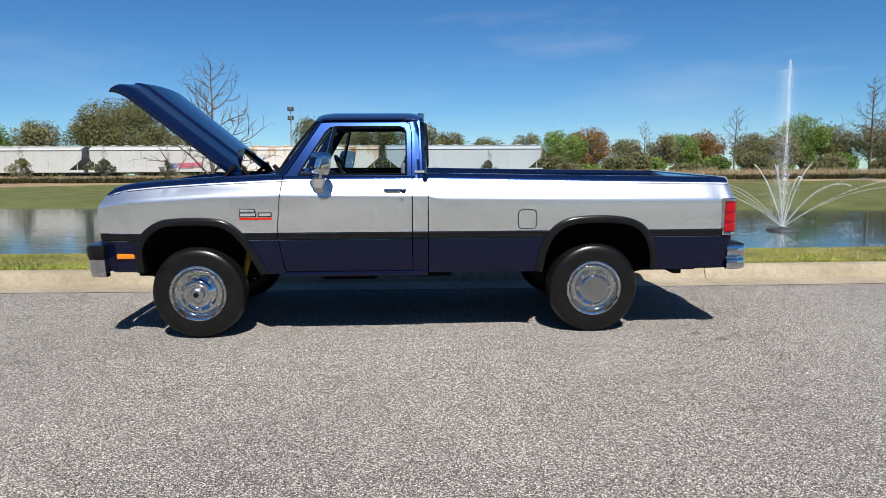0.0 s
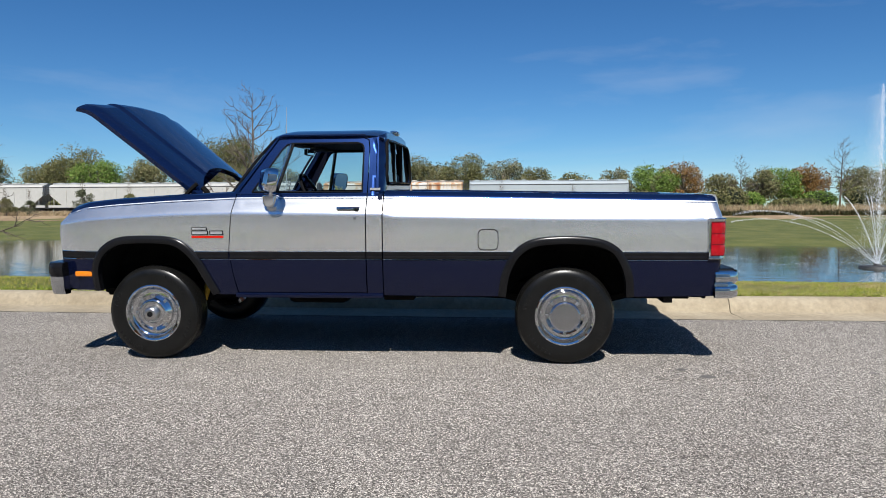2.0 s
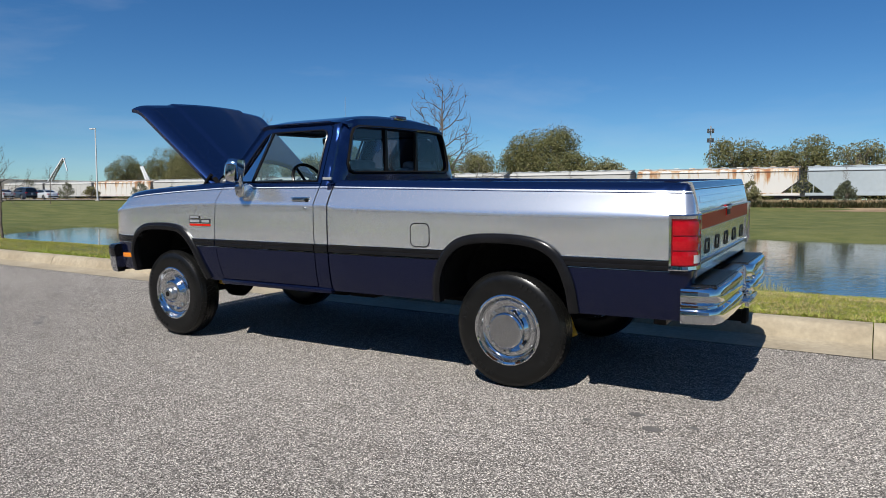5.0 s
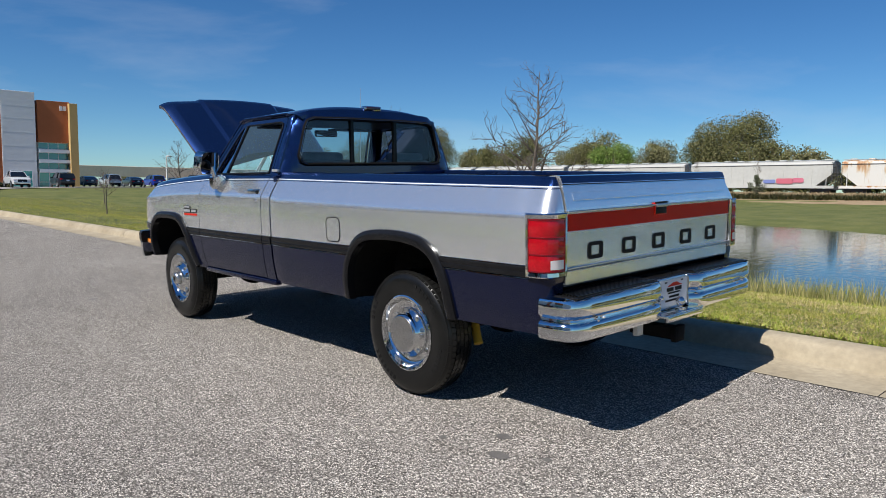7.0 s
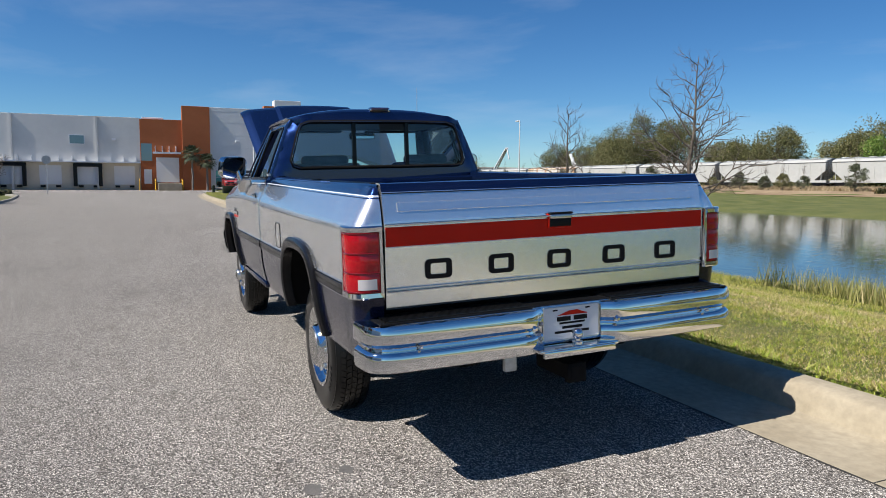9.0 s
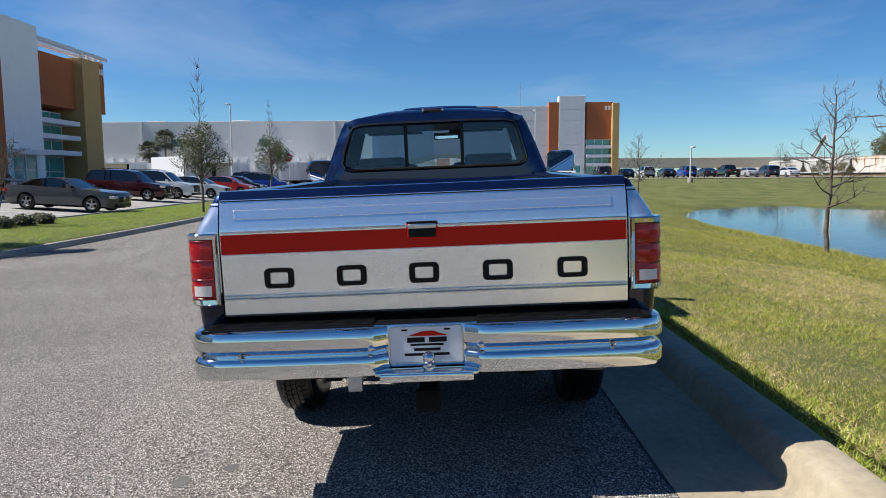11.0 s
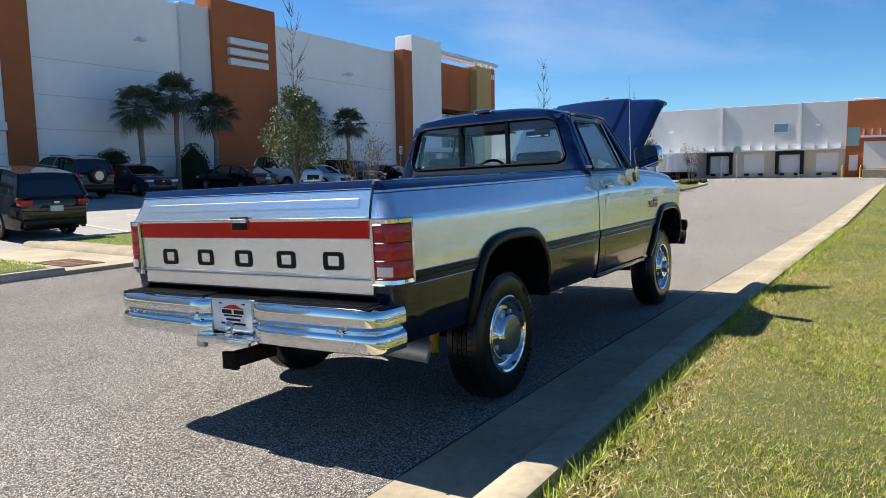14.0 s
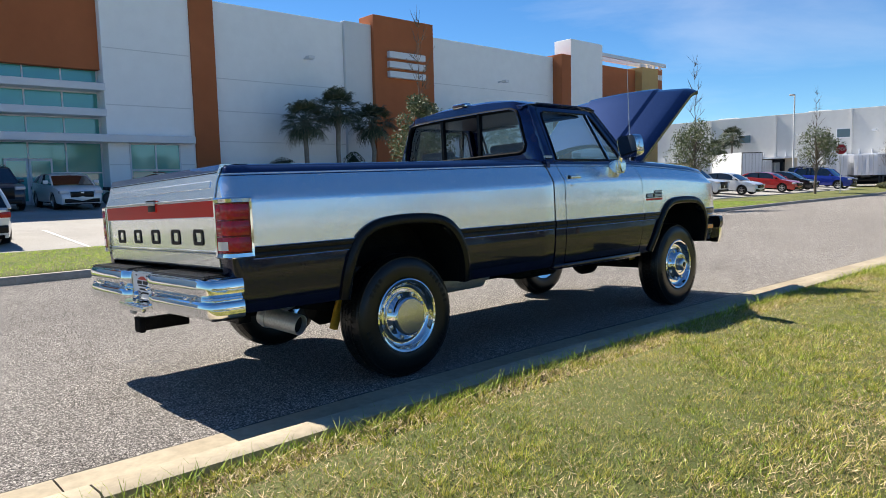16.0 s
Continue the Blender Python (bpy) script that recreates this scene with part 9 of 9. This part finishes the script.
def lettering(parent, text, m, size, material):
    cu = bpy.data.curves.new("lettering", "FONT")
    cu.body = text
    cu.align_x, cu.align_y = "CENTER", "CENTER"
    cu.size = size
    cu.extrude = 0.003
    tmp = bpy.data.objects.new("lettering", cu)
    me = bpy.data.meshes.new_from_object(tmp)
    bpy.data.objects.remove(tmp)
    me.name = "lettering"
    me.materials.append(material)
    ob = new("lettering", me)
    ob.parent = parent
    ob.matrix_local = m
    return ob


def road_sign(x, y, z, top, yaw, stop):
    label = "red octagonal stop sign on a steel post" if stop else "plain grey round sign on a steel post"
    root = thing("stop_sign" if stop else "road_sign", pose(x, y, z, 0, 0, yaw), label, "road sign")
    bm = bmesh.new()
    tube(bm, [(-0.05, 0, -0.1), (-0.05, 0, top + 0.2)], 0.035, 6)
    part("post", bm, M["galvanised"], root)
    n, r = (8, 0.41) if stop else (20, 0.4)
    oct8 = [(r * math.cos(2 * math.pi * (k + 0.5) / n), top + r * math.sin(2 * math.pi * (k + 0.5) / n)) for k in range(n)]
    bm = bmesh.new()
    prism(bm, oct8, 0.0, 0.012, "x")
    part("border", bm, M["frame_white"] if stop else M["galvanised"], root, smooth=False)
    if stop:
        bm = bmesh.new()
        prism(bm, [(a * 0.93, top + (b - top) * 0.93) for a, b in oct8], 0.012, 0.017, "x")
        plate = part("plate", bm, M["sign_red"], root, smooth=False)
        lettering(root, "STOP", pose(0.018, 0, top) @ pose(0, 0, 0, 90, 0, 90), 0.3, M["frame_white"])


road_sign(-52.2, -13.7, -0.12, 3.2, 12, True)
road_sign(-70.0, -10.4, -0.05, 3.3, 5, False)
sign = thing("parking_sign", pose(-40.6, -31.0, lot_z(-31), 0, 0, 90), "small white parking sign on a post", "road sign")
bm = bmesh.new()
tube(bm, [(0, 0, -0.1), (0, 0, 3.0)], 0.03, 6)
part("post", bm, M["galvanised"], sign)
part("plate", a_box(0.03, 0.04, -0.2, 0.2, 2.35, 2.98), M["frame_white"], sign, smooth=False)
for k in range(3):
    part("bar", a_box(0.04, 0.044, -0.14, 0.14, 2.45 + 0.16 * k, 2.52 + 0.16 * k), M["dark_metal"], sign, "dark bar of unreadable writing", smooth=False)

monument = thing("monument_sign", pose(-93.0, 11.8, land(-93, 11.8)), "low dark sign slab with pale bars on a lawn", "sign")
part("slab", a_box(-0.2, 0.2, -1.4, 1.4, 0, 2.2, bevel=0.03), M["dark_metal"], monument, smooth=False)
for k in range(4):
    part("bar", a_box(0.2, 0.22, -1.1, 0.9 - 0.2 * k, 0.5 + 0.4 * k, 0.62 + 0.4 * k), M["frame_white"], monument, "pale bar of unreadable writing", smooth=False)
hyd = thing("hydrant", pose(-64.0, 4.2, 0.25), "small dark green hydrant on the lawn", "hydrant")
bm = bmesh.new()
lathe(bm, [(0.16, -0.05), (0.16, 0.05), (0.11, 0.07), (0.11, 0.5), (0.14, 0.52), (0.14, 0.57), (0.1, 0.66), (0.0, 0.7)], 14)
part("barrel", bm, M["shrub_core"], hyd)
bm = bmesh.new()
tube(bm, [(0, -0.2, 0.38), (0, 0.2, 0.38)], 0.06, 8)
part("outlet", bm, M["shrub_core"], hyd)
cab_box = thing("utility_box", pose(-60.5, 5.2, 0.2), "low dark green utility box on the lawn", "utility box")
part("box", a_box(-0.4, 0.4, -0.5, 0.5, -0.05, 0.7, bevel=0.04), M["shrub_core"], cab_box)
for k in range(8):
    bush(-97.6, 8.0 + k * 0.95 + (1.6 if k > 4 else 0), land(-97.6, 9 + k) - 0.05, 0.6, 0.6, 0.9, "oak_leaf", 600 + k, "low clipped shrub along the dock warehouse", n=160, size=0.16)

tower = thing("cell_tower", pose(-29.0, 168.0, 0.2), "slim grey steel mast with antenna panels on top", "cell tower")
bm = bmesh.new()
tube(bm, [(0, 0, -0.5), (0, 0, 18.4)], [0.34, 0.15], 10)
part("mast", bm, M["galvanised"], tower)
for zz in (15.0, 17.2):
    bm = bmesh.new()
    for a in (30, 150, 270):
        c, s = math.cos(radians(a)), math.sin(radians(a))
        tube(bm, [(0, 0, zz), (c * 0.5, s * 0.5, zz)], 0.06, 5)
        tube(bm, [(c * 0.5 - s * 0.5, s * 0.5 + c * 0.5, zz), (c * 0.5 + s * 0.5, s * 0.5 - c * 0.5, zz)], 0.05, 5)
    part("antenna_frame", bm, M["galvanised"], tower)
    for a in (30, 150, 270):
        for d in (-0.4, 0, 0.4):
            c, s = math.cos(radians(a)), math.sin(radians(a))
            part("antenna", a_box(c * 0.55 - s * d - 0.1, c * 0.55 - s * d + 0.1, s * 0.55 + c * d - 0.08, s * 0.55 + c * d + 0.08, zz - 0.5, zz + 0.5), M["dark_metal"], tower, "grey antenna panel", smooth=False)


def crane(x, y, z, tip, label):
    root = thing("crane", pose(x, y, z), label, "crane")
    bm = bmesh.new()
    for dy in (-0.5, 0.5):
        tube(bm, [(0, dy, 4.0), (tip[0], dy * 0.5, tip[1])], 0.3, 5)
    for k in range(10):
        t = k / 10
        tube(bm, [(tip[0] * t, -0.4, 4 + (tip[1] - 4) * t), (tip[0] * (t + 0.1), 0.4, 4 + (tip[1] - 4) * (t + 0.1))], 0.12, 4)
    part("boom", bm, M["lamp_white"], root, "pale lattice boom")
    bm = bmesh.new()
    tube(bm, [(tip[0], 0, tip[1]), (tip[0] + 1.5, 0, tip[1] - 3.5)], 0.2, 5)
    part("jib", bm, M["lamp_white"], root)
    part("cab", a_box(-3, 1.5, -1.6, 1.6, 1.5, 5.0, bevel=0.2), M["frame_white"], root)
    part("track", a_box(-3.5, 2.5, -2.0, 2.0, 0, 1.5, bevel=0.3), M["dark_metal"], root)


crane(-196.0, 103.0, 0.5, (9.0, 11.8), "far pale crawler crane with a raised boom")
crane(-170.0, 118.0, 0.5, (-4.0, 9.8), "far pale crawler crane with a raised boom")
over = thing("overpass", label="far tan concrete road bridge behind the trees", category="bridge", kind="structure")
part("deck", a_box(-206, -200, 44, 150, 3.6, 6.6, bevel=0.1), M["beige_paint"], over, smooth=False)
for k in range(7):
    part("pillar", a_box(-205, -201, 48 + k * 16, 50 + k * 16, -0.5, 3.6, bevel=0.1), M["beige_paint"], over, smooth=False)

# oil stains and debris on the road
stain_mat = mottled("oil stain", (0.10, 0.093, 0.087), (0.15, 0.14, 0.13), 9, 0.7, 60, 0.4, 0.006)
rng = random.Random(8)
for x, y, r in ((2.66, -1.17, 0.045), (2.52, -0.98, 0.036), (2.85, -1.05, 0.02), (2.3, -1.2, 0.02), (-3.4, -1.2, 0.05), (-3.6, -1.05, 0.03), (3.9, -1.0, 0.025)):
    n = 18
    bm = bmesh.new()
    pts = []
    for k in range(n):
        a = 2 * math.pi * k / n
        q = r * (0.75 + 0.4 * rng.random())
        pts.append((x + 1.4 * q * math.cos(a), y + q * math.sin(a), road_z(x, y + q * math.sin(a)) + 0.0025))
    bm.faces.new([bm.verts.new(p) for p in pts])
    tagged(part("oil_stain", bm, stain_mat, label="small dark oil stain on the asphalt", smooth=False), category="stain", kind="structure")
motorcycle(-6.6, -29.8, lot_z(-29.8), 160)
